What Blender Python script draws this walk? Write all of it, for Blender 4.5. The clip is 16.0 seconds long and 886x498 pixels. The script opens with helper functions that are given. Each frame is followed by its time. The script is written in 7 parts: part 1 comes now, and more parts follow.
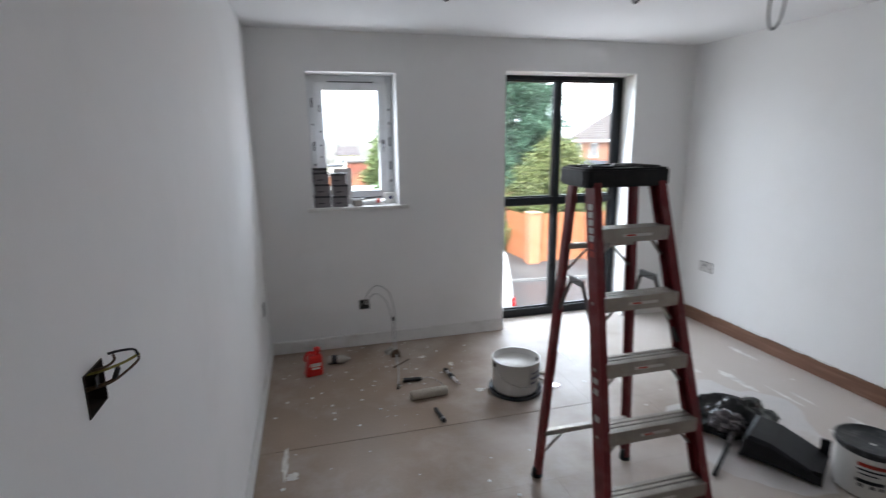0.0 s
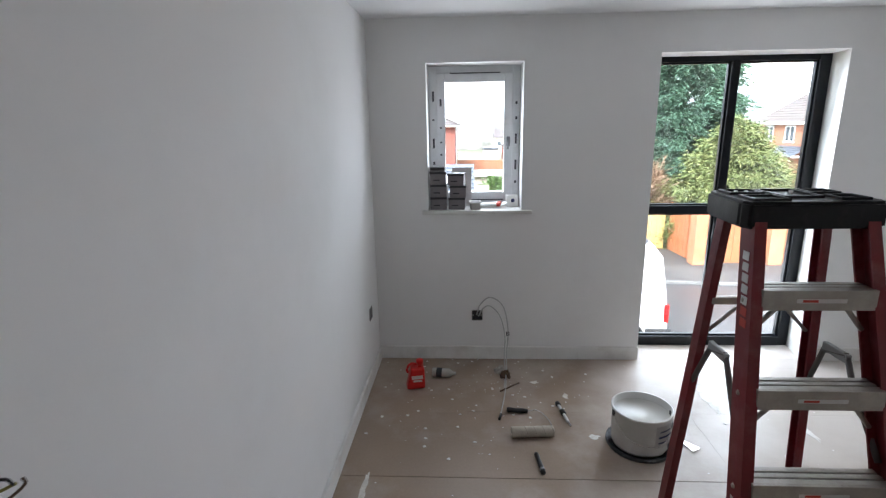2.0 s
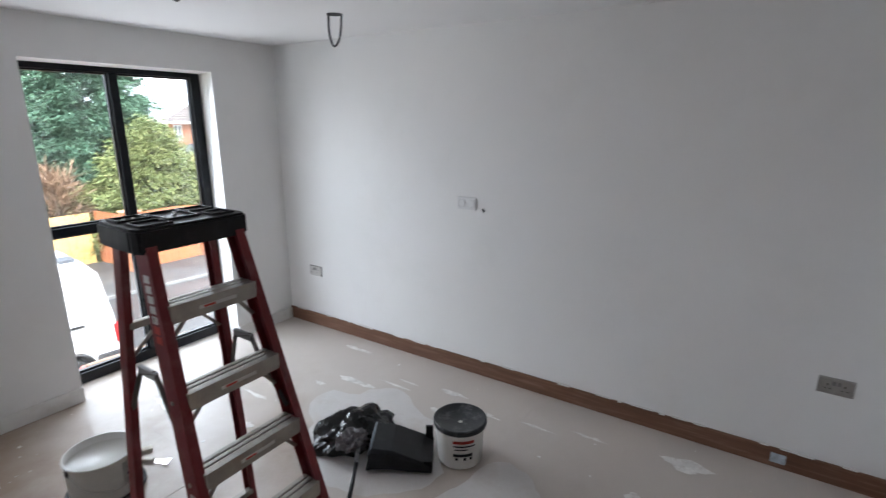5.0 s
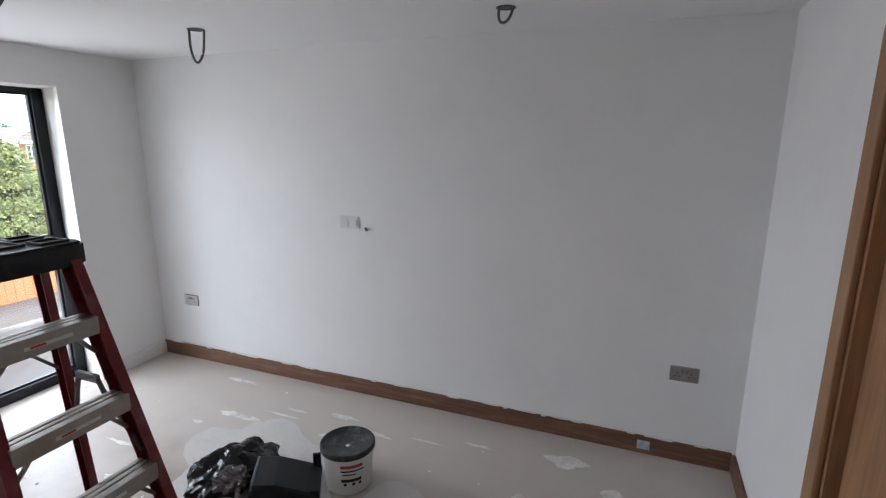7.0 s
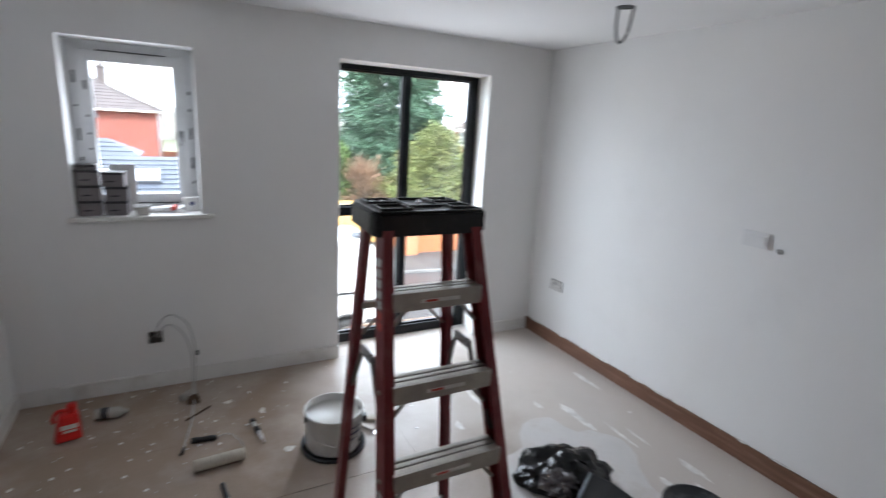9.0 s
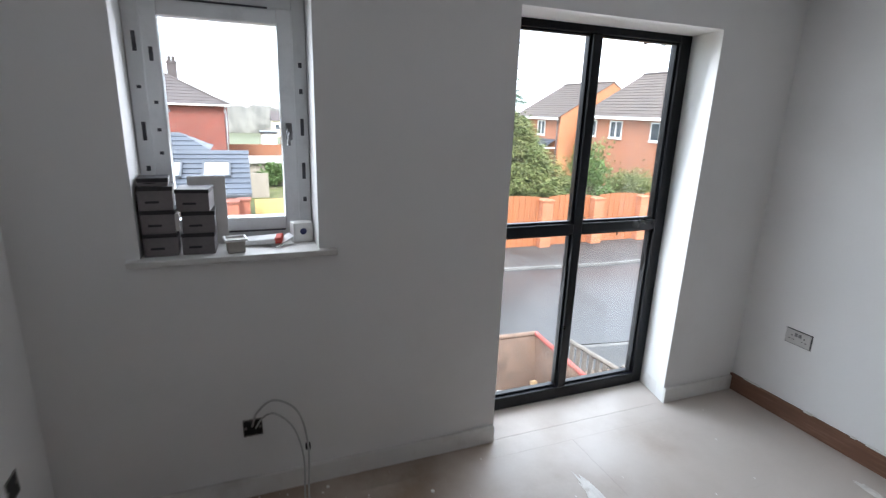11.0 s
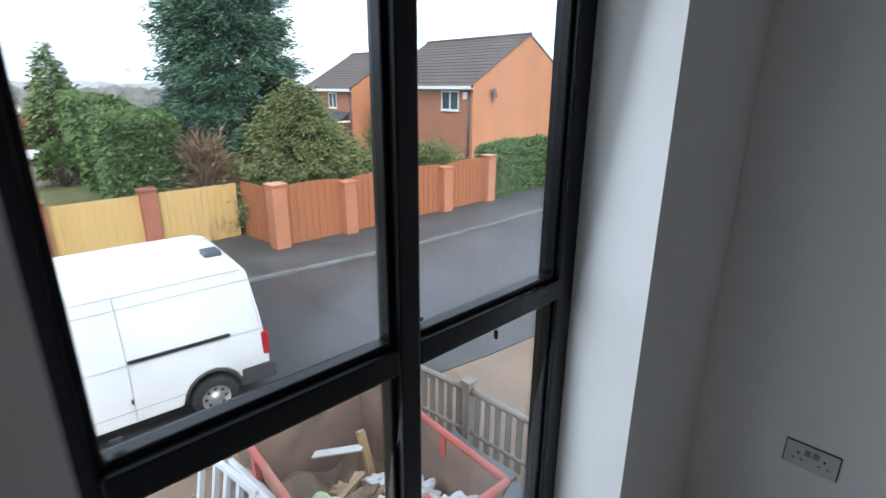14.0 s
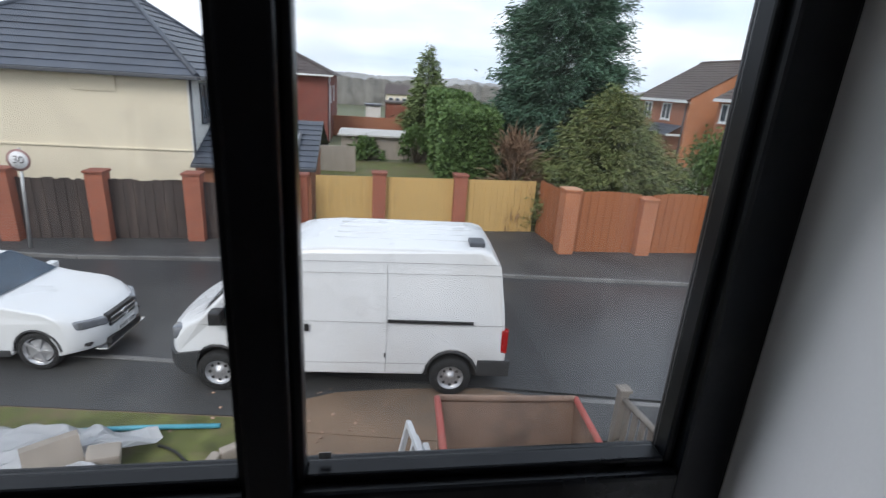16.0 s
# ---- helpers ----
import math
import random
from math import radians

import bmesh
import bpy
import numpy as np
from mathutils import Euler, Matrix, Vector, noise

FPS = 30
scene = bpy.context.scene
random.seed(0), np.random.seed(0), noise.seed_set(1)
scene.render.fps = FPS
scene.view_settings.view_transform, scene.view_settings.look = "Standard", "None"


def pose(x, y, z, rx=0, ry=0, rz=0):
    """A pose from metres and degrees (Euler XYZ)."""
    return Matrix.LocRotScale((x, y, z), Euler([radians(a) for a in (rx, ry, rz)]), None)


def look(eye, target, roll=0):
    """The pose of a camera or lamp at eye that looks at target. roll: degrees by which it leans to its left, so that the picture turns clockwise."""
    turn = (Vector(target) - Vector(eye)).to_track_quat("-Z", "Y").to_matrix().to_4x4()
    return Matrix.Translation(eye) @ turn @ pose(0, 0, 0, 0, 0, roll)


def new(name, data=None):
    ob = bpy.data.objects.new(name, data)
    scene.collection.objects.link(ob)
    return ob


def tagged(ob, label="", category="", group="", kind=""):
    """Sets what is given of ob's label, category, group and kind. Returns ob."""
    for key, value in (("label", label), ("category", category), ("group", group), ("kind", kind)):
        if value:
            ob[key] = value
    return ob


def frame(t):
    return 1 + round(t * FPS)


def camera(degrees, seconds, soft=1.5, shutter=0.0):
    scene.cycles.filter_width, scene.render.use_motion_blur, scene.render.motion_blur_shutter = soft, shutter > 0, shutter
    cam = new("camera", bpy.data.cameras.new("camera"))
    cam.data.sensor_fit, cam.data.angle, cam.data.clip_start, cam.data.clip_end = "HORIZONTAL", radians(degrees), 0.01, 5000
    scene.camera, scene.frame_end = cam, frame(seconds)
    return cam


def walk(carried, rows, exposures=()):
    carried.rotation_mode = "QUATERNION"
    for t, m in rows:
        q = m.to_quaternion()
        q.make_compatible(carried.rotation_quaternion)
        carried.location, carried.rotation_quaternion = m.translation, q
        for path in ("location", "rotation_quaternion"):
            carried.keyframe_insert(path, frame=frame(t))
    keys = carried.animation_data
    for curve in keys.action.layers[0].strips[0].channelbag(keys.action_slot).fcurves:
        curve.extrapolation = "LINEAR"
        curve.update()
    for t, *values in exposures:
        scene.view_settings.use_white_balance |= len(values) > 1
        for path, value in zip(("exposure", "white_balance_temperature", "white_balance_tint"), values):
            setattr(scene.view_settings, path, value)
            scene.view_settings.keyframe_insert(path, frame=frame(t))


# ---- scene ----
cam = camera(82.8, 16.0, soft=1.25, shutter=0.4)
PATH = [
    (0, (0.366, -3.892, 1.628), (0.866, -2.003, 1.204), -0.7),
    (0.5, (0.488, -3.816, 1.621), (0.531, -1.87, 1.164), -1.7),
    (1, (0.494, -3.745, 1.658), (0.426, -1.805, 1.176), -1.1),
    (1.5, (0.604, -3.626, 1.719), (0.473, -1.682, 1.267), 0.0),
    (2, (0.666, -3.513, 1.728), (0.57, -1.575, 1.245), -0.9),
    (2.5, (0.783, -3.461, 1.756), (0.699, -1.519, 1.288), 0.6),
    (3, (0.839, -3.438, 1.751), (1.028, -1.519, 1.221), 1.3),
    (3.5, (0.688, -3.493, 1.808), (1.431, -1.724, 1.245), 0.3),
    (4, (0.64, -3.494, 1.803), (1.711, -1.897, 1.252), 0.3),
    (4.5, (0.702, -3.566, 1.807), (2.082, -2.222, 1.267), 0.1),
    (5, (0.738, -3.636, 1.825), (2.356, -2.575, 1.32), 0.1),
    (7.5, (0.782, -3.749, 1.828), (2.597, -3.028, 1.393), 0.1),
    (8, (0.783, -3.71, 1.818), (2.52, -2.839, 1.345), 1.1),
    (8.5, (0.839, -3.566, 1.774), (2.263, -2.237, 1.319), 2.2),
    (9, (0.938, -3.465, 1.761), (1.85, -1.75, 1.284), 3.3),
    (9.5, (0.912, -3.261, 1.716), (1.508, -1.425, 1.194), 3.5),
    (11.8, (0.743, -1.454, 1.697), (1.692, 0.23, 1.186), 0.2),
    (12, (0.797, -1.341, 1.676), (1.87, 0.287, 1.23), 0.6),
    (12.5, (1.112, -1.127, 1.642), (2.332, 0.394, 1.196), 1.0),
    (13, (1.396, -0.929, 1.671), (2.626, 0.58, 1.213), 0.6),
    (13.5, (1.635, -0.664, 1.636), (3.004, 0.688, 1.09), -0.6),
    (14, (1.912, -0.488, 1.639), (3.233, 0.883, 1.027), 0.3),
    (14.5, (2.163, -0.53, 1.669), (3.01, 1.158, 1.01), 1.9),
    (15, (2.339, -0.51, 1.679), (2.921, 1.302, 1.064), 0.9),
    (15.5, (2.476, -0.372, 1.646), (2.952, 1.48, 1.059), 3.9),
    (16, (2.643, -0.272, 1.622), (2.945, 1.602, 0.993), 3.8),
]
walk(cam, [(t, look(eye, target, roll)) for t, eye, target, roll in PATH],
     exposures=[(0, 2.7, 6450, 12), (0.5, 2.7, 6600, 13), (1.5, 2.85, 6500, 11), (3, 2.85, 6450, 11), (4, 2.7, 6600, 14), (5, 2.8, 6500, 12), (8, 2.8, 6550, 14), (8.5, 2.85, 6450, 13), (9, 2.72, 6450, 12), (9.5, 2.75, 6450, 12), (11.8, 1.9, 6550, 12), (12.1, 1.75, 6550, 12), (12.5, 1.1, 6650, 12), (13.0, 1.65, 6600, 12), (13.5, 1.55, 6400, 10), (14.0, 1.05, 6200, 10), (14.5, 0.42, 6100, 12), (15, 0.3, 6150, 12), (16, 0.22, 6500, 14)])

# ---- light ----
world = bpy.data.worlds.new("world")
scene.world = world
world.use_nodes = True
wn = world.node_tree.nodes
sky = wn.new("ShaderNodeTexSky")
sky.sky_type, sky.sun_disc = "NISHITA", False
sky.sun_elevation, sky.sun_rotation = radians(28), radians(200)
sky.air_density, sky.dust_density, sky.ozone_density = 1.0, 4.0, 1.0
flat = wn.new("ShaderNodeMixRGB")
flat.inputs["Fac"].default_value = 0.86
flat.inputs["Color2"].default_value = (9.1, 9.8, 10.7, 1)
world.node_tree.links.new(sky.outputs[0], flat.inputs["Color1"])
# thin breaks in the overcast
w_co = wn.new("ShaderNodeTexCoord")
w_map = wn.new("ShaderNodeMapping")
w_map.inputs["Scale"].default_value = (1.2, 1.2, 6.0)
w_noise = wn.new("ShaderNodeTexNoise")
w_noise.inputs["Scale"].default_value, w_noise.inputs["Detail"].default_value = 1.6, 4
w_ramp = wn.new("ShaderNodeValToRGB")
w_ramp.color_ramp.elements[0].position, w_ramp.color_ramp.elements[0].color = 0.38, (0.70, 0.78, 0.88, 1)
w_ramp.color_ramp.elements[1].position, w_ramp.color_ramp.elements[1].color = 0.62, (1.08, 1.07, 1.06, 1)
w_mul = wn.new("ShaderNodeMixRGB")
w_mul.blend_type = "MULTIPLY"
w_mul.inputs["Fac"].default_value = 1.0
wl = world.node_tree.links
wl.new(w_co.outputs["Generated"], w_map.inputs["Vector"])
wl.new(w_map.outputs[0], w_noise.inputs["Vector"])
wl.new(w_noise.outputs["Fac"], w_ramp.inputs["Fac"])
wl.new(flat.outputs[0], w_mul.inputs["Color1"])
wl.new(w_ramp.outputs[0], w_mul.inputs["Color2"])
wl.new(w_mul.outputs[0], wn["Background"].inputs["Color"])
wn["Background"].inputs["Strength"].default_value = 0.13

sun_data = bpy.data.lights.new("sun", "SUN")
sun_data.energy, sun_data.angle, sun_data.color = 1.5, radians(25), (1.0, 0.97, 0.93)
sun = new("sun", sun_data)
sun.matrix_world = look((0, 0, 0), (0.35, 0.75, -0.75))


def window_light(x, y, z, w, h, power):
    data = bpy.data.lights.new("window_light", "AREA")
    data.shape, data.size, data.size_y, data.energy, data.color = "RECTANGLE", w, h, power, (0.83, 0.905, 1.0)
    data.spread = radians(180)
    ob = new("window_light", data)
    ob.matrix_world = look((x, y, z), (x, y - 1, z - 0.16))
    return ob


window_light(2.53, 0.238, 1.06, 1.10, 1.95, 3.3)
window_light(0.72, 0.178, 1.63, 0.45, 0.8, 0.95)


# ---- materials ----
def mat(name, base, rough=0.6, metal=0.0, vary=0.12, scale=6.0, bump=0.1, fine=80.0, dirt=None, dirt_amount=0.5, dirt_scale=2.5, spec=0.5, stretch=(1, 1, 1), random_tint=0.0):
    """A surface with two scales of variation: broad blotches and fine grain, and stains of another colour where given."""
    m = bpy.data.materials.new(name)
    m.use_nodes = True
    n, l = m.node_tree.nodes, m.node_tree.links
    b = n["Principled BSDF"]
    b.inputs["Metallic"].default_value = metal
    b.inputs["Specular IOR Level"].default_value = spec
    co = n.new("ShaderNodeTexCoord")
    mp = n.new("ShaderNodeMapping")
    mp.inputs["Scale"].default_value = stretch
    l.new(co.outputs["Object"], mp.inputs["Vector"])
    big = n.new("ShaderNodeTexNoise")
    big.inputs["Scale"].default_value, big.inputs["Detail"].default_value = scale, 5
    small = n.new("ShaderNodeTexNoise")
    small.inputs["Scale"].default_value, small.inputs["Detail"].default_value = fine, 3
    for t in (big, small):
        l.new(mp.outputs[0], t.inputs["Vector"])
    mix = n.new("ShaderNodeMath")
    mix.operation = "MULTIPLY_ADD"
    mix.inputs[1].default_value = 0.35
    l.new(small.outputs["Fac"], mix.inputs[0])
    l.new(big.outputs["Fac"], mix.inputs[2])
    ramp = n.new("ShaderNodeValToRGB")
    e = ramp.color_ramp.elements
    e[0].position, e[1].position = 0.42, 0.92
    e[0].color = (*[c * (1 - vary) for c in base], 1)
    e[1].color = (*[min(1, c * (1 + vary)) for c in base], 1)
    l.new(mix.outputs[0], ramp.inputs["Fac"])
    colour = ramp.outputs[0]
    if random_tint:
        info = n.new("ShaderNodeObjectInfo")
        hsv = n.new("ShaderNodeHueSaturation")
        mr = n.new("ShaderNodeMapRange")
        mr.inputs["To Min"].default_value, mr.inputs["To Max"].default_value = 1 - random_tint, 1 + random_tint
        l.new(info.outputs["Random"], mr.inputs["Value"])
        l.new(mr.outputs[0], hsv.inputs["Value"])
        l.new(colour, hsv.inputs["Color"])
        colour = hsv.outputs[0]
    if dirt:
        st = n.new("ShaderNodeTexNoise")
        st.inputs["Scale"].default_value, st.inputs["Detail"].default_value = dirt_scale, 7
        st.inputs["Roughness"].default_value = 0.65
        l.new(mp.outputs[0], st.inputs["Vector"])
        sr = n.new("ShaderNodeValToRGB")
        sr.color_ramp.elements[0].position, sr.color_ramp.elements[1].position = 0.5, 0.68
        sr.color_ramp.elements[1].color = (dirt_amount,) * 3 + (1,)
        l.new(st.outputs["Fac"], sr.inputs["Fac"])
        mx = n.new("ShaderNodeMixRGB")
        mx.inputs["Color2"].default_value = (*dirt, 1)
        l.new(sr.outputs[0], mx.inputs["Fac"])
        l.new(colour, mx.inputs["Color1"])
        colour = mx.outputs[0]
    l.new(colour, b.inputs["Base Color"])
    rr = n.new("ShaderNodeMapRange")
    rr.inputs["To Min"].default_value, rr.inputs["To Max"].default_value = max(0.02, rough - 0.08), min(1, rough + 0.1)
    l.new(big.outputs["Fac"], rr.inputs["Value"])
    l.new(rr.outputs[0], b.inputs["Roughness"])
    if bump:
        bp = n.new("ShaderNodeBump")
        bp.inputs["Strength"].default_value, bp.inputs["Distance"].default_value = bump, 0.01
        l.new(mix.outputs[0], bp.inputs["Height"])
        l.new(bp.outputs[0], b.inputs["Normal"])
    return m


def glass_mat(name, tint=(1, 1, 1), haze=0.0):
    m = bpy.data.materials.new(name)
    m.use_nodes = True
    n, l = m.node_tree.nodes, m.node_tree.links
    n.remove(n["Principled BSDF"])
    tr = n.new("ShaderNodeBsdfTransparent")
    tr.inputs["Color"].default_value = (*tint, 1)
    gl = n.new("ShaderNodeBsdfGlossy")
    gl.inputs["Roughness"].default_value = 0.02
    lw = n.new("ShaderNodeLayerWeight")
    lw.inputs["Blend"].default_value = 0.5
    pw = n.new("ShaderNodeMath")
    pw.operation = "POWER"
    pw.inputs[1].default_value = 4.0
    fr = n.new("ShaderNodeMath")
    fr.operation = "MULTIPLY_ADD"
    fr.inputs[1].default_value, fr.inputs[2].default_value = 0.6, 0.03
    l.new(lw.outputs["Facing"], pw.inputs[0])
    l.new(pw.outputs[0], fr.inputs[0])
    mx = n.new("ShaderNodeMixShader")
    l.new(fr.outputs[0], mx.inputs["Fac"])
    l.new(tr.outputs[0], mx.inputs[1])
    l.new(gl.outputs[0], mx.inputs[2])
    out = mx.outputs[0]
    if haze:
        # streaks and smears of dirt on the pane
        df = n.new("ShaderNodeBsdfDiffuse")
        df.inputs["Color"].default_value = (0.7, 0.72, 0.74, 1)
        co = n.new("ShaderNodeTexCoord")
        mp = n.new("ShaderNodeMapping")
        mp.inputs["Scale"].default_value = (5, 5, 1.3)
        ns = n.new("ShaderNodeTexNoise")
        ns.inputs["Scale"].default_value, ns.inputs["Detail"].default_value = 1.8, 6
        l.new(co.outputs["Object"], mp.inputs["Vector"])
        l.new(mp.outputs[0], ns.inputs["Vector"])
        rp = n.new("ShaderNodeMapRange")
        rp.inputs["From Min"].default_value, rp.inputs["From Max"].default_value = 0.45, 0.8
        rp.inputs["To Min"].default_value, rp.inputs["To Max"].default_value = 0.2 * haze, haze
        l.new(ns.outputs["Fac"], rp.inputs["Value"])
        m2 = n.new("ShaderNodeMixShader")
        l.new(rp.outputs[0], m2.inputs["Fac"])
        l.new(out, m2.inputs[1])
        l.new(df.outputs[0], m2.inputs[2])
        out = m2.outputs[0]
    l.new(out, n["Material Output"].inputs["Surface"])
    return m


PLASTER = mat("white_emulsion", (0.80, 0.795, 0.785), 0.75, vary=0.02, scale=1.4, bump=0.05, fine=160, dirt=(0.70, 0.69, 0.67), dirt_amount=0.35, dirt_scale=1.1)
CEILING = mat("ceiling_emulsion", (0.80, 0.80, 0.80), 0.85, vary=0.02, scale=1.2, bump=0.04, fine=140)
WHITE_GLOSS = mat("white_primer", (0.74, 0.73, 0.71), 0.5, vary=0.04, scale=4, bump=0.05, dirt=(0.5, 0.46, 0.42), dirt_amount=0.5, dirt_scale=5)
BARE_WOOD = mat("bare_wood_board", (0.165, 0.075, 0.042), 0.6, vary=0.22, scale=3, bump=0.08, fine=60, stretch=(6, 1, 14), dirt=(0.36, 0.26, 0.2), dirt_amount=0.25, dirt_scale=3)
OAK = mat("oak_lining", (0.33, 0.17, 0.08), 0.5, vary=0.25, scale=4, bump=0.08, fine=50, stretch=(14, 14, 1))
FLOORING = mat("dusty_floor_board", (0.30, 0.222, 0.165), 0.40, vary=0.16, scale=1.6, bump=0.06, fine=70, dirt=(0.52, 0.46, 0.41), dirt_amount=0.5, dirt_scale=1.3)


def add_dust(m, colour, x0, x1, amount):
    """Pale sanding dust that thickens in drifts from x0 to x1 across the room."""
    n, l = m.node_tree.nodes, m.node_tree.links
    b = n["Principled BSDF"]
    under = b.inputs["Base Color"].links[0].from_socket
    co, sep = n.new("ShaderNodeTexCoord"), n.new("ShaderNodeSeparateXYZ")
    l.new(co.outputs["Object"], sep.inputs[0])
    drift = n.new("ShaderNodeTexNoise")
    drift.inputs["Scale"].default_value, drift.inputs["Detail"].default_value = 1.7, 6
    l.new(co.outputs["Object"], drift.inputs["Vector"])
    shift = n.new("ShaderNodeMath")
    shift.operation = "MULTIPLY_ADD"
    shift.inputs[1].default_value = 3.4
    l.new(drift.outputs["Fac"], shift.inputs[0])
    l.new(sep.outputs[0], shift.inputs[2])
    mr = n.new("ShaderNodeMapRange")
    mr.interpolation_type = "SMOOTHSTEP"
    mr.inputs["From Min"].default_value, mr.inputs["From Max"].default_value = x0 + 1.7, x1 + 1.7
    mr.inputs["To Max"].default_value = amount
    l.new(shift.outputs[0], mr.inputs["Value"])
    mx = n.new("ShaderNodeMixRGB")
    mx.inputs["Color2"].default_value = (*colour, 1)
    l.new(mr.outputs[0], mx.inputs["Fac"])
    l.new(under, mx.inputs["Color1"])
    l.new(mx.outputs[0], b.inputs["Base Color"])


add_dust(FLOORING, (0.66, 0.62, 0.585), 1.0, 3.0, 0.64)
BLACK_FRAME = mat("black_frame", (0.003, 0.004, 0.007), 0.3, vary=0.2, scale=5, bump=0.02, dirt=(0.05, 0.05, 0.05), dirt_amount=0.12, dirt_scale=14, spec=0.3)
UPVC = mat("white_upvc", (0.70, 0.71, 0.72), 0.35, vary=0.03, scale=3, bump=0.02, dirt=(0.40, 0.40, 0.40), dirt_amount=0.35, dirt_scale=6)
GLASS = glass_mat("pane_glass", (0.97, 0.985, 0.98), 0.10)
CLEAN_GLASS = glass_mat("clear_glass", (0.95, 0.97, 0.97), 0.03)


# ---- building helpers ----
def box_bm(x0, x1, y0, y1, z0, z1, bm=None, bevel=0.0):
    bm = bm or bmesh.new()
    g = bmesh.ops.create_cube(bm, size=1)
    bmesh.ops.scale(bm, vec=(abs(x1 - x0), abs(y1 - y0), abs(z1 - z0)), verts=g["verts"])
    bmesh.ops.translate(bm, vec=((x0 + x1) / 2, (y0 + y1) / 2, (z0 + z1) / 2), verts=g["verts"])
    if bevel:
        es = list({e for v in g["verts"] for e in v.link_edges})
        bmesh.ops.bevel(bm, geom=es, offset=bevel, segments=2, affect="EDGES", profile=0.6)
    return bm


def prism_bm(poly, z0, z1, bm=None):
    """A plan polygon (counter-clockwise) raised from z0 to z1."""
    bm = bm or bmesh.new()
    lo = [bm.verts.new((x, y, z0)) for x, y in poly]
    hi = [bm.verts.new((x, y, z1)) for x, y in poly]
    bm.faces.new(lo[::-1])
    bm.faces.new(hi)
    k = len(poly)
    for i in range(k):
        bm.faces.new((lo[i], lo[(i + 1) % k], hi[(i + 1) % k], hi[i]))
    return bm


def side_bm(poly, x0, x1, bm=None):
    """A polygon in the y-z plane stretched from x0 to x1."""
    bm = bm or bmesh.new()
    a = [bm.verts.new((x0, y, z)) for y, z in poly]
    b = [bm.verts.new((x1, y, z)) for y, z in poly]
    k = len(poly)
    bm.faces.new(a)
    bm.faces.new(b[::-1])
    for i in range(k):
        bm.faces.new((a[i], b[i], b[(i + 1) % k], a[(i + 1) % k]))
    bmesh.ops.recalc_face_normals(bm, faces=bm.faces)
    return bm


def lathe_bm(profile, segs=32, bm=None, cx=0.0, cy=0.0):
    """A profile of (radius, z) turned about an upright axis."""
    bm = bm or bmesh.new()
    rings = []
    for r, z in profile:
        if r < 1e-5:
            rings.append([bm.verts.new((cx, cy, z))])
        else:
            rings.append([bm.verts.new((cx + r * math.cos(2 * math.pi * i / segs), cy + r * math.sin(2 * math.pi * i / segs), z)) for i in range(segs)])
    for a, b in zip(rings, rings[1:]):
        for i in range(segs):
            j = (i + 1) % segs
            vs = [a[i % len(a)], a[j % len(a)], b[j % len(b)], b[i % len(b)]]
            vs = list(dict.fromkeys(vs))
            if len(vs) > 2:
                bm.faces.new(vs)
    for f in bm.faces:
        f.smooth = True
    return bm


def tube_bm(points, r, segs=8, bm=None, taper=1.0):
    """A round bar or cable along a line of points."""
    bm = bm or bmesh.new()
    pts = [Vector(p) for p in points]
    rings = []
    for i, p in enumerate(pts):
        d = (pts[min(i + 1, len(pts) - 1)] - pts[max(i - 1, 0)]).normalized()
        up = Vector((0, 0, 1)) if abs(d.z) < 0.95 else Vector((1, 0, 0))
        u = d.cross(up).normalized()
        v = d.cross(u)
        rr = r * (1 + (taper - 1) * i / max(1, len(pts) - 1))
        rings.append([bm.verts.new(p + rr * (math.cos(2 * math.pi * k / segs) * u + math.sin(2 * math.pi * k / segs) * v)) for k in range(segs)])
    for a, b in zip(rings, rings[1:]):
        for k in range(segs):
            f = bm.faces.new((a[k], a[(k + 1) % segs], b[(k + 1) % segs], b[k]))
            f.smooth = True
    bm.faces.new(rings[0][::-1])
    bm.faces.new(rings[-1])
    bmesh.ops.recalc_face_normals(bm, faces=bm.faces)
    return bm


def mesh_of(name, bm, material):
    me = bpy.data.meshes.new(name)
    bm.to_mesh(me)
    bm.free()
    for m in material if isinstance(material, (list, tuple)) else [material]:
        me.materials.append(m)
    return me


def part(name, bm, material, parent, label=""):
    ob = new(name, mesh_of(name, bm, material))
    ob.parent = parent
    if label:
        ob["label"] = label
    return ob


def thing(name, label, category, group="", m=None, bm=None, material=None, kind=""):
    ob = new(name, mesh_of(name, bm, material) if bm else None)
    if m is not None:
        ob.matrix_world = m
    return tagged(ob, label, category, group, kind)


def bezier(pts, n=24):
    """A smooth line through points (Catmull-Rom)."""
    p = [Vector(q) for q in pts]
    p = [2 * p[0] - p[1], *p, 2 * p[-1] - p[-2]]
    out = []
    for i in range(1, len(p) - 2):
        for k in range(n):
            t = k / n
            a, b, c, d = p[i - 1], p[i], p[i + 1], p[i + 2]
            out.append(0.5 * ((2 * b) + (c - a) * t + (2 * a - 5 * b + 4 * c - d) * t * t + (3 * b - a - 3 * c + d) * t ** 3))
    out.append(p[-2])
    return out


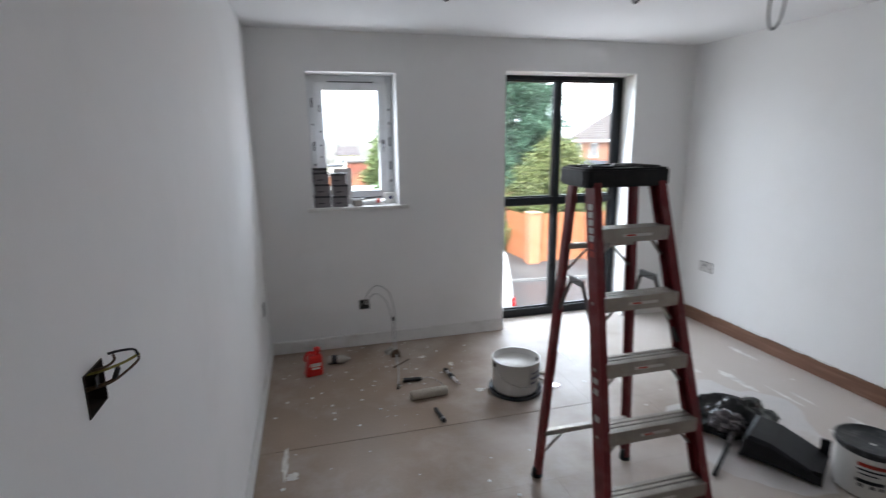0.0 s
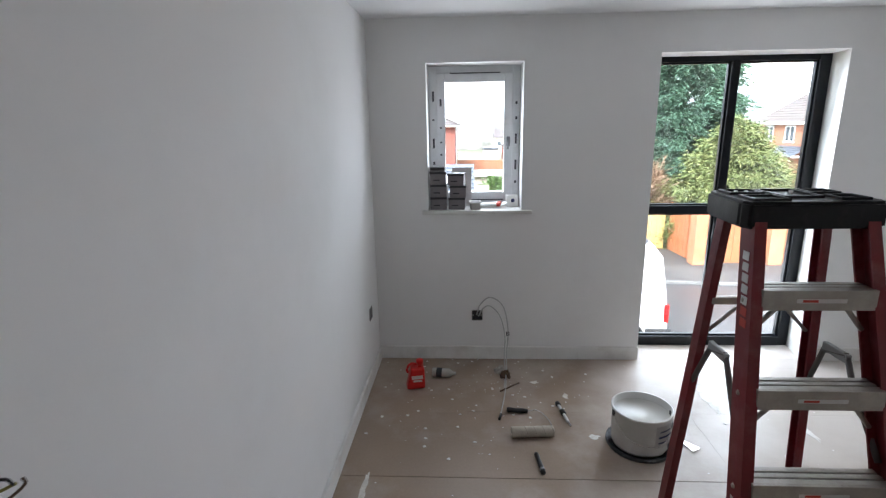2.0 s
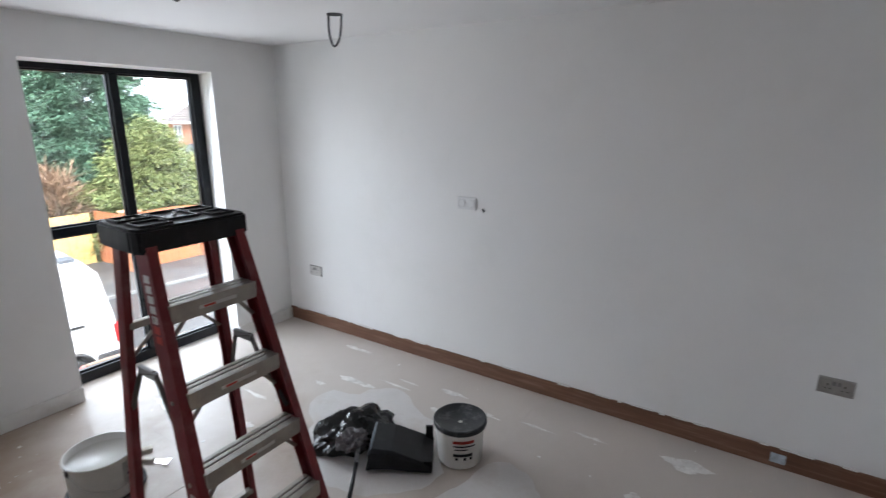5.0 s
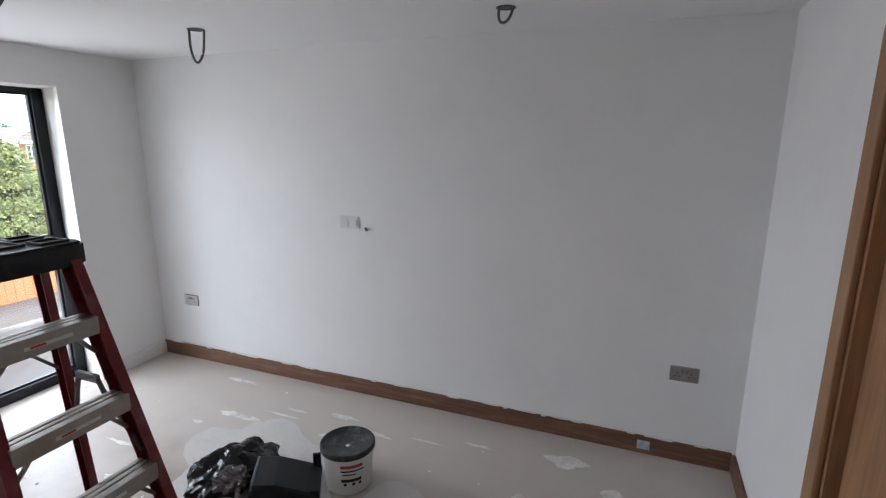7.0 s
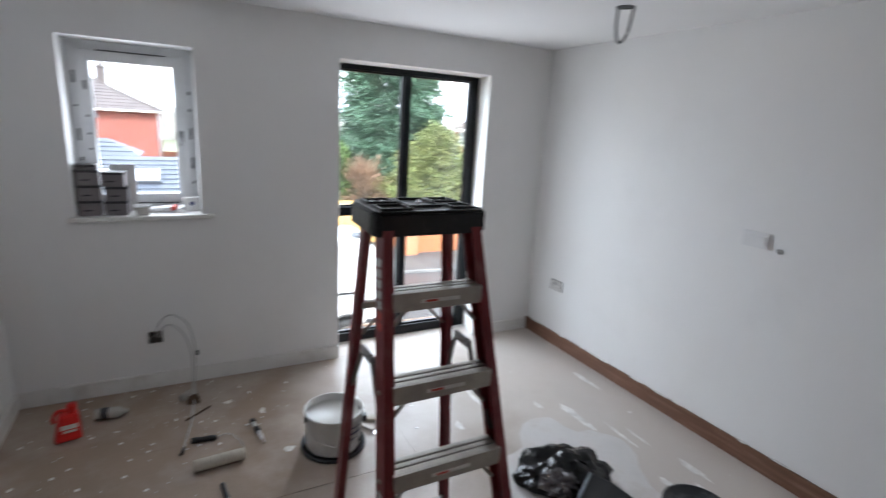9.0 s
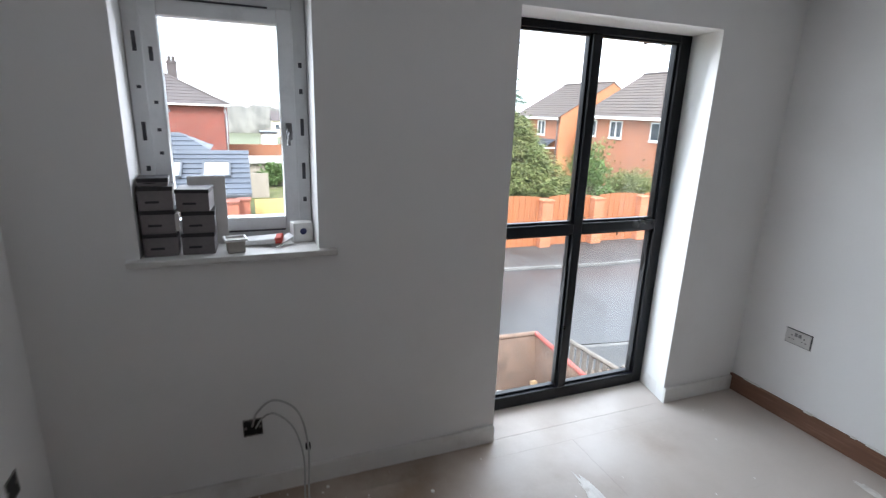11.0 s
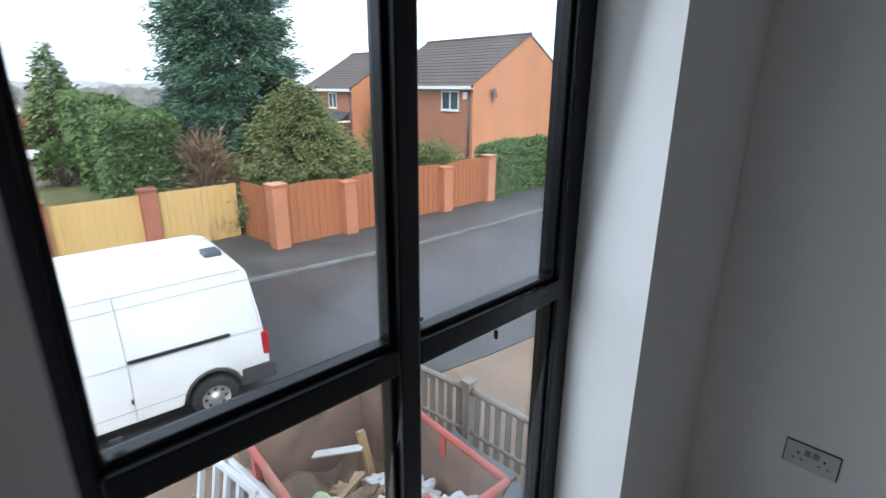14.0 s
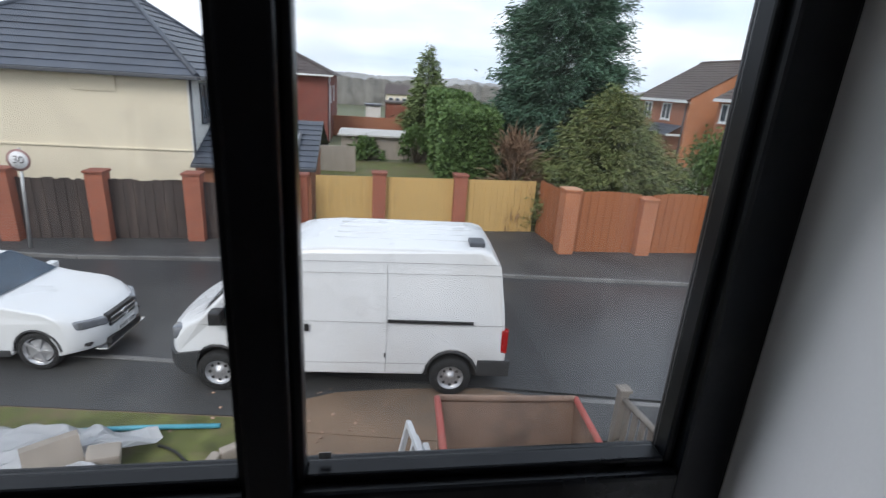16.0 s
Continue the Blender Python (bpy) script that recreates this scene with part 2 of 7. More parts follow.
# ---- room shell ----
RX, RY, RH = 3.69, -4.34, 2.4
GZ = -3.2
wn_bm = prism_bm([(-0.2, 0), (0.394, 0), (0.394, 0.4), (-0.2, 0.4)], 0, RH)
box_bm(0.394, 1.046, 0, 0.4, 0, 1.115, wn_bm)
box_bm(0.394, 1.046, 0, 0.4, 2.121, RH, wn_bm)
prism_bm([(1.046, 0), (1.928, 0), (1.885, 0.25), (1.885, 0.326), (1.82, 0.33), (1.82, 0.4), (1.046, 0.4)], 0, RH, wn_bm)
prism_bm([(1.928, 0), (3.108, 0), (3.166, 0.25), (3.166, 0.326), (1.885, 0.326), (1.885, 0.25)], 2.155, RH, wn_bm)
prism_bm([(3.108, 0), (3.89, 0), (3.89, 0.4), (3.23, 0.4), (3.23, 0.33), (3.166, 0.326), (3.166, 0.25)], 0, RH, wn_bm)
thing("wall_north", "white painted plaster wall with two window openings", "wall", bm=wn_bm, material=PLASTER, kind="structure")
SBY, SBZ, SBH = -2.997, 1.230, 0.038
ww_bm = box_bm(-0.2, 0, RY - 0.2, SBY - SBH, 0, RH)
box_bm(-0.2, 0, SBY + SBH, 0, 0, RH, ww_bm)
box_bm(-0.2, 0, SBY - SBH, SBY + SBH, 0, SBZ - SBH, ww_bm)
box_bm(-0.2, 0, SBY - SBH, SBY + SBH, SBZ + SBH, RH, ww_bm)
box_bm(-0.2, -0.045, SBY - SBH, SBY + SBH, SBZ - SBH, SBZ + SBH, ww_bm)
thing("wall_west", "plain white painted plaster wall", "wall", bm=ww_bm, material=PLASTER, kind="structure")
thing("wall_east", "plain white painted plaster wall", "wall", bm=box_bm(RX, RX + 0.2, RY - 0.2, 0, 0, RH), material=PLASTER, kind="structure")
ws_bm = box_bm(0, 1.64, RY - 0.2, RY, 0, RH)
box_bm(2.52, RX, RY - 0.2, RY, 0, RH, ws_bm)
box_bm(1.64, 2.52, RY - 0.2, RY, 2.06, RH, ws_bm)
thing("wall_south", "white painted plaster wall with a doorway", "wall", bm=ws_bm, material=PLASTER, kind="structure")
thing("ceiling", "plain white painted ceiling", "ceiling", bm=box_bm(-0.2, RX + 0.2, RY - 0.2, 0.4, RH, RH + 0.25), material=CEILING, kind="structure")
thing("wall_outside", "plain pale outer walls of the storey below", "wall", bm=box_bm(-0.2, RX + 0.2, RY - 0.2, 0.4, GZ - 0.3, -0.254), material=PLASTER, kind="structure")

# ---- floor, skirting, back door ----
floor = thing("floor", "dusty brown chipboard floor with plaster smears", "floor", bm=box_bm(-0.2, RX + 0.2, RY - 0.2, 0.4, -0.25, -0.02), material=FLOORING, kind="structure")
ROWS = [(-4.34, -3.737), (-3.7365, -3.137), (-3.1365, -2.537), (-2.5365, -1.937), (-1.9365, -1.339), (-1.334, -0.736), (-0.7355, -0.136), (-0.1355, 0.25)]
for i, (y0, y1) in enumerate(ROWS):
    cut = 2.0 if i == 5 else 1.45 if i % 2 else 2.35
    if i == 7:
        part("floor_board", prism_bm([(1.885, 0.25), (1.928, -0.0), (3.108, -0.0), (3.166, 0.25)], -0.02, 0), FLOORING, floor)
        y1 = -0.002
    for x0, x1 in ((0.0, cut - 0.0003), (cut + 0.0003, RX)):
        part("floor_board", box_bm(x0, x1, -1.3385 if i == 5 and x0 > 1 else y0, y1, -0.02, 0), FLOORING, floor)


def skirting(name, pts, h, material, label):
    """A board of that height along a line of plan points, on the room's side of it (to the left of the way)."""
    bm = bmesh.new()
    t = 0.016
    for (x0, y0), (x1, y1) in zip(pts, pts[1:]):
        d = Vector((x1 - x0, y1 - y0)).normalized()
        nx, ny = -d.y * t, d.x * t
        prism_bm([(x0, y0), (x1, y1), (x1 + nx, y1 + ny), (x0 + nx, y0 + ny)], 0.001, h, bm)
    bmesh.ops.bevel(bm, geom=[e for e in bm.edges if all(v.co.z > h - 0.001 for v in e.verts)], offset=0.004, segments=2, affect="EDGES")
    return thing(name, label, "skirting board", bm=bm, material=material, kind="structure")


skirting("baseboard_north", [(1.928, -0.001), (0.0, -0.001)], 0.10, WHITE_GLOSS, "white primed skirting board with scuffs")
skirting("baseboard_west", [(0.001, -0.018), (0.001, RY)], 0.10, WHITE_GLOSS, "white primed skirting board with scuffs")
skirting("baseboard_return", [(3.165, 0.248), (3.108, -0.001)], 0.10, WHITE_GLOSS, "white primed skirting board in the window reveal")
skirting("baseboard_corner", [(RX - 0.018, -0.001), (3.108, -0.001)], 0.10, WHITE_GLOSS, "white primed skirting board with scuffs")
skirting("baseboard_east", [(RX - 0.001, RY + 0.02), (RX - 0.001, 0)], 0.112, BARE_WOOD, "unpainted brown wooden skirting board")
skirting("baseboard_south", [(2.60, RY + 0.001), (RX - 0.018, RY + 0.001)], 0.112, BARE_WOOD, "unpainted brown wooden skirting board")
# runs of filler along the top of the brown board
FILLER = mat("white_filler", (0.78, 0.77, 0.75), 0.7, vary=0.04, bump=0.2)
random.seed(5)
for k in range(26):
    y = -0.15 - 4.1 * random.random()
    w = random.uniform(0.02, 0.10)
    thing("filler_smear", "dab of white filler on a skirting board", "filler", "dabs of filler", bm=box_bm(RX - random.uniform(0.012, 0.02), RX - 0.001, y, y + w, 0.110, 0.115 + random.uniform(0, 0.005), bevel=0.002), material=FILLER, kind="structure")

# door in the back wall
door = thing("door_1", "closed oak door in an oak lining", "door", kind="structure")
for x0, x1 in ((1.560, 1.650), (2.510, 2.600)):
    part("architrave", box_bm(x0, x1, RY, RY + 0.02, 0, 2.13, bevel=0.006), OAK, door)
part("architrave", box_bm(1.650, 2.510, RY, RY + 0.02, 2.04, 2.13, bevel=0.006), OAK, door)
for x0, x1 in ((1.640, 1.670), (2.490, 2.520)):
    part("jamb", box_bm(x0, x1, RY - 0.19, RY - 0.001, 0, 2.06), OAK, door)
part("door_leaf", box_bm(1.675, 2.485, RY - 0.08, RY - 0.04, 0.006, 2.03, bevel=0.004), OAK, door)
part("door_stop", box_bm(1.670, 2.490, RY - 0.12, RY - 0.081, 2.03, 2.06), OAK, door)

# ---- the tall black window ----
tall = thing("window_1", "tall black-framed four-pane window down to the floor", "window", kind="structure")
FY0, FY1 = 0.25, 0.325


def bar_bm(x0, x1, z0, z1, y0=FY0, y1=FY1):
    return box_bm(x0, x1, y0, y1, z0, z1, bevel=0.006)


frame_bits = part("window_frame", bar_bm(1.886, 1.960, 0.0, 2.17), BLACK_FRAME, tall)
part("window_frame", bar_bm(3.088, 3.165, 0.0, 2.17), BLACK_FRAME, tall)
part("window_frame", bar_bm(1.960, 3.088, 2.118, 2.17), BLACK_FRAME, tall)
part("window_sill", bar_bm(1.960, 3.088, 0.0, 0.076, FY0 - 0.006), BLACK_FRAME, tall)
part("mullion", bar_bm(2.499, 2.556, 0.076, 2.118, FY0 - 0.003), BLACK_FRAME, tall)
for x0, x1 in ((1.960, 2.499), (2.556, 3.088)):
    part("transom", bar_bm(x0, x1, 1.054, 1.114, FY0 - 0.002), BLACK_FRAME, tall)
    for z0, z1 in ((0.076, 1.054), (1.114, 2.118)):
        bd = bmesh.new()
        for a in ((x0, x0 + 0.013, z0, z1), (x1 - 0.013, x1, z0, z1), (x0 + 0.013, x1 - 0.013, z0, z0 + 0.013), (x0 + 0.013, x1 - 0.013, z1 - 0.013, z1)):
            box_bm(a[0], a[1], 0.268, 0.30, a[2], a[3], bd, bevel=0.004)
        part("glazing_bead", bd, BLACK_FRAME, tall)
        pane = part("pane", box_bm(x0 + 0.012, x1 - 0.012, 0.292, 0.298, z0 + 0.012, z1 - 0.012), GLASS, tall, "slightly smeared clear glass")
        pane.visible_shadow = False
STICKER = mat("grey_sticker", (0.35, 0.36, 0.37), 0.5, vary=0.5, scale=60, bump=0)
for x in (1.987, 2.585):
    part("maker_label", box_bm(x, x + 0.016, 0.2905, 0.2918, 1.134, 1.144), STICKER, tall, "small grey printed label on the glass")
part("catch", box_bm(2.80, 2.807, FY0 - 0.012, FY0 - 0.003, 1.032, 1.056, bevel=0.002), BLACK_FRAME, tall)
thing("lintel_outside", "plaster head over the tall window", "lintel", bm=box_bm(1.82, 3.23, 0.331, 0.4, 2.25, 2.4), material=PLASTER, kind="structure")

# torn breather membrane hanging under the eaves outside
MEMBRANE = mat("grey_membrane", (0.10, 0.10, 0.11), 0.8, vary=0.3, scale=9, bump=0.3)
mb = bmesh.new()
NX, NZ = 14, 6
def torn_edge(i):
    """How far the membrane hangs down at each step along the eaves."""
    return 0.13 + 0.09 * min(1, i / 4) + 0.012 * math.sin(i * 1.9) + (0.13 if i == NX else 0.0)


grid = [[mb.verts.new((3.10 + 0.62 * i / NX, 0.75 + 0.02 * math.sin(i * 1.7 + k), 2.40 - torn_edge(i) * k / NZ)) for k in range(NZ + 1)] for i in range(NX + 1)]
for i in range(NX):
    for k in range(NZ):
        mb.faces.new((grid[i][k], grid[i + 1][k], grid[i + 1][k + 1], grid[i][k + 1]))
bmesh.ops.solidify(mb, geom=mb.faces, thickness=0.004)
thing("roof_membrane", "torn dark grey roofing membrane hanging from the eaves", "membrane", bm=mb, material=MEMBRANE)
thing("soffit", "dark board under the eaves over the window", "soffit", bm=box_bm(-0.2, 3.95, 0.4, 0.85, 2.401, 2.44), material=MEMBRANE, kind="structure")

# ---- the small white window ----
SZ0, SZ1 = 1.135, 2.121
small = thing("window_2", "small white plastic casement window with protective tape", "window", kind="structure")
for a in ((0.396, 0.455, SZ0, SZ1), (0.989, 1.044, SZ0, SZ1), (0.455, 0.989, SZ1 - 0.055, SZ1), (0.455, 0.989, SZ0 - 0.01, SZ0 + 0.05)):
    part("window_frame", box_bm(a[0], a[1], 0.20, 0.27, a[2], a[3], bevel=0.004), UPVC, small)
sash = part("sash", box_bm(0.452, 0.512, 0.185, 0.25, SZ0 + 0.045, SZ1 - 0.05, bevel=0.006), UPVC, small)
sb = box_bm(0.932, 0.992, 0.185, 0.25, SZ0 + 0.045, SZ1 - 0.05, bevel=0.006)
part("sash", sb, UPVC, small)
part("sash", box_bm(0.512, 0.932, 0.186, 0.25, SZ1 - 0.11, SZ1 - 0.05, bevel=0.006), UPVC, small)
part("sash", box_bm(0.512, 0.932, 0.186, 0.25, SZ0 + 0.045, SZ0 + 0.105, bevel=0.006), UPVC, small)
sp = part("pane", box_bm(0.51, 0.934, 0.218, 0.224, SZ0 + 0.10, SZ1 - 0.105), CLEAN_GLASS, small)
sp.visible_shadow = False
METAL = mat("chrome", (0.75, 0.75, 0.76), 0.2, 1.0, vary=0.05, bump=0.0)
hd = box_bm(0.949, 0.975, 0.174, 0.185, 1.565, 1.635, bevel=0.005)
tube_bm([(0.962, 0.176, 1.60), (0.962, 0.150, 1.60)], 0.012, 12, hd)
tube_bm([(0.962, 0.152, 1.60), (0.958, 0.148, 1.57), (0.956, 0.148, 1.545)], 0.007, 8, hd)
part("handle", hd, mat("worn_chrome", (0.22, 0.22, 0.23), 0.3, 0.9, vary=0.4, scale=40, bump=0.05), small, "worn chrome window handle")
PRINT = mat("dark_print", (0.05, 0.05, 0.06), 0.6, vary=0.4, scale=40, bump=0)
random.seed(3)
for x, y in ((0.428, 0.1975), (1.018, 0.1975), (0.482, 0.1825)):
    z = 1.30
    while z < 2.0:
        h = random.choice((0.012, 0.02, 0.05, 0.07))
        part("tape_print", box_bm(x - 0.007, x + 0.007, y, y + 0.002, z, z + h), PRINT, small)
        z += h + random.uniform(0.06, 0.16)
for z, x0, x1 in ((SZ0 + 0.048, 0.60, 0.93), (SZ1 - 0.051, 0.55, 0.9)):
    part("tape_edge", box_bm(x0, x1, 0.180, 0.1845, z - 0.004, z + 0.003), PRINT, small)
thing("window_sill_board", "white painted sill board under the small window", "window sill", bm=box_bm(0.35, 1.118, -0.03, 0.2, 1.108, 1.134, bevel=0.005), material=WHITE_GLOSS, kind="structure")

# ---- sockets, boxes and cables on the walls ----
DARK_METAL = mat("brushed_steel", (0.42, 0.41, 0.40), 0.35, 0.9, vary=0.1, scale=30, bump=0.02)
WHITE_PLASTIC = mat("white_plastic", (0.72, 0.72, 0.72), 0.35, vary=0.03, bump=0)
BLACK_PLASTIC = mat("black_plastic", (0.012, 0.012, 0.013), 0.4, vary=0.2, bump=0.02)
GREY_PLASTIC = mat("grey_plastic", (0.25, 0.25, 0.25), 0.45, vary=0.1, bump=0.02)


def double_socket(m, face, plate, label):
    """A double wall socket; it faces -x and its width runs along y."""
    s = thing("wall_socket", label, "socket", "double sockets", m=m)
    part("back_plate", box_bm(-0.003, 0, -0.0745, 0.0745, -0.0445, 0.0445, bevel=0.001), plate, s)
    part("face_plate", box_bm(-0.009, -0.003, -0.071, 0.071, -0.041, 0.041, bevel=0.003), face, s)
    for c in (-0.035, 0.035):
        hb = box_bm(-0.0098, -0.009, c - 0.003, c + 0.003, 0.004, 0.013)
        for dy in (-0.011, 0.011):
            box_bm(-0.0098, -0.009, c + dy - 0.004, c + dy + 0.004, -0.015, -0.011, hb)
        part("pin_holes", hb, BLACK_PLASTIC, s)
    for c in (-0.011, 0.011):
        part("switch", box_bm(-0.014, -0.009, c - 0.008, c + 0.008, 0.008, 0.028, bevel=0.002), GREY_PLASTIC, s)
    return s


double_socket(pose(RX, -0.352, 0.511), mat("satin_white_face", (0.56, 0.55, 0.53), 0.4, vary=0.05, bump=0.0), BLACK_PLASTIC, "double wall socket, white face in a steel edge")
double_socket(pose(RX, -4.04, 0.534), DARK_METAL, DARK_METAL, "brushed steel double wall socket")
r2 = thing("wall_socket", "white double wall socket at chest height", "socket", "double sockets", m=pose(RX, -1.90, 1.258))
part("face_plate", box_bm(-0.009, 0, -0.075, 0.075, -0.043, 0.043, bevel=0.003), WHITE_PLASTIC, r2)
for c in (-0.037, 0.037):
    part("module", box_bm(-0.0115, -0.009, c - 0.026, c + 0.026, -0.027, 0.027, bevel=0.002), WHITE_PLASTIC, r2)
    part("module_cover", box_bm(-0.013, -0.0115, c - 0.022, c + 0.022, -0.022, 0.022, bevel=0.002), WHITE_PLASTIC, r2)
thing("cable_stub", "small grey cable end in the plaster", "cable", bm=tube_bm([(RX, -2.03, 1.213), (RX - 0.012, -2.03, 1.218), (RX - 0.014, -2.028, 1.233)], 0.008), material=GREY_PLASTIC)
plate = thing("data_plate", "small pale plate on the skirting board", "wall plate", bm=box_bm(RX - 0.022, RX - 0.0165, -3.90, -3.83, 0.03, 0.085, bevel=0.002), material=mat("pale_plate", (0.45, 0.52, 0.58), 0.4, vary=0.3, scale=30))

GALV = mat("galvanised_steel", (0.30, 0.29, 0.28), 0.5, 0.8, vary=0.3, scale=20, bump=0.05)
BROWN = mat("brown_cable", (0.10, 0.055, 0.025), 0.5, vary=0.2, bump=0.0)
YELLOW = mat("earth_cable", (0.30, 0.26, 0.05), 0.5, vary=0.2, bump=0.0)
RUSTY = mat("dirty_box_steel", (0.045, 0.032, 0.024), 0.7, 0.3, vary=0.5, scale=25, bump=0.1)
GREYCABLE = mat("grey_cable", (0.48, 0.48, 0.47), 0.5, vary=0.08, bump=0.0)


def sunk_box(m, size, depth, label):
    """An open steel box let into a wall that faces +x: back, four sides, fixing lugs, a rim flush with the plaster."""
    b = thing("back_box", label, "junction box", "open wall boxes", m=m)
    h, t = size / 2, 0.0015
    part("back", box_bm(-depth, -depth + t, -h, h, -h, h), RUSTY, b)
    for a in ((-h, -h + t, -h, h), (h - t, h, -h, h), (-h + t, h - t, -h, -h + t), (-h + t, h - t, h - t, h)):
        part("side", box_bm(-depth + t, 0.002, a[0], a[1], a[2], a[3]), RUSTY, b)
    for y in (-h + 0.008, h - 0.008):
        part("lug", box_bm(-0.008, -0.006, y - 0.0065, y + 0.0065, -0.009, 0.009), GALV, b)
    part("knockout", lathe_bm([(0, 0.0008), (0.010, 0.0008), (0.010, 0)], 14), GALV, b).matrix_local = pose(-depth + t, 0.012, -0.018, 0, 90, 0)
    return b


def back_box(m, size, label):
    """An open metal box set in a wall that faces +x, with a raised rim and a dark inside."""
    b = thing("back_box", label, "junction box", "open wall boxes", m=m)
    h = size / 2
    rim = bmesh.new()
    for a in ((-h, h, h - 0.004, h), (-h, h, -h, -h + 0.004), (-h, -h + 0.004, -h, h), (h - 0.004, h, -h, h)):
        box_bm(0.0, 0.005, a[0], a[1], a[2], a[3], rim)
    part("rim", rim, GALV, b)
    # flat black plate imitates the shade inside a recess that is not cut
    part("inside", box_bm(0.0006, 0.0016, -h + 0.004, h - 0.004, -h + 0.004, h - 0.004), BLACK_PLASTIC, b)
    for y, z in ((-h + 0.01, 0), (h - 0.01, 0)):
        part("lug", box_bm(0.0016, 0.004, y - 0.005, y + 0.005, z - 0.006, z + 0.006), GALV, b)
    return b


bl = sunk_box(pose(0, SBY, SBZ), 2 * SBH - 0.001, 0.040, "open steel switch box with bare wires sticking out")
random.seed(8)
for mtl, pts in ((YELLOW, [(-0.036, 0.0, 0.025), (0.0, 0.008, 0.024), (0.035, 0.022, 0.030), (0.062, 0.034, 0.040)]),
                 (BROWN, [(-0.036, 0.005, 0.028), (0.01, 0.010, 0.030), (0.028, 0.014, 0.040), (0.030, 0.010, 0.052)]),
                 (BLACK_PLASTIC, [(0.060, 0.032, 0.039), (0.056, 0.026, 0.052), (0.040, 0.010, 0.058), (0.028, -0.004, 0.060)]),
                 (BROWN, [(-0.036, 0.020, -0.012), (0.004, 0.030, -0.006), (0.022, 0.034, 0.004), (0.026, 0.036, 0.024)]),
                 (BROWN, [(-0.036, 0.015, -0.014), (0.008, 0.032, -0.008), (0.034, 0.044, 0.006), (0.052, 0.054, 0.022), (0.050, 0.055, 0.032)])):
    part("wire", tube_bm(bezier(pts, 8), 0.0023, 6), mtl, bl)
part("sleeve", tube_bm([(0.018, 0.0335, 0.0), (0.025, 0.0355, 0.018)], 0.0042, 8), BLACK_PLASTIC, bl, "black connector sleeve")
back_box(pose(0, -0.29, 0.47), 0.085, "open steel socket box in the white wall")
back_box(pose(0.738, 0, 0.345, 0, 0, -90), 0.08, "open steel socket box with cables coming out")
thing("drop_cable", "grey cable looping from a wall box to the floor", "cable", "loose cables", bm=tube_bm(bezier([(0.735, -0.003, 0.35), (0.76, -0.06, 0.45), (0.83, -0.10, 0.52), (0.92, -0.12, 0.46), (0.955, -0.14, 0.30), (0.945, -0.20, 0.12), (0.93, -0.34, 0.02), (0.915, -0.50, 0.006), (0.862, -0.80, 0.006)], 10), 0.0045), material=GREYCABLE)
thing("drop_cable", "grey cable looping out of a wall box", "cable", "loose cables", bm=tube_bm(bezier([(0.75, -0.003, 0.34), (0.78, -0.06, 0.42), (0.83, -0.09, 0.45), (0.90, -0.11, 0.38), (0.935, -0.13, 0.24), (0.93, -0.18, 0.1), (0.925, -0.30, 0.012), (0.91, -0.47, 0.006)], 10), 0.004), material=GREYCABLE)
thing("cable_clip", "small dark clip fixed to the wall", "clip", bm=box_bm(0.955, 0.978, -0.014, 0, 0.185, 0.215, bevel=0.003), material=BLACK_PLASTIC)
thing("cable_end", "black tape on the end of a cable", "cable", bm=tube_bm([(0.868, -0.775, 0.008), (0.855, -0.83, 0.008)], 0.008), material=BLACK_PLASTIC)


DARKCABLE = mat("dark_grey_cable", (0.10, 0.10, 0.105), 0.5, vary=0.15, bump=0.0)


def ceiling_loop(x, y, turn, drop):
    c = thing("ceiling_cable", "grey cable loop hanging from a ceiling hole", "cable", "loops for ceiling lights", m=pose(x, y, RH, 0, 0, turn))
    part("cable", tube_bm(bezier([(-0.035, 0, 0.0), (-0.036, 0.005, -drop * 0.6), (-0.022, 0.012, -drop), (0.0, 0.012, -drop * 1.04), (0.026, 0.01, -drop * 0.7), (0.04, 0, 0.0)], 10), 0.0065), DARKCABLE, c)
    part("hole_rim", lathe_bm([(0.036, -0.0012), (0.046, -0.0012), (0.046, -0.004), (0.036, -0.004), (0.036, -0.0012)], 24), BLACK_PLASTIC, c)
    # no opening is cut: a black disc gives the hole's darkness
    part("hole", lathe_bm([(0, -0.002), (0.036, -0.002)], 24), BLACK_PLASTIC, c)


ceiling_loop(3.01, -1.40, -50, 0.16)
ceiling_loop(3.16, -3.10, -40, 0.06)
ceiling_loop(1.98, -1.58, 10, 0.12)
ceiling_loop(1.06, -1.43, 10, 0.12)

# ---- step ladder ----
RED = mat("red_fibreglass", (0.16, 0.010, 0.014), 0.42, vary=0.18, scale=8, bump=0.05, fine=200, dirt=(0.35, 0.22, 0.21), dirt_amount=0.22, dirt_scale=9)
DULL_STEEL = mat("dull_steel", (0.15, 0.14, 0.135), 0.5, 0.6, vary=0.2, scale=15, bump=0.04)
ALU = mat("worn_aluminium", (0.37, 0.34, 0.305), 0.42, 0.75, vary=0.15, scale=12, bump=0.06, dirt=(0.54, 0.50, 0.455), dirt_amount=0.4, dirt_scale=11)
CAPBLACK = mat("black_moulded_plastic", (0.005, 0.005, 0.006), 0.42, vary=0.25, scale=20, bump=0.08, dirt=(0.1, 0.1, 0.1), dirt_amount=0.1, dirt_scale=25, spec=0.3)
LABEL_WHITE = mat("white_label", (0.62, 0.60, 0.58), 0.5, vary=0.1, bump=0)
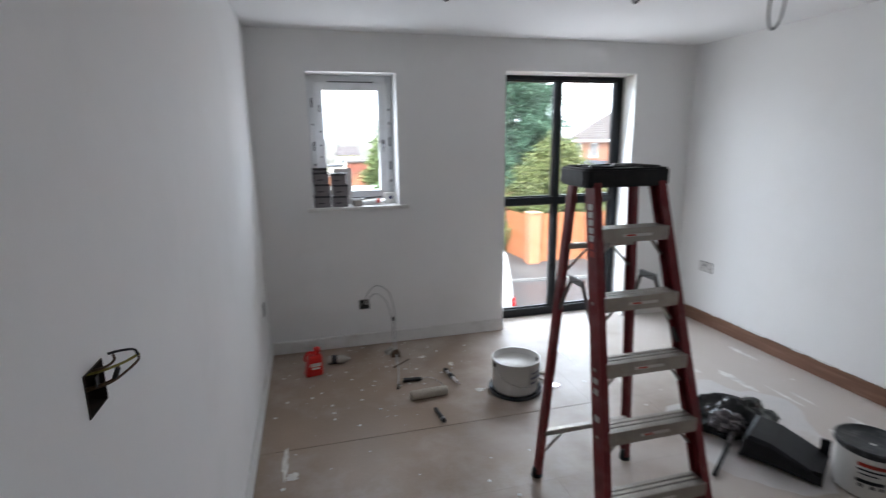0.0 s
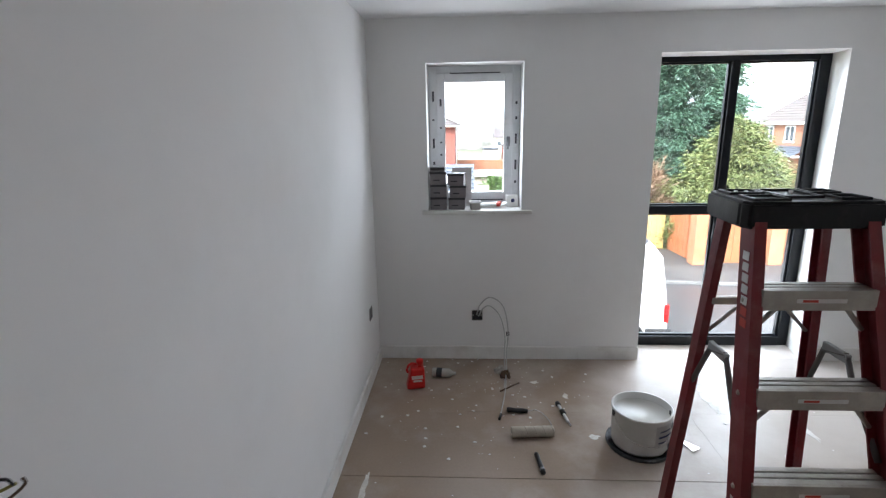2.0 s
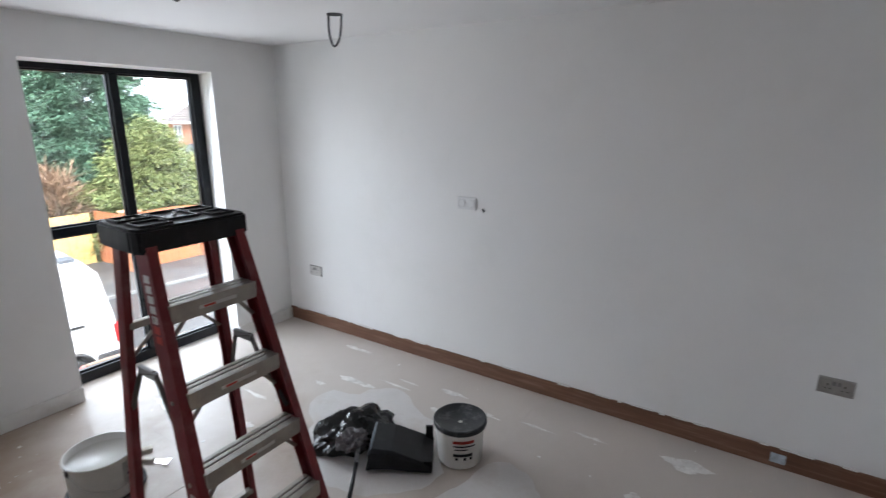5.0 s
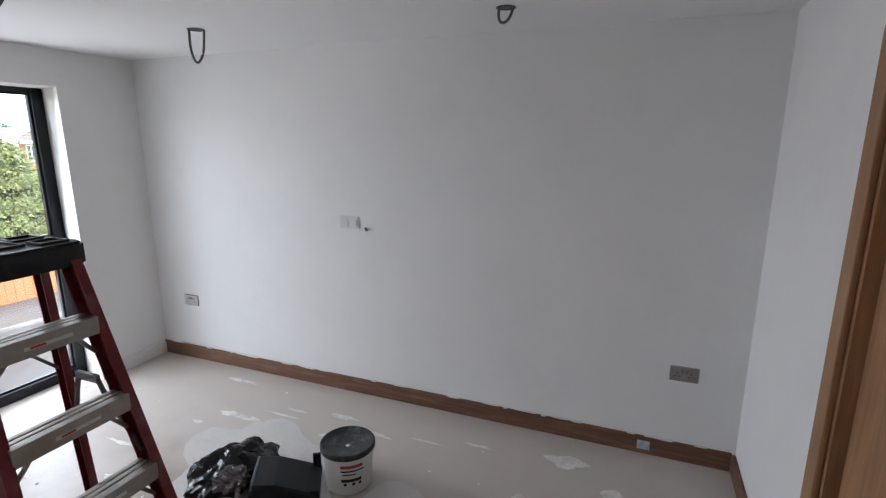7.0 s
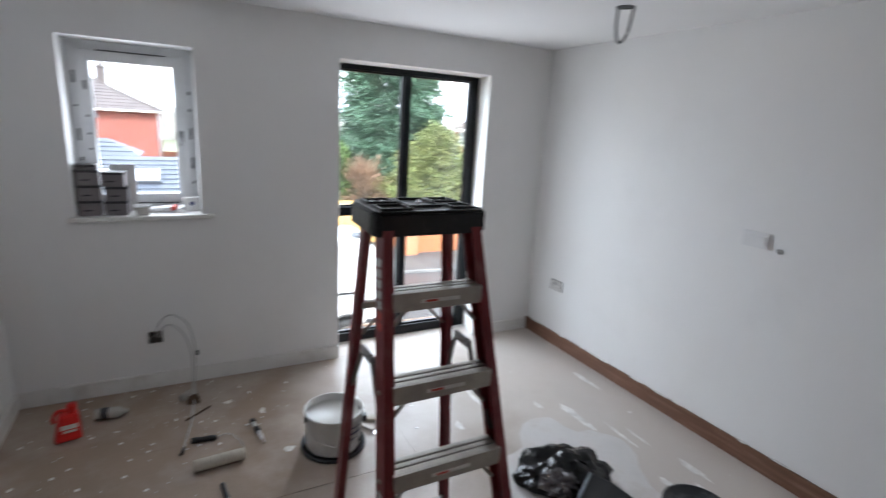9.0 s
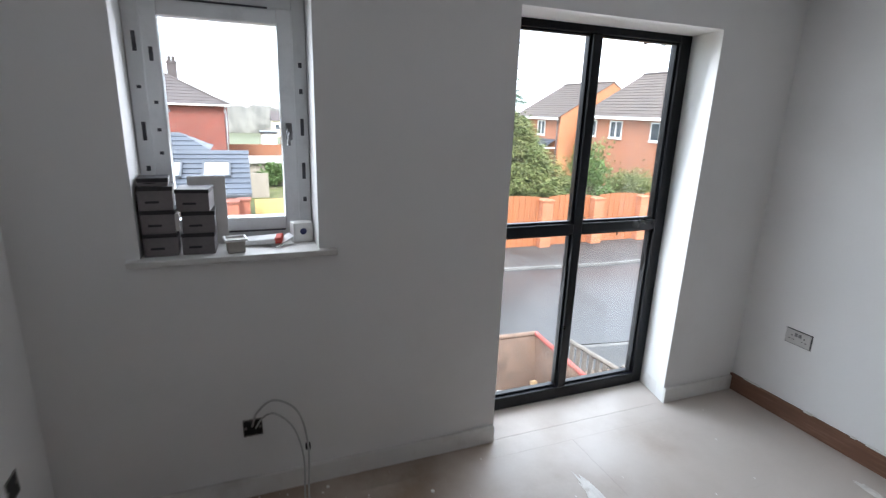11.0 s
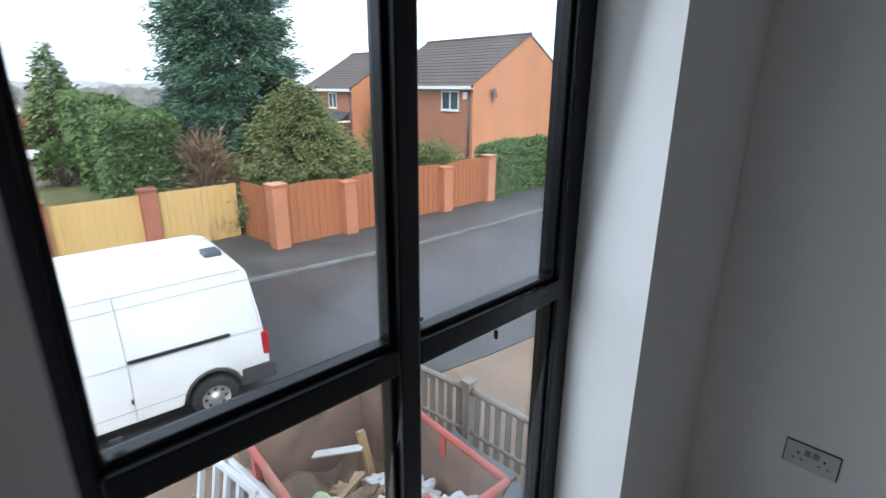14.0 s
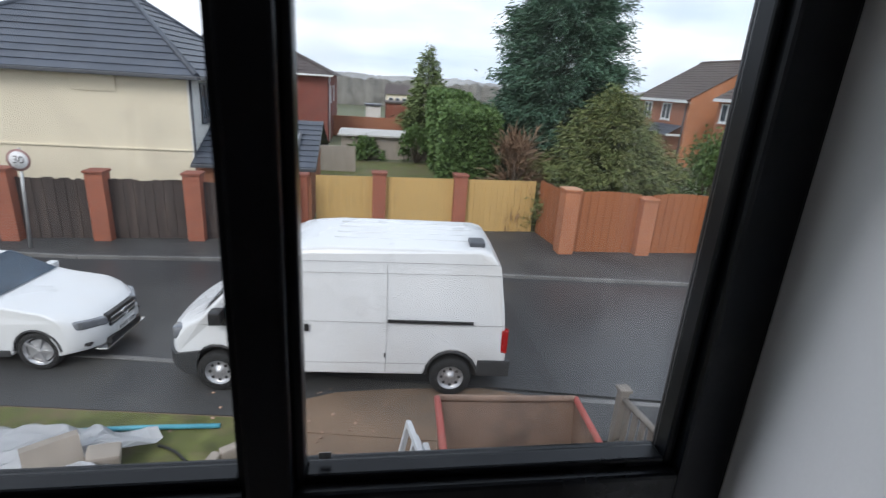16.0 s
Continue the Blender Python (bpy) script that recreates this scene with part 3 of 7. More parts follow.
LABEL_RED = mat("red_label", (0.50, 0.05, 0.03), 0.5, vary=0.1, bump=0)
ladder = thing("step_ladder", "red fibreglass step ladder with aluminium treads, standing open", "ladder", m=pose(1.612, -2.0, 0))


def fy(z):
    return -0.134 - 0.26 * (1.46 - z)


def fx(z):
    return 0.132 + 0.064 * (1.46 - z)


def ry(z):
    return 0.075 + 0.055 * (1.44 - z) / 1.44


def rx(z):
    return 0.135 + 0.10 * (1.44 - z) / 1.44


def rail_bm(section, foot, head):
    """A bar of that outline (offsets in x and y) from foot to head."""
    bm = bmesh.new()
    lo = [bm.verts.new((foot[0] + a, foot[1] + b, foot[2])) for a, b in section]
    hi = [bm.verts.new((head[0] + a, head[1] + b, head[2])) for a, b in section]
    k = len(section)
    bm.faces.new(lo)
    bm.faces.new(hi)
    for i in range(k):
        bm.faces.new((lo[i], lo[(i + 1) % k], hi[(i + 1) % k], hi[i]))
    bmesh.ops.recalc_face_normals(bm, faces=bm.faces)
    return bm


for s in (-1, 1):
    chan = [(0, 0), (0.032 * s, 0), (0.032 * s, 0.072), (0, 0.072), (0, 0.066), (0.026 * s, 0.066), (0.026 * s, 0.006), (0, 0.006)]
    fr = part("front_rail", rail_bm(chan, (fx(0.02) * s, fy(0.02), 0.02), (fx(1.46) * s, fy(1.46), 1.46)), RED, ladder)
    part("foot_pad", box_bm(fx(0) * s - 0.004 * s, fx(0) * s + 0.038 * s, fy(0) - 0.004, fy(0) + 0.08, 0.0, 0.05, bevel=0.005), CAPBLACK, ladder)
    chan2 = [(0, 0), (0.026 * s, 0), (0.026 * s, 0.045), (0, 0.045), (0, 0.04), (0.021 * s, 0.04), (0.021 * s, 0.005), (0, 0.005)]
    part("rear_rail", rail_bm(chan2, (rx(0.02) * s, ry(0.02) - 0.04, 0.02), (rx(1.45) * s, ry(1.45) - 0.04, 1.45)), RED, ladder)
    part("foot_pad", lathe_bm([(0, 0), (0.028, 0), (0.026, 0.02), (0.02, 0.045), (0, 0.045)], 16, cx=(rx(0) + 0.013) * s, cy=ry(0) - 0.015), CAPBLACK, ladder)
    xo = 0.175 * s
    part("spreader", tube_bm([(xo + 0.015 * s, 0.07, 0.86), (xo, 0.0, 1.02), (xo, -0.095, 1.045)], 0.009, 6), DULL_STEEL, ladder)
    part("spreader", tube_bm([(xo, -0.095, 1.045), (xo, -0.13, 0.98), (xo + 0.012 * s, -0.255, 0.80)], 0.009, 6), DULL_STEEL, ladder)
    part("spreader_hinge", box_bm(xo - 0.008, xo + 0.008, -0.105, 0.0, 1.022, 1.05, bevel=0.004), GREY_PLASTIC, ladder)
    for zz in (1.24, 0.99, 0.74, 0.49, 0.24):
        part("rivet", lathe_bm([(0, 0.004), (0.006, 0.003), (0.008, 0), (0, 0)], 10), ALU, ladder).matrix_local = pose((fx(zz) + 0.032) * s, fy(zz) + 0.04, zz, 0, 90 * s, 0)
for zb in (1.225, 0.965, 0.72, 0.47, 0.22):
    w, y = fx(zb) + 0.003, fy(zb)
    tread = box_bm(-w, w, y + 0.002, y + 0.010, zb - 0.002, zb + 0.055, bevel=0.002)
    for a, b in ((0.010, 0.032), (0.038, 0.056), (0.062, 0.082)):
        box_bm(-w, w, y + a, y + b, zb + 0.047, zb + 0.0548, tread, bevel=0.002)
    box_bm(-w, w, y + 0.01, y + 0.08, zb + 0.043, zb + 0.048, tread)
    box_bm(-w, w, y + 0.074, y + 0.082, zb + 0.015, zb + 0.05, tread, bevel=0.002)
    step = part("tread", tread, ALU, ladder)
    part("warning_label", box_bm(-0.06, 0.07, y + 0.0008, y + 0.002, zb + 0.020, zb + 0.031), LABEL_WHITE, step)
    part("warning_label", box_bm(-0.045, -0.005, y + 0.0002, y + 0.0012, zb + 0.022, zb + 0.029), LABEL_RED, step)
    for s in (-1, 1):
        part("tread_brace", tube_bm([(s * (w - 0.06), y + 0.03, zb + 0.0), (s * (w - 0.002), y + 0.035, zb - 0.07)], 0.007, 6), ALU, ladder)
for z in (1.165, 0.245):
    part("rear_bar", box_bm(-rx(z) - 0.01, rx(z) + 0.01, ry(z) - 0.045, ry(z) - 0.015, z - 0.012, z + 0.012, bevel=0.006), ALU, ladder)
    for s in (-1, 1):
        part("rear_stay", tube_bm([(s * (rx(z - 0.11) - 0.005), ry(z) - 0.02, z - 0.11), (s * (rx(z) - 0.10), ry(z) - 0.028, z - 0.005)], 0.006, 6), ALU, ladder)
# label strip on the left rail
for k, z in enumerate((1.36, 1.33, 1.30, 1.27, 1.24, 1.21, 1.18, 0.70, 0.66, 0.56)):
    x = -fx(z) - 0.0328
    part("rail_label", box_bm(x - 0.0008, x + 0.0002, fy(z) + 0.02, fy(z) + 0.05, z - 0.012, z + 0.012), LABEL_RED if k in (5, 6) else LABEL_WHITE, ladder)
cap = prism_bm([(-0.178, -0.135), (0.178, -0.135), (0.192, -0.10), (0.185, 0.11), (0.165, 0.125), (-0.165, 0.125), (-0.185, 0.11), (-0.192, -0.10)], 1.435, 1.51)
bmesh.ops.bevel(cap, geom=[e for e in cap.edges], offset=0.008, segments=2, affect="EDGES")
top = part("top_cap", cap, CAPBLACK, ladder, "moulded black plastic top tray")
for x0, x1, y0, y1 in ((-0.16, -0.06, 0.02, 0.10), (-0.05, 0.06, -0.06, 0.10), (0.07, 0.16, 0.02, 0.10), (-0.16, -0.06, -0.11, -0.02), (0.08, 0.16, -0.10, -0.02)):
    rb = bmesh.new()
    for a in ((x0, x1, y0, y0 + 0.008), (x0, x1, y1 - 0.008, y1), (x0, x0 + 0.008, y0, y1), (x1 - 0.008, x1, y0, y1)):
        box_bm(a[0], a[1], a[2], a[3], 1.509, 1.517, rb, bevel=0.002)
    part("tray_rib", rb, CAPBLACK, top)
for x in (-0.14, -0.11, 0.02):
    part("screw", lathe_bm([(0, 1.522), (0.006, 1.52), (0.007, 1.51)], 10, cx=x, cy=0.03), METAL, top)

# ---- buckets ----
TUB_WHITE = mat("white_tub_plastic", (0.66, 0.65, 0.62), 0.4, vary=0.05, scale=5, bump=0.03, dirt=(0.80, 0.80, 0.79), dirt_amount=0.6, dirt_scale=7)
PAINT = mat("wet_white_paint", (0.60, 0.59, 0.55), 0.3, vary=0.05, bump=0.03)
LID = mat("charcoal_lid", (0.011, 0.013, 0.016), 0.45, vary=0.2, scale=10, bump=0.03, dirt=(0.5, 0.5, 0.5), dirt_amount=0.15, dirt_scale=20)
LABEL_BLUE = mat("blue_label", (0.04, 0.05, 0.14), 0.5, vary=0.1, bump=0)
LABEL_BLACK = mat("black_label", (0.02, 0.02, 0.025), 0.5, vary=0.1, bump=0)


def curved_label(r0, r1, z0, z1, a0, a1, n=8):
    """A label bent round a tub; angles in degrees."""
    bm = bmesh.new()
    rows = []
    for i in range(n + 1):
        a = radians(a0 + (a1 - a0) * i / n)
        rows.append([bm.verts.new((r * math.cos(a), r * math.sin(a), z)) for r, z in ((r0, z0), (r1, z1))])
    for p, q in zip(rows, rows[1:]):
        bm.faces.new((p[0], q[0], q[1], p[1]))
    bmesh.ops.solidify(bm, geom=bm.faces, thickness=-0.0008)
    return bm


tub = thing("paint_tub", "open white paint tub with a printed label, standing in its lid", "paint tub", m=pose(1.608, -1.035, 0))
part("lid", lathe_bm([(0, 0), (0.172, 0), (0.176, 0.006), (0.176, 0.022), (0.170, 0.024), (0.166, 0.008), (0, 0.008)], 40), LID, tub, "black lid under the tub")
part("body", lathe_bm([(0, 0.010), (0.138, 0.010), (0.148, 0.03), (0.154, 0.220), (0.159, 0.222), (0.159, 0.230), (0.149, 0.230), (0.143, 0.05), (0, 0.05)], 44), TUB_WHITE, tub)
part("paint", lathe_bm([(0, 0.19), (0.1465, 0.19), (0.1485, 0.195)], 40), PAINT, tub, "cream paint inside")
part("label_panel", curved_label(0.1515, 0.1555, 0.07, 0.20, -80, -30), LABEL_WHITE, tub)
for z0, z1, a0, a1 in ((0.13, 0.142, -74, -38), (0.10, 0.108, -74, -50), (0.165, 0.172, -72, -44)):
    part("label_bar", curved_label(0.1540 + z0 * 0.02, 0.1541 + z1 * 0.02, z0, z1, a0, a1), LABEL_BLUE, tub)
part("label_bar", curved_label(0.153, 0.153, 0.05, 0.075, -45, -22), LABEL_BLACK, tub)
part("handle", tube_bm(bezier([(-0.158, -0.02, 0.20), (-0.12, -0.118, 0.13), (0.0, -0.165, 0.09), (0.11, -0.125, 0.13), (0.158, -0.03, 0.20)], 8), 0.0022, 6), METAL, tub, "thin wire handle")
for sx in (-1, 1):
    part("handle_lug", box_bm(sx * 0.152 - 0.008, sx * 0.152 + 0.008, -0.03, -0.005, 0.185, 0.215, bevel=0.003), BLACK_PLASTIC, tub)

tub2 = thing("filler_tub", "white plastic tub with a charcoal lid and printed label", "paint tub", m=pose(2.812, -2.39, 0.004, 0, 0, 0) @ Matrix.Diagonal((0.97, 0.97, 0.9, 1)))
part("body", lathe_bm([(0, 0), (0.118, 0), (0.124, 0.01), (0.138, 0.245), (0.140, 0.25), (0, 0.25)], 44), TUB_WHITE, tub2)
part("lid", lathe_bm([(0.146, 0.238), (0.150, 0.242), (0.150, 0.268), (0.146, 0.272), (0.138, 0.272), (0.134, 0.266), (0, 0.266)], 44), LID, tub2, "charcoal plastic lid with paint spots")
part("label_bar", curved_label(0.1375, 0.1390, 0.185, 0.205, -165, -115), LABEL_RED, tub2)
part("label_bar", curved_label(0.1362, 0.1372, 0.162, 0.172, -165, -112), LABEL_BLACK, tub2)
part("label_bar", curved_label(0.1345, 0.1352, 0.14, 0.148, -162, -130), LABEL_BLACK, tub2)
part("label_bar", curved_label(0.1320, 0.1333, 0.095, 0.115, -165, -118), LABEL_BLACK, tub2)
for a in (-160, -140, -125):
    part("label_mark", curved_label(0.130, 0.1312, 0.07, 0.088, a, a + 7, 2), LABEL_BLACK, tub2)
part("paint_spot", lathe_bm([(0, 0.2675), (0.009, 0.2668), (0.012, 0.266)], 10, cx=-0.03, cy=-0.02), PAINT, tub2)

# ---- tray, bag, roller on a pole, dust sheet ----
TRAY_BLACK = mat("black_tray_plastic", (0.006, 0.0065, 0.008), 0.35, vary=0.25, scale=14, bump=0.06, dirt=(0.2, 0.21, 0.23), dirt_amount=0.03, dirt_scale=9, spec=0.25)
BAG_BLACK = mat("black_bin_bag", (0.004, 0.004, 0.005), 0.16, vary=0.3, scale=9, bump=0.9, fine=16, spec=0.35)
SHEET = mat("plastic_dust_sheet", (0.60, 0.575, 0.555), 0.4, vary=0.08, scale=4, bump=0.4, dirt=(0.50, 0.45, 0.41), dirt_amount=0.7, dirt_scale=4)
tray = thing("paint_tray", "black plastic roller tray lying upside down", "paint tray", m=pose(2.62, -2.13, 0.006, 0, 0, -58))
# a hollow shell that slopes from the deep end to the shallow end
prof = [(-0.165, 0.115), (-0.145, 0.140), (-0.04, 0.130), (0.12, 0.065), (0.175, 0.04)]
tb = bmesh.new()
rows = []
for x, z in prof:
    rows.append([tb.verts.new((x, y, zz)) for y, zz in ((-0.142, 0.004 + 0.2 * z), (-0.136, z * 0.9), (-0.12, z), (0.12, z), (0.136, z * 0.9), (0.142, 0.004 + 0.2 * z))])
for a, b in zip(rows, rows[1:]):
    for k in range(5):
        tb.faces.new((a[k], a[k + 1], b[k + 1], b[k]))
tb.faces.new(rows[0])
tb.faces.new(rows[-1][::-1])
bmesh.ops.recalc_face_normals(tb, faces=tb.faces)
bmesh.ops.solidify(tb, geom=tb.faces, thickness=0.004)
bmesh.ops.bevel(tb, geom=[e for e in tb.edges if e.calc_length() > 0.05], offset=0.003, segments=1, affect="EDGES")
part("shell", tb, TRAY_BLACK, tray)
for y, h in ((-0.115, 0.07), (0.115, 0.125)):
    part("foot", side_bm([(y - 0.011, 0.03), (y + 0.011, 0.03), (y + 0.008, h), (y - 0.008, h)], 0.13, 0.172), TRAY_BLACK, tray)
part("lip", tube_bm([(-0.168, -0.138, 0.03), (-0.168, 0.138, 0.03)], 0.009, 8), TRAY_BLACK, tray)
part("edge", tube_bm([(-0.150, -0.118, 0.137), (-0.150, 0.0, 0.139), (-0.150, 0.118, 0.137)], 0.007, 6), mat("scuffed_edge", (0.16, 0.19, 0.22), 0.35, vary=0.5, scale=30), tray, "scuffed blue-grey edge")


def lump(name, rx_, ry_, rz_, seed, rough, detail, material, flat=0.25):
    """A crumpled closed lump resting on its base."""
    bm = bmesh.new()
    bmesh.ops.create_icosphere(bm, subdivisions=4, radius=1)
    for v in bm.verts:
        n = v.co.normalized()
        k = 1 + rough * noise.noise(n * detail + Vector((seed, 0, 0))) + 0.5 * rough * abs(noise.noise(n * detail * 2.7 + Vector((0, seed, 0))))
        v.co = Vector((n.x * rx_ * k, n.y * ry_ * k, max(-flat, n.z) * rz_ * k))
    z0 = min(v.co.z for v in bm.verts)
    for v in bm.verts:
        v.co.z -= z0
    return mesh_of(name, bm, material)


bag = new("bin_bag", lump("bin_bag", 0.225, 0.165, 0.125, 3.1, 0.30, 2.4, BAG_BLACK))
bag.matrix_world = pose(2.60, -1.80, 0.008, 0, 0, -25)
tagged(bag, "crumpled shiny black bin bag lying half under the tray", "bin bag")
foil = new("bag_of_screws", lump("bag_of_screws", 0.085, 0.06, 0.075, 7.7, 0.4, 4.0, mat("clear_wrap", (0.16, 0.15, 0.16), 0.2, 0.3, vary=0.5, scale=30, bump=0.3)))
foil.matrix_world = pose(2.475, -1.90, 0.07, 0, 10, -20)
tagged(foil, "small crumpled plastic wrapping beside the tray", "wrapping")
pole = thing("roller_pole", "grey threaded roller pole with a black end", "roller pole", m=pose(0, 0, 0))
part("shaft", tube_bm([(2.50, -1.93, 0.10), (2.40, -2.0, 0.055)], 0.012, 10), mat("flecked_pole", (0.25, 0.24, 0.25), 0.4, vary=0.8, scale=60, bump=0.1), pole)
part("grip", tube_bm([(2.40, -2.0, 0.055), (2.19, -2.135, 0.012)], 0.011, 10), BLACK_PLASTIC, pole, "black end of the pole")


def sheet(name, pts, z, seed, label, material):
    """A thin uneven sheet lying on the floor inside a rounded outline."""
    bm = bmesh.new()
    line = bezier([*[(x, y, 0) for x, y in pts], (*pts[0], 0)], 6)[:-1]
    c = sum(line, Vector()) / len(line)
    line = [c + (p - c) * (1 + 0.30 * noise.noise(Vector((p.x * 4, p.y * 4, seed))) + 0.12 * noise.noise(Vector((p.x * 15, p.y * 15, seed)))) for p in line]
    rings = []
    for f in (1.0, 0.8, 0.55, 0.28):
        rings.append([bm.verts.new((c.x + (p.x - c.x) * f, c.y + (p.y - c.y) * f, z + (0.0 if f == 1 else 0.006 * (1 + noise.noise(Vector((p.x * 7 * f, p.y * 7, seed))))))) for p in line])
    k = len(line)
    for a, b in zip(rings, rings[1:]):
        for i in range(k):
            bm.faces.new((a[i], a[(i + 1) % k], b[(i + 1) % k], b[i]))
    mid = bm.verts.new((c.x, c.y, z + 0.005))
    for i in range(k):
        bm.faces.new((rings[-1][i], rings[-1][(i + 1) % k], mid))
    bmesh.ops.recalc_face_normals(bm, faces=bm.faces)
    for f in bm.faces:
        f.smooth = True
    return thing(name, label, "dust sheet", bm=bm, material=material)


sheet("dust_sheet", [(2.2, -1.95), (2.45, -1.55), (2.85, -1.35), (3.12, -1.62), (3.02, -2.0), (2.75, -2.35), (2.45, -2.3)], 0.0015, 1, "thin whitish plastic sheet under the tray", SHEET)
sheet("dust_sheet", [(2.35, -2.45), (2.65, -2.5), (2.85, -2.62), (2.8, -2.9), (2.5, -3.0), (2.25, -2.75)], 0.0015, 4, "thin whitish plastic sheet on the floor", SHEET)

# ---- small things on the floor ----
RED_PLASTIC = mat("red_plastic", (0.62, 0.015, 0.012), 0.35, vary=0.08, bump=0.02)
jug = thing("red_can", "red plastic can with a white label on the floor", "can", m=pose(0.315, -0.44, 0, 0, 0, 12))
jb = box_bm(-0.062, 0.062, -0.04, 0.04, 0.0, 0.15, bevel=0.016)
for v in jb.verts:
    if v.co.z > 0.12:
        v.co.x = v.co.x * 0.75 + 0.012
part("body", jb, RED_PLASTIC, jug)
part("neck", lathe_bm([(0.018, 0.145), (0.018, 0.17), (0.024, 0.17), (0.024, 0.195), (0.02, 0.2), (0, 0.2)], 16, cx=0.03), RED_PLASTIC, jug, "red screw cap")
part("handle", tube_bm(bezier([(0.01, 0, 0.165), (-0.03, 0, 0.172), (-0.055, 0, 0.14), (-0.052, 0, 0.11)], 6), 0.009, 8), RED_PLASTIC, jug)
part("label_panel", box_bm(-0.03, 0.045, -0.0415, -0.0395, 0.075, 0.10), LABEL_WHITE, jug, "white printing")
part("label_panel", box_bm(-0.02, 0.04, -0.0415, -0.0395, 0.055, 0.068), LABEL_WHITE, jug)
bottle = thing("bottle", "clear plastic bottle with a dark label lying down", "bottle", m=pose(0.42, -0.29, 0.033, 0, 90, -8))
part("body", lathe_bm([(0, 0), (0.03, 0.0), (0.032, 0.01), (0.032, 0.12), (0.012, 0.15), (0.012, 0.165), (0, 0.165)], 20), mat("milky_plastic", (0.45, 0.43, 0.40), 0.25, vary=0.1, bump=0.02), bottle)
part("label_band", lathe_bm([(0.0325, 0.03), (0.0325, 0.07)], 20), LABEL_BLACK, bottle)
CREAM = mat("roller_pile", (0.52, 0.48, 0.41), 0.95, vary=0.15, scale=25, bump=0.5, fine=120)
roller = thing("roller_sleeve", "cream paint roller sleeve lying on the floor", "paint roller", m=pose(0.912, -0.99, 0.03, 0, 90, 4))
part("sleeve", lathe_bm([(0.018, 0.0), (0.028, 0.0), (0.030, 0.006), (0.030, 0.234), (0.028, 0.24), (0.018, 0.24)], 24), CREAM, roller)
part("core", lathe_bm([(0, 0.004), (0.0185, 0.004), (0.0185, 0.236), (0, 0.236)], 16), BLACK_PLASTIC, roller)
# shade along the winding seams is drawn as thin darker lines
for k in range(4):
    z = 0.05 + 0.05 * k
    part("seam", tube_bm([(0.0303 * math.cos(a), 0.0303 * math.sin(a), z + 0.008 * a) for a in [2.2 + 0.3 * j for j in range(9)]], 0.0012, 5), mat("seam_shadow", (0.35, 0.31, 0.26), 0.9) if k == 0 else bpy.data.materials["seam_shadow"], roller)
hand = thing("roller_grip", "black plastic roller handle lying on the floor", "paint roller", m=pose(0.905, -0.735, 0.016, 0, 90, -7))
part("grip", lathe_bm([(0, 0), (0.013, 0.0), (0.016, 0.01), (0.013, 0.05), (0.015, 0.1), (0.012, 0.128), (0, 0.128)], 16), BLACK_PLASTIC, hand)
part("arm", tube_bm(bezier([(0, 0, 0.125), (0.003, 0.02, 0.19), (0.008, 0.10, 0.24), (0.008, 0.16, 0.245)][:2] + [(0.008, -0.06, 0.25), (0.008, -0.14, 0.27)], 6), 0.003, 6), METAL, hand)
ext = thing("extension_rod", "black and white roller extension rod on the floor", "roller rod", m=pose(1.228, -0.65, 0.014, 90, 0, 8))
for z0, z1, r, mm in ((0, 0.03, 0.015, BLACK_PLASTIC), (0.03, 0.09, 0.009, WHITE_PLASTIC), (0.09, 0.13, 0.016, BLACK_PLASTIC), (0.13, 0.21, 0.009, WHITE_PLASTIC), (0.21, 0.25, 0.006, METAL)):
    part("collar" if mm is BLACK_PLASTIC else "tube", lathe_bm([(0, z0), (r * 0.9, z0), (r, z0 + 0.004), (r, z1 - 0.004), (r * 0.9, z1), (0, z1)], 14), mm, ext)
knife = thing("filling_knife", "black-handled tool lying on the floor", "tool", m=pose(1.03, -1.155, 0.014, 90, 0, 6))
part("grip", lathe_bm([(0, 0), (0.010, 0.0), (0.013, 0.01), (0.011, 0.06), (0.014, 0.13), (0.012, 0.155), (0, 0.155)], 14), BLACK_PLASTIC, knife)
part("band", lathe_bm([(0.0142, 0.125), (0.0146, 0.13), (0.0142, 0.14)], 14), GREY_PLASTIC, knife)
scraper = thing("scraper", "wooden-handled scraper with a steel blade on the floor", "scraper", m=pose(1.80, -0.93, 0.012, 0, 0, -60))
part("handle", box_bm(-0.01, 0.10, -0.012, 0.012, -0.006, 0.012, bevel=0.005), mat("pale_handle", (0.55, 0.50, 0.44), 0.5, vary=0.1), scraper)
part("blade", prism_bm([(0.10, -0.012), (0.19, -0.03), (0.19, 0.03), (0.10, 0.012)], -0.006, -0.004), METAL, scraper)
brush = thing("paint_brush", "flat brush lying beside the tub", "brush", m=pose(1.80, -0.86, 0.012, 0, 0, -20))
part("handle", box_bm(-0.02, 0.06, -0.02, 0.02, -0.008, 0.03, bevel=0.006), BLACK_PLASTIC, brush)
part("bristles", box_bm(0.06, 0.11, -0.022, 0.022, -0.008, 0.008, bevel=0.003), CREAM, brush)
thing("stick", "thin dark offcut of wood on the floor", "offcut", bm=tube_bm([(1.016, -0.387, 0.006), (0.882, -0.50, 0.006)], 0.005, 6), material=BROWN)
gb = new("glove", lump("glove", 0.045, 0.035, 0.03, 2.2, 0.6, 3.0, mat("grubby_cloth", (0.45, 0.42, 0.38), 0.9, vary=0.4, scale=12)))
gb.matrix_world = pose(0.905, -0.23, 0.0)
tagged(gb, "small crumpled grubby rag by the wall", "rag")
gb2 = new("rag", lump("rag", 0.03, 0.03, 0.035, 5.2, 0.6, 3.0, BROWN))
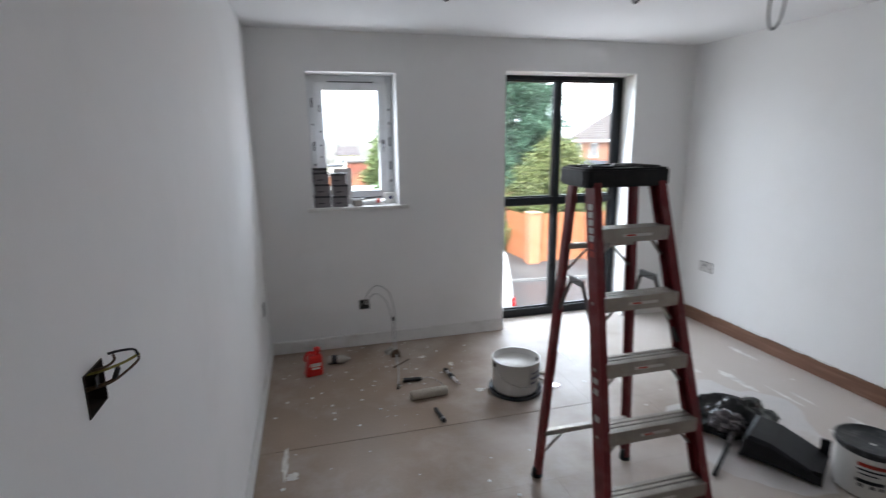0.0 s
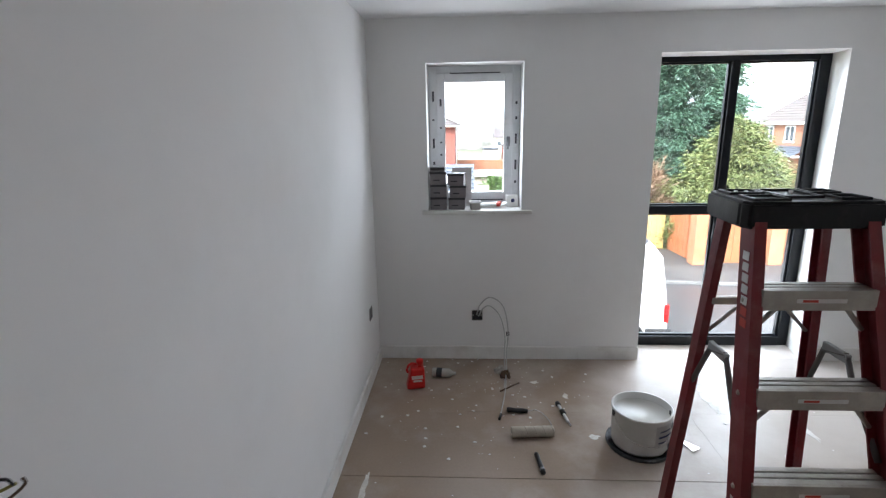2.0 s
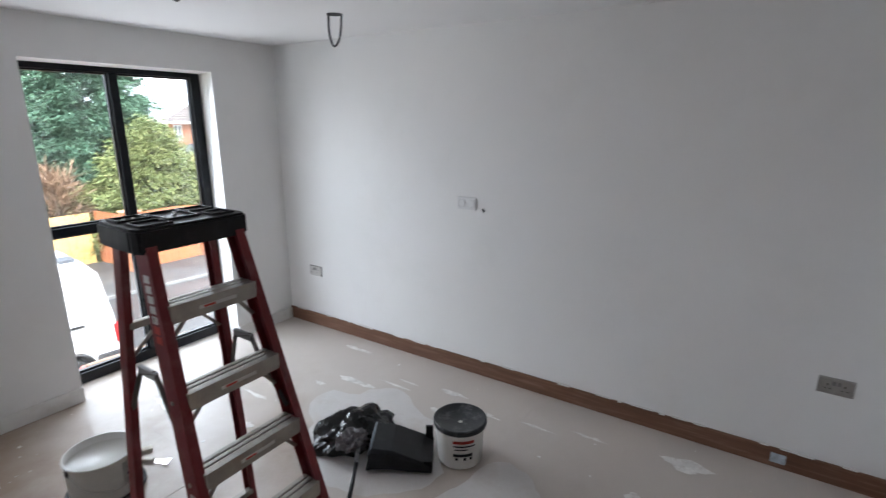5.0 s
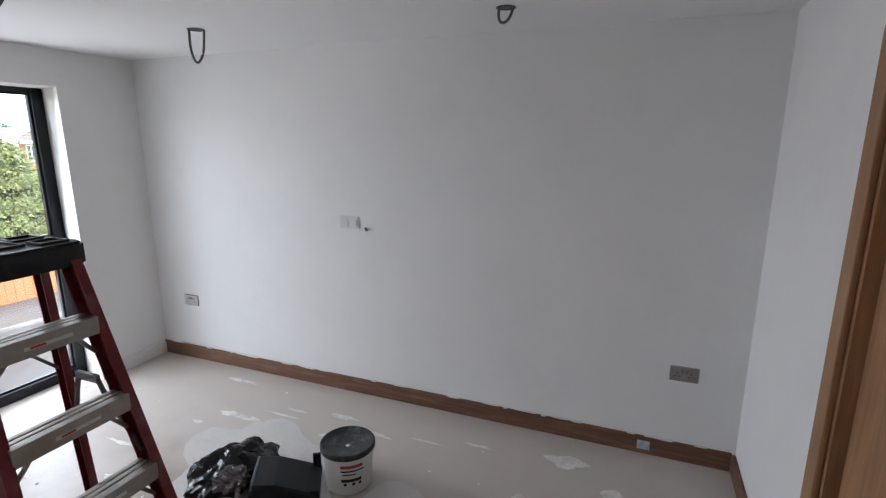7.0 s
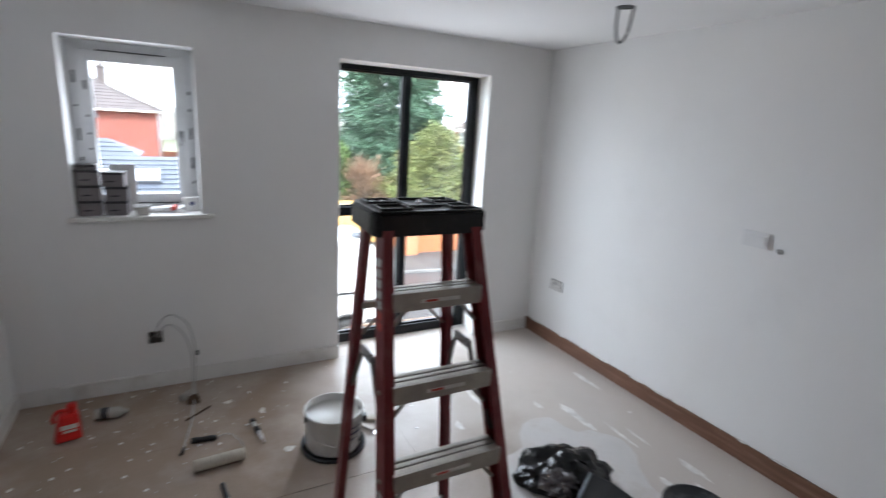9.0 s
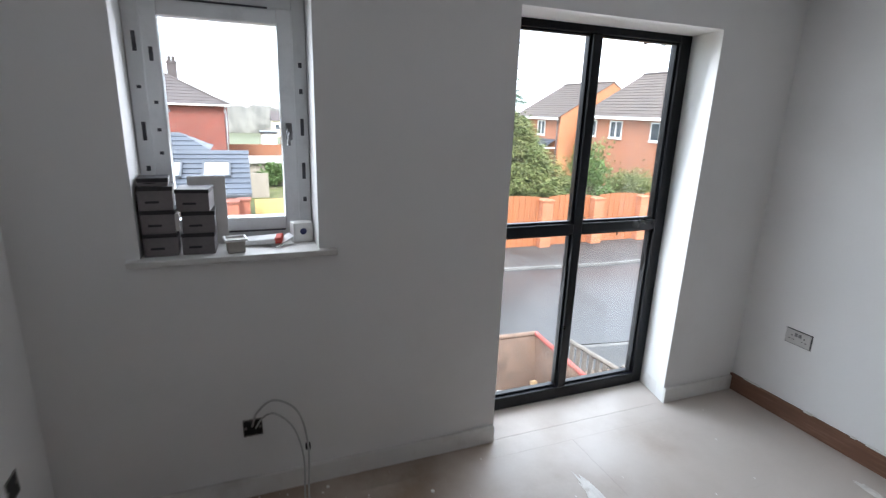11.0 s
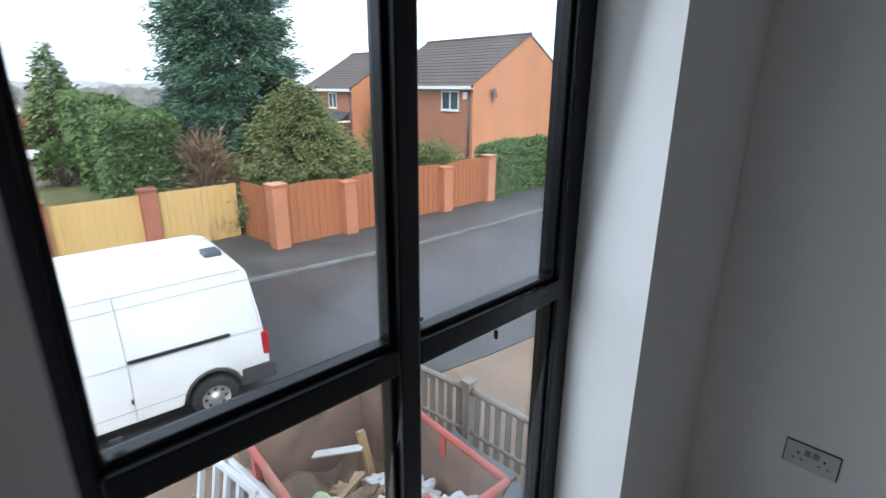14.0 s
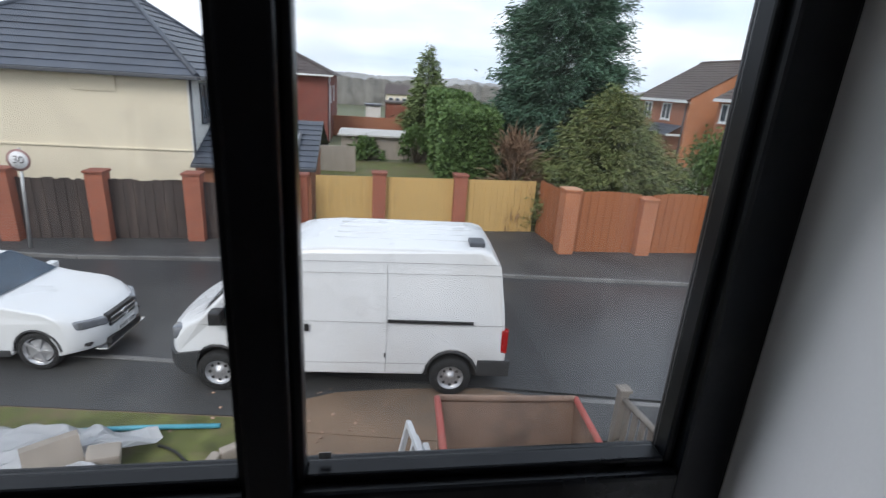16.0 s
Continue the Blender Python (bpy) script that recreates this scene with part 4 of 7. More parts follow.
gb2.matrix_world = pose(0.93, -0.30, 0.0)
tagged(gb2, "small brown scrap beside the rag", "scrap")
# crumbs of plaster
crumbs = bmesh.new()
random.seed(11)
for k in range(230):
    if k < 130:
        x, y = random.gauss(0.75, 0.38), -abs(random.gauss(0.45, 0.42)) - 0.03
    else:
        x, y = random.uniform(0.05, 3.6), random.uniform(-4.0, -0.1)
    if not (0.03 < x < 3.6 and y > -4.2):
        continue
    r = random.choice((0.002, 0.003, 0.004, 0.005, 0.009))
    g = bmesh.ops.create_icosphere(crumbs, subdivisions=1, radius=r)
    for v in g["verts"]:
        v.co = Vector((v.co.x * random.uniform(0.7, 1.6), v.co.y * random.uniform(0.7, 1.5), v.co.z * 0.35))
    bmesh.ops.translate(crumbs, vec=(x, y, r * 0.3), verts=g["verts"])
thing("plaster_crumbs", "crumbs of white plaster scattered on the floor", "debris", bm=crumbs, material=FILLER, kind="stuff")
random.seed(21)
SMEAR = mat("dried_plaster", (0.72, 0.70, 0.67), 0.7, vary=0.2, scale=14, bump=0.1, dirt=(0.46, 0.41, 0.36), dirt_amount=0.7, dirt_scale=16)
SMEARS = [(0.155, -1.44, 0.014, 0.13), (0.195, -1.57, 0.03, 0.03), (3.1, -1.35, 0.03, 0.16), (3.25, -2.25, 0.02, 0.14), (3.42, -3.45, 0.05, 0.10), (3.35, -2.0, 0.02, 0.1), (2.2, -0.55, 0.03, 0.18), (3.0, -3.3, 0.05, 0.08), (1.3, -0.55, 0.015, 0.03), (1.38, -0.98, 0.03, 0.02), (1.12, -0.37, 0.03, 0.02), (3.5, -1.0, 0.02, 0.12), (2.6, -0.9, 0.015, 0.1), (3.22, -1.62, 0.012, 0.13), (3.30, -1.66, 0.010, 0.10), (3.12, -2.02, 0.02, 0.04), (3.30, -2.62, 0.012, 0.09), (2.95, -1.15, 0.02, 0.05), (3.38, -2.95, 0.014, 0.08), (3.20, -3.72, 0.06, 0.07), (2.35, -1.15, 0.02, 0.05)]
for x, y, w, h in SMEARS:
    k = 22
    a0 = random.uniform(0, 3)
    poly = [(x + w * (1 + 0.9 * noise.noise(Vector((i * 0.61, x * 9, y)))) * math.cos(2 * math.pi * i / k), y + h * (1 + 0.9 * noise.noise(Vector((i * 0.61, y * 9, x)))) * math.sin(2 * math.pi * i / k)) for i in range(k)]
    thing("plaster_smear", "dried smear of white plaster on the floor", "plaster smear", "plaster smears", bm=prism_bm(poly, 0.0006, 0.0016), material=SMEAR)

# ---- things on the sill ----
CARTON = mat("grey_carton", (0.19, 0.17, 0.175), 0.7, vary=0.15, scale=10, bump=0.03)
CARTON_TAPE = mat("carton_edge", (0.03, 0.028, 0.03), 0.6, vary=0.2, bump=0)
def carton(x, y, z, w, d, h, turn):
    c = thing("carton", "small dark grey carton stacked on the sill", "box", "cartons on the sill", m=pose(x, y, z, 0, 0, turn))
    part("body", box_bm(-w / 2, w / 2, -d / 2, d / 2, 0, h - 0.012, bevel=0.002), CARTON, c)
    part("lid", box_bm(-w / 2 - 0.002, w / 2 + 0.002, -d / 2 - 0.002, d / 2 + 0.002, h - 0.016, h - 0.001, bevel=0.002), CARTON_TAPE, c)
    part("printing", box_bm(-w * 0.3, w * 0.1, -d / 2 - 0.0012, -d / 2, h * 0.3, h * 0.4), CARTON_TAPE, c)


for k, (dx, t) in enumerate(((0, 2), (0.003, -1), (-0.002, 3))):
    carton(0.462 + dx, 0.085, 1.135 + 0.089 * k, 0.115, 0.12, 0.089, t)
carton(0.455, 0.09, 1.135 + 0.089 * 3, 0.10, 0.10, 0.03, 4)
for k, (dx, t) in enumerate(((0, -3), (0.004, 1), (-0.004, -6))):
    carton(0.596 + dx, 0.085, 1.135 + 0.085 * k, 0.115, 0.12, 0.085, t)
thing("envelope", "white leaflet standing behind the cartons", "leaflet", bm=box_bm(0.56, 0.70, 0.168, 0.172, 1.136, 1.42, bevel=0.001), material=LABEL_WHITE)
thing("carton_tape", "strip of white tape on the cartons", "tape", bm=box_bm(0.522, 0.536, 0.014, 0.02, 1.235, 1.30, bevel=0.001), material=LABEL_WHITE)
cup = thing("plastic_pot", "small square white plastic pot on the sill", "pot", m=pose(0.725, 0.035, 1.1345, 0, 0, 8))
part("pot", box_bm(-0.033, 0.033, -0.03, 0.03, 0, 0.05, bevel=0.005), mat("kraft_pot", (0.42, 0.39, 0.35), 0.6, vary=0.15), cup)
rimb = bmesh.new()
for a in ((-0.042, 0.042, -0.038, -0.03), (-0.042, 0.042, 0.03, 0.038), (-0.042, -0.034, -0.03, 0.03), (0.034, 0.042, -0.03, 0.03)):
    box_bm(a[0], a[1], a[2], a[3], 0.048, 0.058, rimb, bevel=0.001)
part("rim", rimb, WHITE_PLASTIC, cup)
pk = thing("sealant_bag", "white plastic packet with a red end", "packet", m=pose(0.80, 0.12, 1.137, 8, -6, -14))
pkb = box_bm(-0.11, 0.10, -0.03, 0.03, 0.005, 0.03, bevel=0.01)
part("packet", pkb, WHITE_PLASTIC, pk)
part("end_band", box_bm(0.085, 0.115, -0.031, 0.031, 0.004, 0.031, bevel=0.008), LABEL_RED, pk)
thing("leaflet", "folded white leaflet leaning on the sill", "leaflet", bm=box_bm(-0.05, 0.05, -0.02, 0.02, 0, 0.006, bevel=0.002), material=WHITE_PLASTIC, m=pose(0.905, 0.09, 1.150, 12, -25, 25))
roll = thing("tape_box", "small white box with a black dot on the sill", "box", m=pose(0.992, 0.15, 1.135, 0, 0, 10))
part("body", box_bm(-0.042, 0.042, -0.03, 0.03, 0, 0.085, bevel=0.004), WHITE_GLOSS, roll)
part("dot", lathe_bm([(0, 0), (0.014, 0), (0.014, 0.001), (0, 0.001)], 16), LABEL_BLUE, roll).matrix_local = pose(0, -0.0305, 0.048, 90, 0, 0)

# ---- outside: ground, road, verges ----
ASPHALT = mat("wet_asphalt", (0.045, 0.046, 0.048), 0.36, vary=0.25, scale=0.5, bump=0.06, fine=40, dirt=(0.075, 0.075, 0.075), dirt_amount=0.6, dirt_scale=0.4)
PATH_ASPHALT = mat("footway_asphalt", (0.050, 0.050, 0.050), 0.6, vary=0.3, scale=0.9, bump=0.3, fine=40, dirt=(0.09, 0.085, 0.075), dirt_amount=0.5, dirt_scale=0.8)
KERB = mat("concrete_kerb", (0.15, 0.147, 0.143), 0.8, vary=0.25, scale=4, bump=0.2, random_tint=0.15)
MUD = mat("trodden_mud", (0.20, 0.135, 0.09), 0.75, vary=0.3, scale=0.9, bump=0.5, fine=25, dirt=(0.12, 0.10, 0.08), dirt_amount=0.7, dirt_scale=1.1)
TURF = mat("rough_grass", (0.095, 0.105, 0.030), 0.9, vary=0.5, scale=3.5, bump=0.8, fine=60, dirt=(0.17, 0.12, 0.08), dirt_amount=0.9, dirt_scale=1.3)
LAND = mat("far_land", (0.11, 0.12, 0.07), 0.95, vary=0.35, scale=0.05, bump=0.2, fine=2, dirt=(0.16, 0.13, 0.10), dirt_amount=0.6, dirt_scale=0.03)


def slab(name, poly, z0, z1, material, label, cat, kind="structure"):
    return thing(name, label, cat, bm=prism_bm(poly, z0, z1), material=material, kind=kind)


slab("ground", [(-900, -900), (900, -900), (900, 900), (-900, 900)], GZ - 1.0, GZ - 0.06, LAND, "open land reaching to the horizon", "ground")
slab("road", [(-40, 15.0), (-40, 13.4), (-1.25, 7.95), (8.4, 6.13), (45, 2.5), (45, 11.45), (20.5, 11.2), (12.0, 11.16), (6.6, 11.72), (-0.7, 12.8), (-4.6, 12.85), (-40, 17)][1:], GZ - 0.05, GZ, ASPHALT, "wet dark asphalt road", "road")
slab("pavement_far", [(-40, 17.2), (-4.6, 12.97), (-0.7, 12.92), (6.6, 11.84), (12.0, 11.28), (20.5, 11.32), (45, 11.57), (45, 14.6), (9.0, 14.2), (8.7, 16.2), (0.4, 15.9), (-5, 15.3), (-40, 19)], GZ - 0.05, GZ + 0.07, PATH_ASPHALT, "dark asphalt footway beside the fence", "pavement")
slab("pavement_near", [(-40, 10.2), (-2.4, 6.65), (0.72, 6.25), (8.4, 5.0), (45, 1.0), (45, 2.4), (8.4, 6.03), (-1.25, 7.85), (-40, 13.3)], GZ - 0.05, GZ + 0.02, PATH_ASPHALT, "dark asphalt footway with mud on it", "pavement")
yard = slab("yard", [(-12, 0.4), (12, 0.4), (12, 4.6), (8.4, 4.98), (0.72, 6.24), (-2.4, 6.64), (-12, 7.4)], GZ - 0.05, GZ + 0.012, MUD, "muddy building yard strewn with rubble", "ground")
slab("verge", [(-12, 3.2), (-1.0, 3.4), (0.6, 4.6), (1.5, 5.4), (1.2, 6.1), (0.72, 6.2), (-2.4, 6.6), (-12, 7.35)], GZ, GZ + 0.03, TURF, "worn grass verge", "grass")
slab("garden_lawn", [(-1.0, 20.0), (14, 18.0), (16, 30), (-0.5, 31)], GZ - 0.05, GZ - 0.03, TURF, "lawn of the garden behind the fence", "grass")


def kerb_line(name, pts, z0, z1, w=0.10):
    k = thing(name, "row of grey concrete kerb stones", "kerb", kind="structure")
    share = {}
    for (x0, y0), (x1, y1) in zip(pts, pts[1:]):
        d = math.hypot(x1 - x0, y1 - y0)
        n = max(1, round(d / 0.915))
        L = d / n
        key = round(L, 2)
        if key not in share:
            share[key] = mesh_of("kerb_stone", box_bm(0.004, L - 0.004, -w, 0, z0, z1, bevel=0.012), KERB)
        for i in range(n):
            o = new("kerb_stone", share[key])
            o.parent = k
            o.matrix_local = Matrix.Translation((x0 + (x1 - x0) * i / n, y0 + (y1 - y0) * i / n, 0)) @ Matrix.Rotation(math.atan2(y1 - y0, x1 - x0), 4, "Z")
    return k


kerb_line("kerb_far", [(-22, 15.05), (-4.6, 12.98), (-0.7, 12.93), (6.6, 11.85), (12.0, 11.29), (20.5, 11.33), (34, 11.47)], GZ - 0.05, GZ + 0.075)
kerb_line("kerb_near", [(-22, 10.85), (-1.25, 7.97), (-0.1, 7.76)], GZ - 0.05, GZ + 0.03, 0.11)
kerb_line("kerb_near", [(5.7, 6.46), (8.4, 6.05), (24, 4.5)], GZ - 0.05, GZ + 0.03, 0.11)
slab("mud_spread", [(1.3, 5.9), (5.6, 5.2), (5.5, 6.45), (4.6, 6.75), (3.2, 6.8), (2.2, 6.75), (1.5, 6.5)], GZ + 0.005, GZ + 0.026, MUD, "mud spread over the footway", "mud")

# ---- brick, tiles, wood ----
def brick_mat(name, a, b, mortar, scale=1.0, rot=False):
    m = bpy.data.materials.new(name)
    m.use_nodes = True
    n, l = m.node_tree.nodes, m.node_tree.links
    bs = n["Principled BSDF"]
    co = n.new("ShaderNodeTexCoord")
    sep = n.new("ShaderNodeSeparateXYZ")
    add = n.new("ShaderNodeMath")
    com = n.new("ShaderNodeCombineXYZ")
    l.new(co.outputs["Object"], sep.inputs[0])
    l.new(sep.outputs[0], add.inputs[0])
    l.new(sep.outputs[1], add.inputs[1])
    l.new(add.outputs[0], com.inputs[0])
    l.new(sep.outputs[2], com.inputs[1])
    br = n.new("ShaderNodeTexBrick")
    br.inputs["Scale"].default_value = scale
    br.inputs["Brick Width"].default_value, br.inputs["Row Height"].default_value, br.inputs["Mortar Size"].default_value = 0.225, 0.075, 0.006
    br.inputs["Color1"].default_value, br.inputs["Color2"].default_value, br.inputs["Mortar"].default_value = (*a, 1), (*b, 1), (*mortar, 1)
    l.new(com.outputs[0], br.inputs["Vector"])
    ns = n.new("ShaderNodeTexNoise")
    ns.inputs["Scale"].default_value, ns.inputs["Detail"].default_value = 1.2, 6
    l.new(co.outputs["Object"], ns.inputs["Vector"])
    mr = n.new("ShaderNodeMapRange")
    mr.inputs["To Min"].default_value, mr.inputs["To Max"].default_value = 0.72, 1.25
    l.new(ns.outputs["Fac"], mr.inputs["Value"])
    hs = n.new("ShaderNodeHueSaturation")
    l.new(mr.outputs[0], hs.inputs["Value"])
    l.new(br.outputs["Color"], hs.inputs["Color"])
    l.new(hs.outputs[0], bs.inputs["Base Color"])
    bs.inputs["Roughness"].default_value = 0.85
    bp = n.new("ShaderNodeBump")
    bp.inputs["Strength"].default_value, bp.inputs["Distance"].default_value = 0.5, 0.008
    bp.invert = True
    l.new(br.outputs["Fac"], bp.inputs["Height"])
    l.new(bp.outputs[0], bs.inputs["Normal"])
    return m


BRICK_RED = brick_mat("red_brick", (0.30, 0.085, 0.05), (0.24, 0.07, 0.045), (0.25, 0.18, 0.14))
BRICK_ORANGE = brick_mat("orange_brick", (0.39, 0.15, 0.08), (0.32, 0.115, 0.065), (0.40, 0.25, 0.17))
# front gables take a brighter orange than the side walls
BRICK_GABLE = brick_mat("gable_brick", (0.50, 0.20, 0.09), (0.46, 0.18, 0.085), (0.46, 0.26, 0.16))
BRICK_OLD = brick_mat("old_red_brick", (0.25, 0.065, 0.045), (0.20, 0.05, 0.04), (0.20, 0.13, 0.11))
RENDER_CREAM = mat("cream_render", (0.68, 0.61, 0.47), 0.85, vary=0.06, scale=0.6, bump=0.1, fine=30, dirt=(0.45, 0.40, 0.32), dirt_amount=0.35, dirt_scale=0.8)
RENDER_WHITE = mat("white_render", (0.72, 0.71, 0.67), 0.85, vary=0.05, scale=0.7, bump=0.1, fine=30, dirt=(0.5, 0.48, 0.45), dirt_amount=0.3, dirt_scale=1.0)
SLATE = mat("blue_grey_tiles", (0.055, 0.065, 0.085), 0.5, vary=0.25, scale=1.2, bump=0.2, fine=20, dirt=(0.10, 0.11, 0.13), dirt_amount=0.4, dirt_scale=1.5)
BROWN_TILE = mat("brown_roof_tiles", (0.085, 0.066, 0.058), 0.8, vary=0.3, scale=1.0, bump=0.3, fine=15, dirt=(0.13, 0.11, 0.09), dirt_amount=0.5, dirt_scale=1.2)
OLD_TILE = mat("old_brown_tiles", (0.085, 0.07, 0.068), 0.85, vary=0.3, scale=1.0, bump=0.3, fine=15)
WHITE_TRIM = mat("white_fascia", (0.72, 0.72, 0.72), 0.5, vary=0.05, bump=0)
GREY_TRIM = mat("grey_gutter", (0.06, 0.065, 0.075), 0.4, vary=0.1, bump=0)
DARK_GLASS = mat("house_window_glass", (0.06, 0.075, 0.09), 0.08, vary=0.4, scale=1.5, bump=0, spec=0.9)
PALE_GLASS = mat("rooflight_glass", (0.45, 0.49, 0.53), 0.1, vary=0.1, scale=1.5, bump=0, spec=0.9)


def tiled_plane(bm, e0, e1, r0, r1, courses, lift=0.03):
    """Overlapping tile courses from the eave e0-e1 up to the ridge r0-r1."""
    e0, e1, r0, r1 = map(Vector, (e0, e1, r0, r1))
    n = (e1 - e0).cross(r0 - e0 if (r0 - e0).length > 0.1 else r1 - e0).normalized()
    if n.z < 0:
        n = -n
    for i in range(courses):
        a, b = i / courses, (i + 1) / courses
        p = [e0.lerp(r0, a), e1.lerp(r1, a), e1.lerp(r1, b), e0.lerp(r0, b)]
        top = [p[0] + n * lift, p[1] + n * lift, p[2] + n * 0.004, p[3] + n * 0.004]
        vs = [bm.verts.new(q) for q in (*p, *top)]
        bm.faces.new((vs[4], vs[5], vs[6], vs[7]))
        bm.faces.new((vs[0], vs[1], vs[5], vs[4]))
        bm.faces.new((vs[1], vs[2], vs[6], vs[5]))
        bm.faces.new((vs[3], vs[0], vs[4], vs[7]))
    return bm


def house_window(h, x, y, z, w, ht, facing, lights=2, fm=None, sill=True):
    """A window on a wall facing -y ('s') or -x ('w') or +x ('e')."""
    fm = fm or WHITE_TRIM
    turn = {"s": 0, "w": -90, "e": 90}[facing]
    win = part("window", box_bm(-w / 2, w / 2, -0.012, 0.05, 0, ht), DARK_GLASS, h)
    win.matrix_local = pose(x, y, z, 0, 0, turn)
    fb = bmesh.new()
    t = 0.085
    for a in ((-w / 2, w / 2, 0, t), (-w / 2, w / 2, ht - t, ht), (-w / 2, -w / 2 + t, t, ht - t), (w / 2 - t, w / 2, t, ht - t)):
        box_bm(a[0], a[1], -0.05, 0.0, a[2], a[3], fb)
    for k in range(1, lights):
        c = -w / 2 + w * k / lights
        box_bm(c - 0.05, c + 0.05, -0.045, 0.0, t, ht - t, fb)
    part("frame", fb, fm, win)
    if sill:
        part("sill", box_bm(-w / 2 - 0.06, w / 2 + 0.06, -0.09, 0.0, -0.07, 0.0), WHITE_TRIM if fm is WHITE_TRIM else fm, win)
    return win


# cream house with a hipped slate roof and a lean-to
ch = thing("house", "cream rendered house with a hipped slate-grey roof", "house", "houses across the road")
part("wall", box_bm(-11.5, -2.93, 17.0, 26.0, GZ - 0.06, 1.34), [RENDER_CREAM], ch)
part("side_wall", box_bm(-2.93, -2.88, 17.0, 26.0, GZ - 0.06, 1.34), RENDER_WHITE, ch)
A, B, C, D = (-11.9, 16.65, 1.30), (-2.5, 16.65, 1.30), (-2.5, 26.4, 1.30), (-11.9, 26.4, 1.30)
R0, R1 = (-8.0, 21.5, 4.05), (-6.2, 21.5, 4.05)
rb = tiled_plane(bmesh.new(), A, B, R0, R1, 13, 0.035)
tiled_plane(rb, B, C, R1, R1, 13, 0.035)
tiled_plane(rb, C, D, R1, R0, 13, 0.035)
tiled_plane(rb, D, A, R0, R0, 13, 0.035)
roof = part("roof", rb, SLATE, ch, "slate-grey interlocking tiles")
for p, q in ((B, R1), (C, R1), (A, R0), (R0, R1)):
    part("ridge_tiles", tube_bm([Vector(p) + Vector((0, 0, 0.03)), Vector(q) + Vector((0, 0, 0.03))], 0.09, 8), SLATE, roof)
part("gutter", box_bm(-11.95, -2.45, 16.53, 16.66, 1.20, 1.31, bevel=0.02), GREY_TRIM, ch)
part("gutter", box_bm(-2.50, -2.38, 16.66, 26.4, 1.20, 1.31, bevel=0.02), GREY_TRIM, ch)
part("downpipe", tube_bm([(-2.80, 16.94, 1.2), (-2.84, 16.93, -3.2)], 0.04, 8), GREY_TRIM, ch)
part("string_course", box_bm(-11.5, -2.90, 16.955, 17.0, -0.99, -0.95), RENDER_CREAM, ch)
part("chimney_breast", side_bm([(16.97, 0.72), (17.0, 0.72), (17.0, 1.3), (16.86, 1.3)], -6.2, -4.95), RENDER_CREAM, ch)
for y, w in ((18.6, 1.1), (21.4, 0.8), (23.0, 0.6), (25.0, 0.5)):
    house_window(ch, -2.88, y, -0.15, w, 1.25, "e", 2, GREY_TRIM)
# lean-to
ext_h = thing("house_extension", "single-storey brick lean-to with a tiled roof and two rooflights", "house", "houses across the road")
part("wall", box_bm(-2.86, 0.78, 16.9, 20.4, GZ - 0.06, -1.35), BRICK_ORANGE, ext_h)
eb = tiled_plane(bmesh.new(), (-2.86, 16.55, -1.32), (0.95, 16.55, -1.32), (-2.86, 19.6, -0.07), (0.95, 19.6, -0.07), 9, 0.035)
tiled_plane(eb, (0.95, 22.6, -1.32), (-2.86, 22.6, -1.32), (0.95, 19.6, -0.07), (-2.86, 19.6, -0.07), 4, 0.035)
er = part("roof", eb, SLATE, ext_h, "slate-grey interlocking tiles")
part("gable", side_bm([(16.9, -1.36), (20.4, -1.36), (20.4, -0.35), (19.6, -0.10)], 0.73, 0.78), BRICK_ORANGE, ext_h)
part("verge", side_bm([(16.5, -1.38), (19.6, -0.12), (19.6, -0.04), (16.5, -1.28)], 0.95, 0.99), GREY_TRIM, ext_h)
part("gutter", box_bm(-2.86, 0.98, 16.42, 16.55, -1.42, -1.31, bevel=0.02), GREY_TRIM, ext_h)
part("dormer_roof", tiled_plane(tiled_plane(bmesh.new(), (-2.86, 19.8, -0.1), (-0.4, 19.8, -0.1), (-2.86, 21.3, 0.5), (-1.6, 21.3, 0.5), 4), (-0.4, 19.8, -0.1), (-0.4, 22.5, -0.1), (-1.6, 21.3, 0.5), (-1.6, 21.3, 0.5), 4), SLATE, ext_h)
for cx in (-1.75, -0.15):
    rl = part("rooflight", box_bm(-0.42, 0.42, -0.5, 0.5, 0.0, 0.06), PALE_GLASS, ext_h, "rooflight in a grey frame")
    rl.matrix_local = pose(cx, 18.05, -0.655, 22.3)
    rf = bmesh.new()
    for a in ((-0.48, 0.48, -0.56, -0.48), (-0.48, 0.48, 0.48, 0.56), (-0.48, -0.40, -0.48, 0.48), (0.40, 0.48, -0.48, 0.48)):
        box_bm(a[0], a[1], a[2], a[3], 0.0, 0.09, rf)
    part("frame", rf, GREY_TRIM, rl)

# red brick house behind
rh = thing("house", "red brick house with a hipped brown roof and chimneys", "house", "houses across the road")
part("wall", box_bm(-13.5, -0.30, 38.5, 50.0, GZ - 0.06, 1.64), BRICK_OLD, rh)
A, B, C, D = (-13.9, 38.1, 1.60), (0.10, 38.1, 1.60), (0.10, 50.4, 1.60), (-13.9, 50.4, 1.60)
R0, R1 = (-8.0, 44.0, 4.65), (-6.4, 44.0, 4.65)
rb = tiled_plane(bmesh.new(), A, B, R0, R1, 14)
tiled_plane(rb, B, C, R1, R1, 14)
tiled_plane(rb, C, D, R1, R0, 14)
tiled_plane(rb, D, A, R0, R0, 14)
rroof = part("roof", rb, OLD_TILE, rh)
part("ridge_tiles", tube_bm([Vector(B), Vector(R1), Vector(R0)], 0.1, 8), OLD_TILE, rroof)
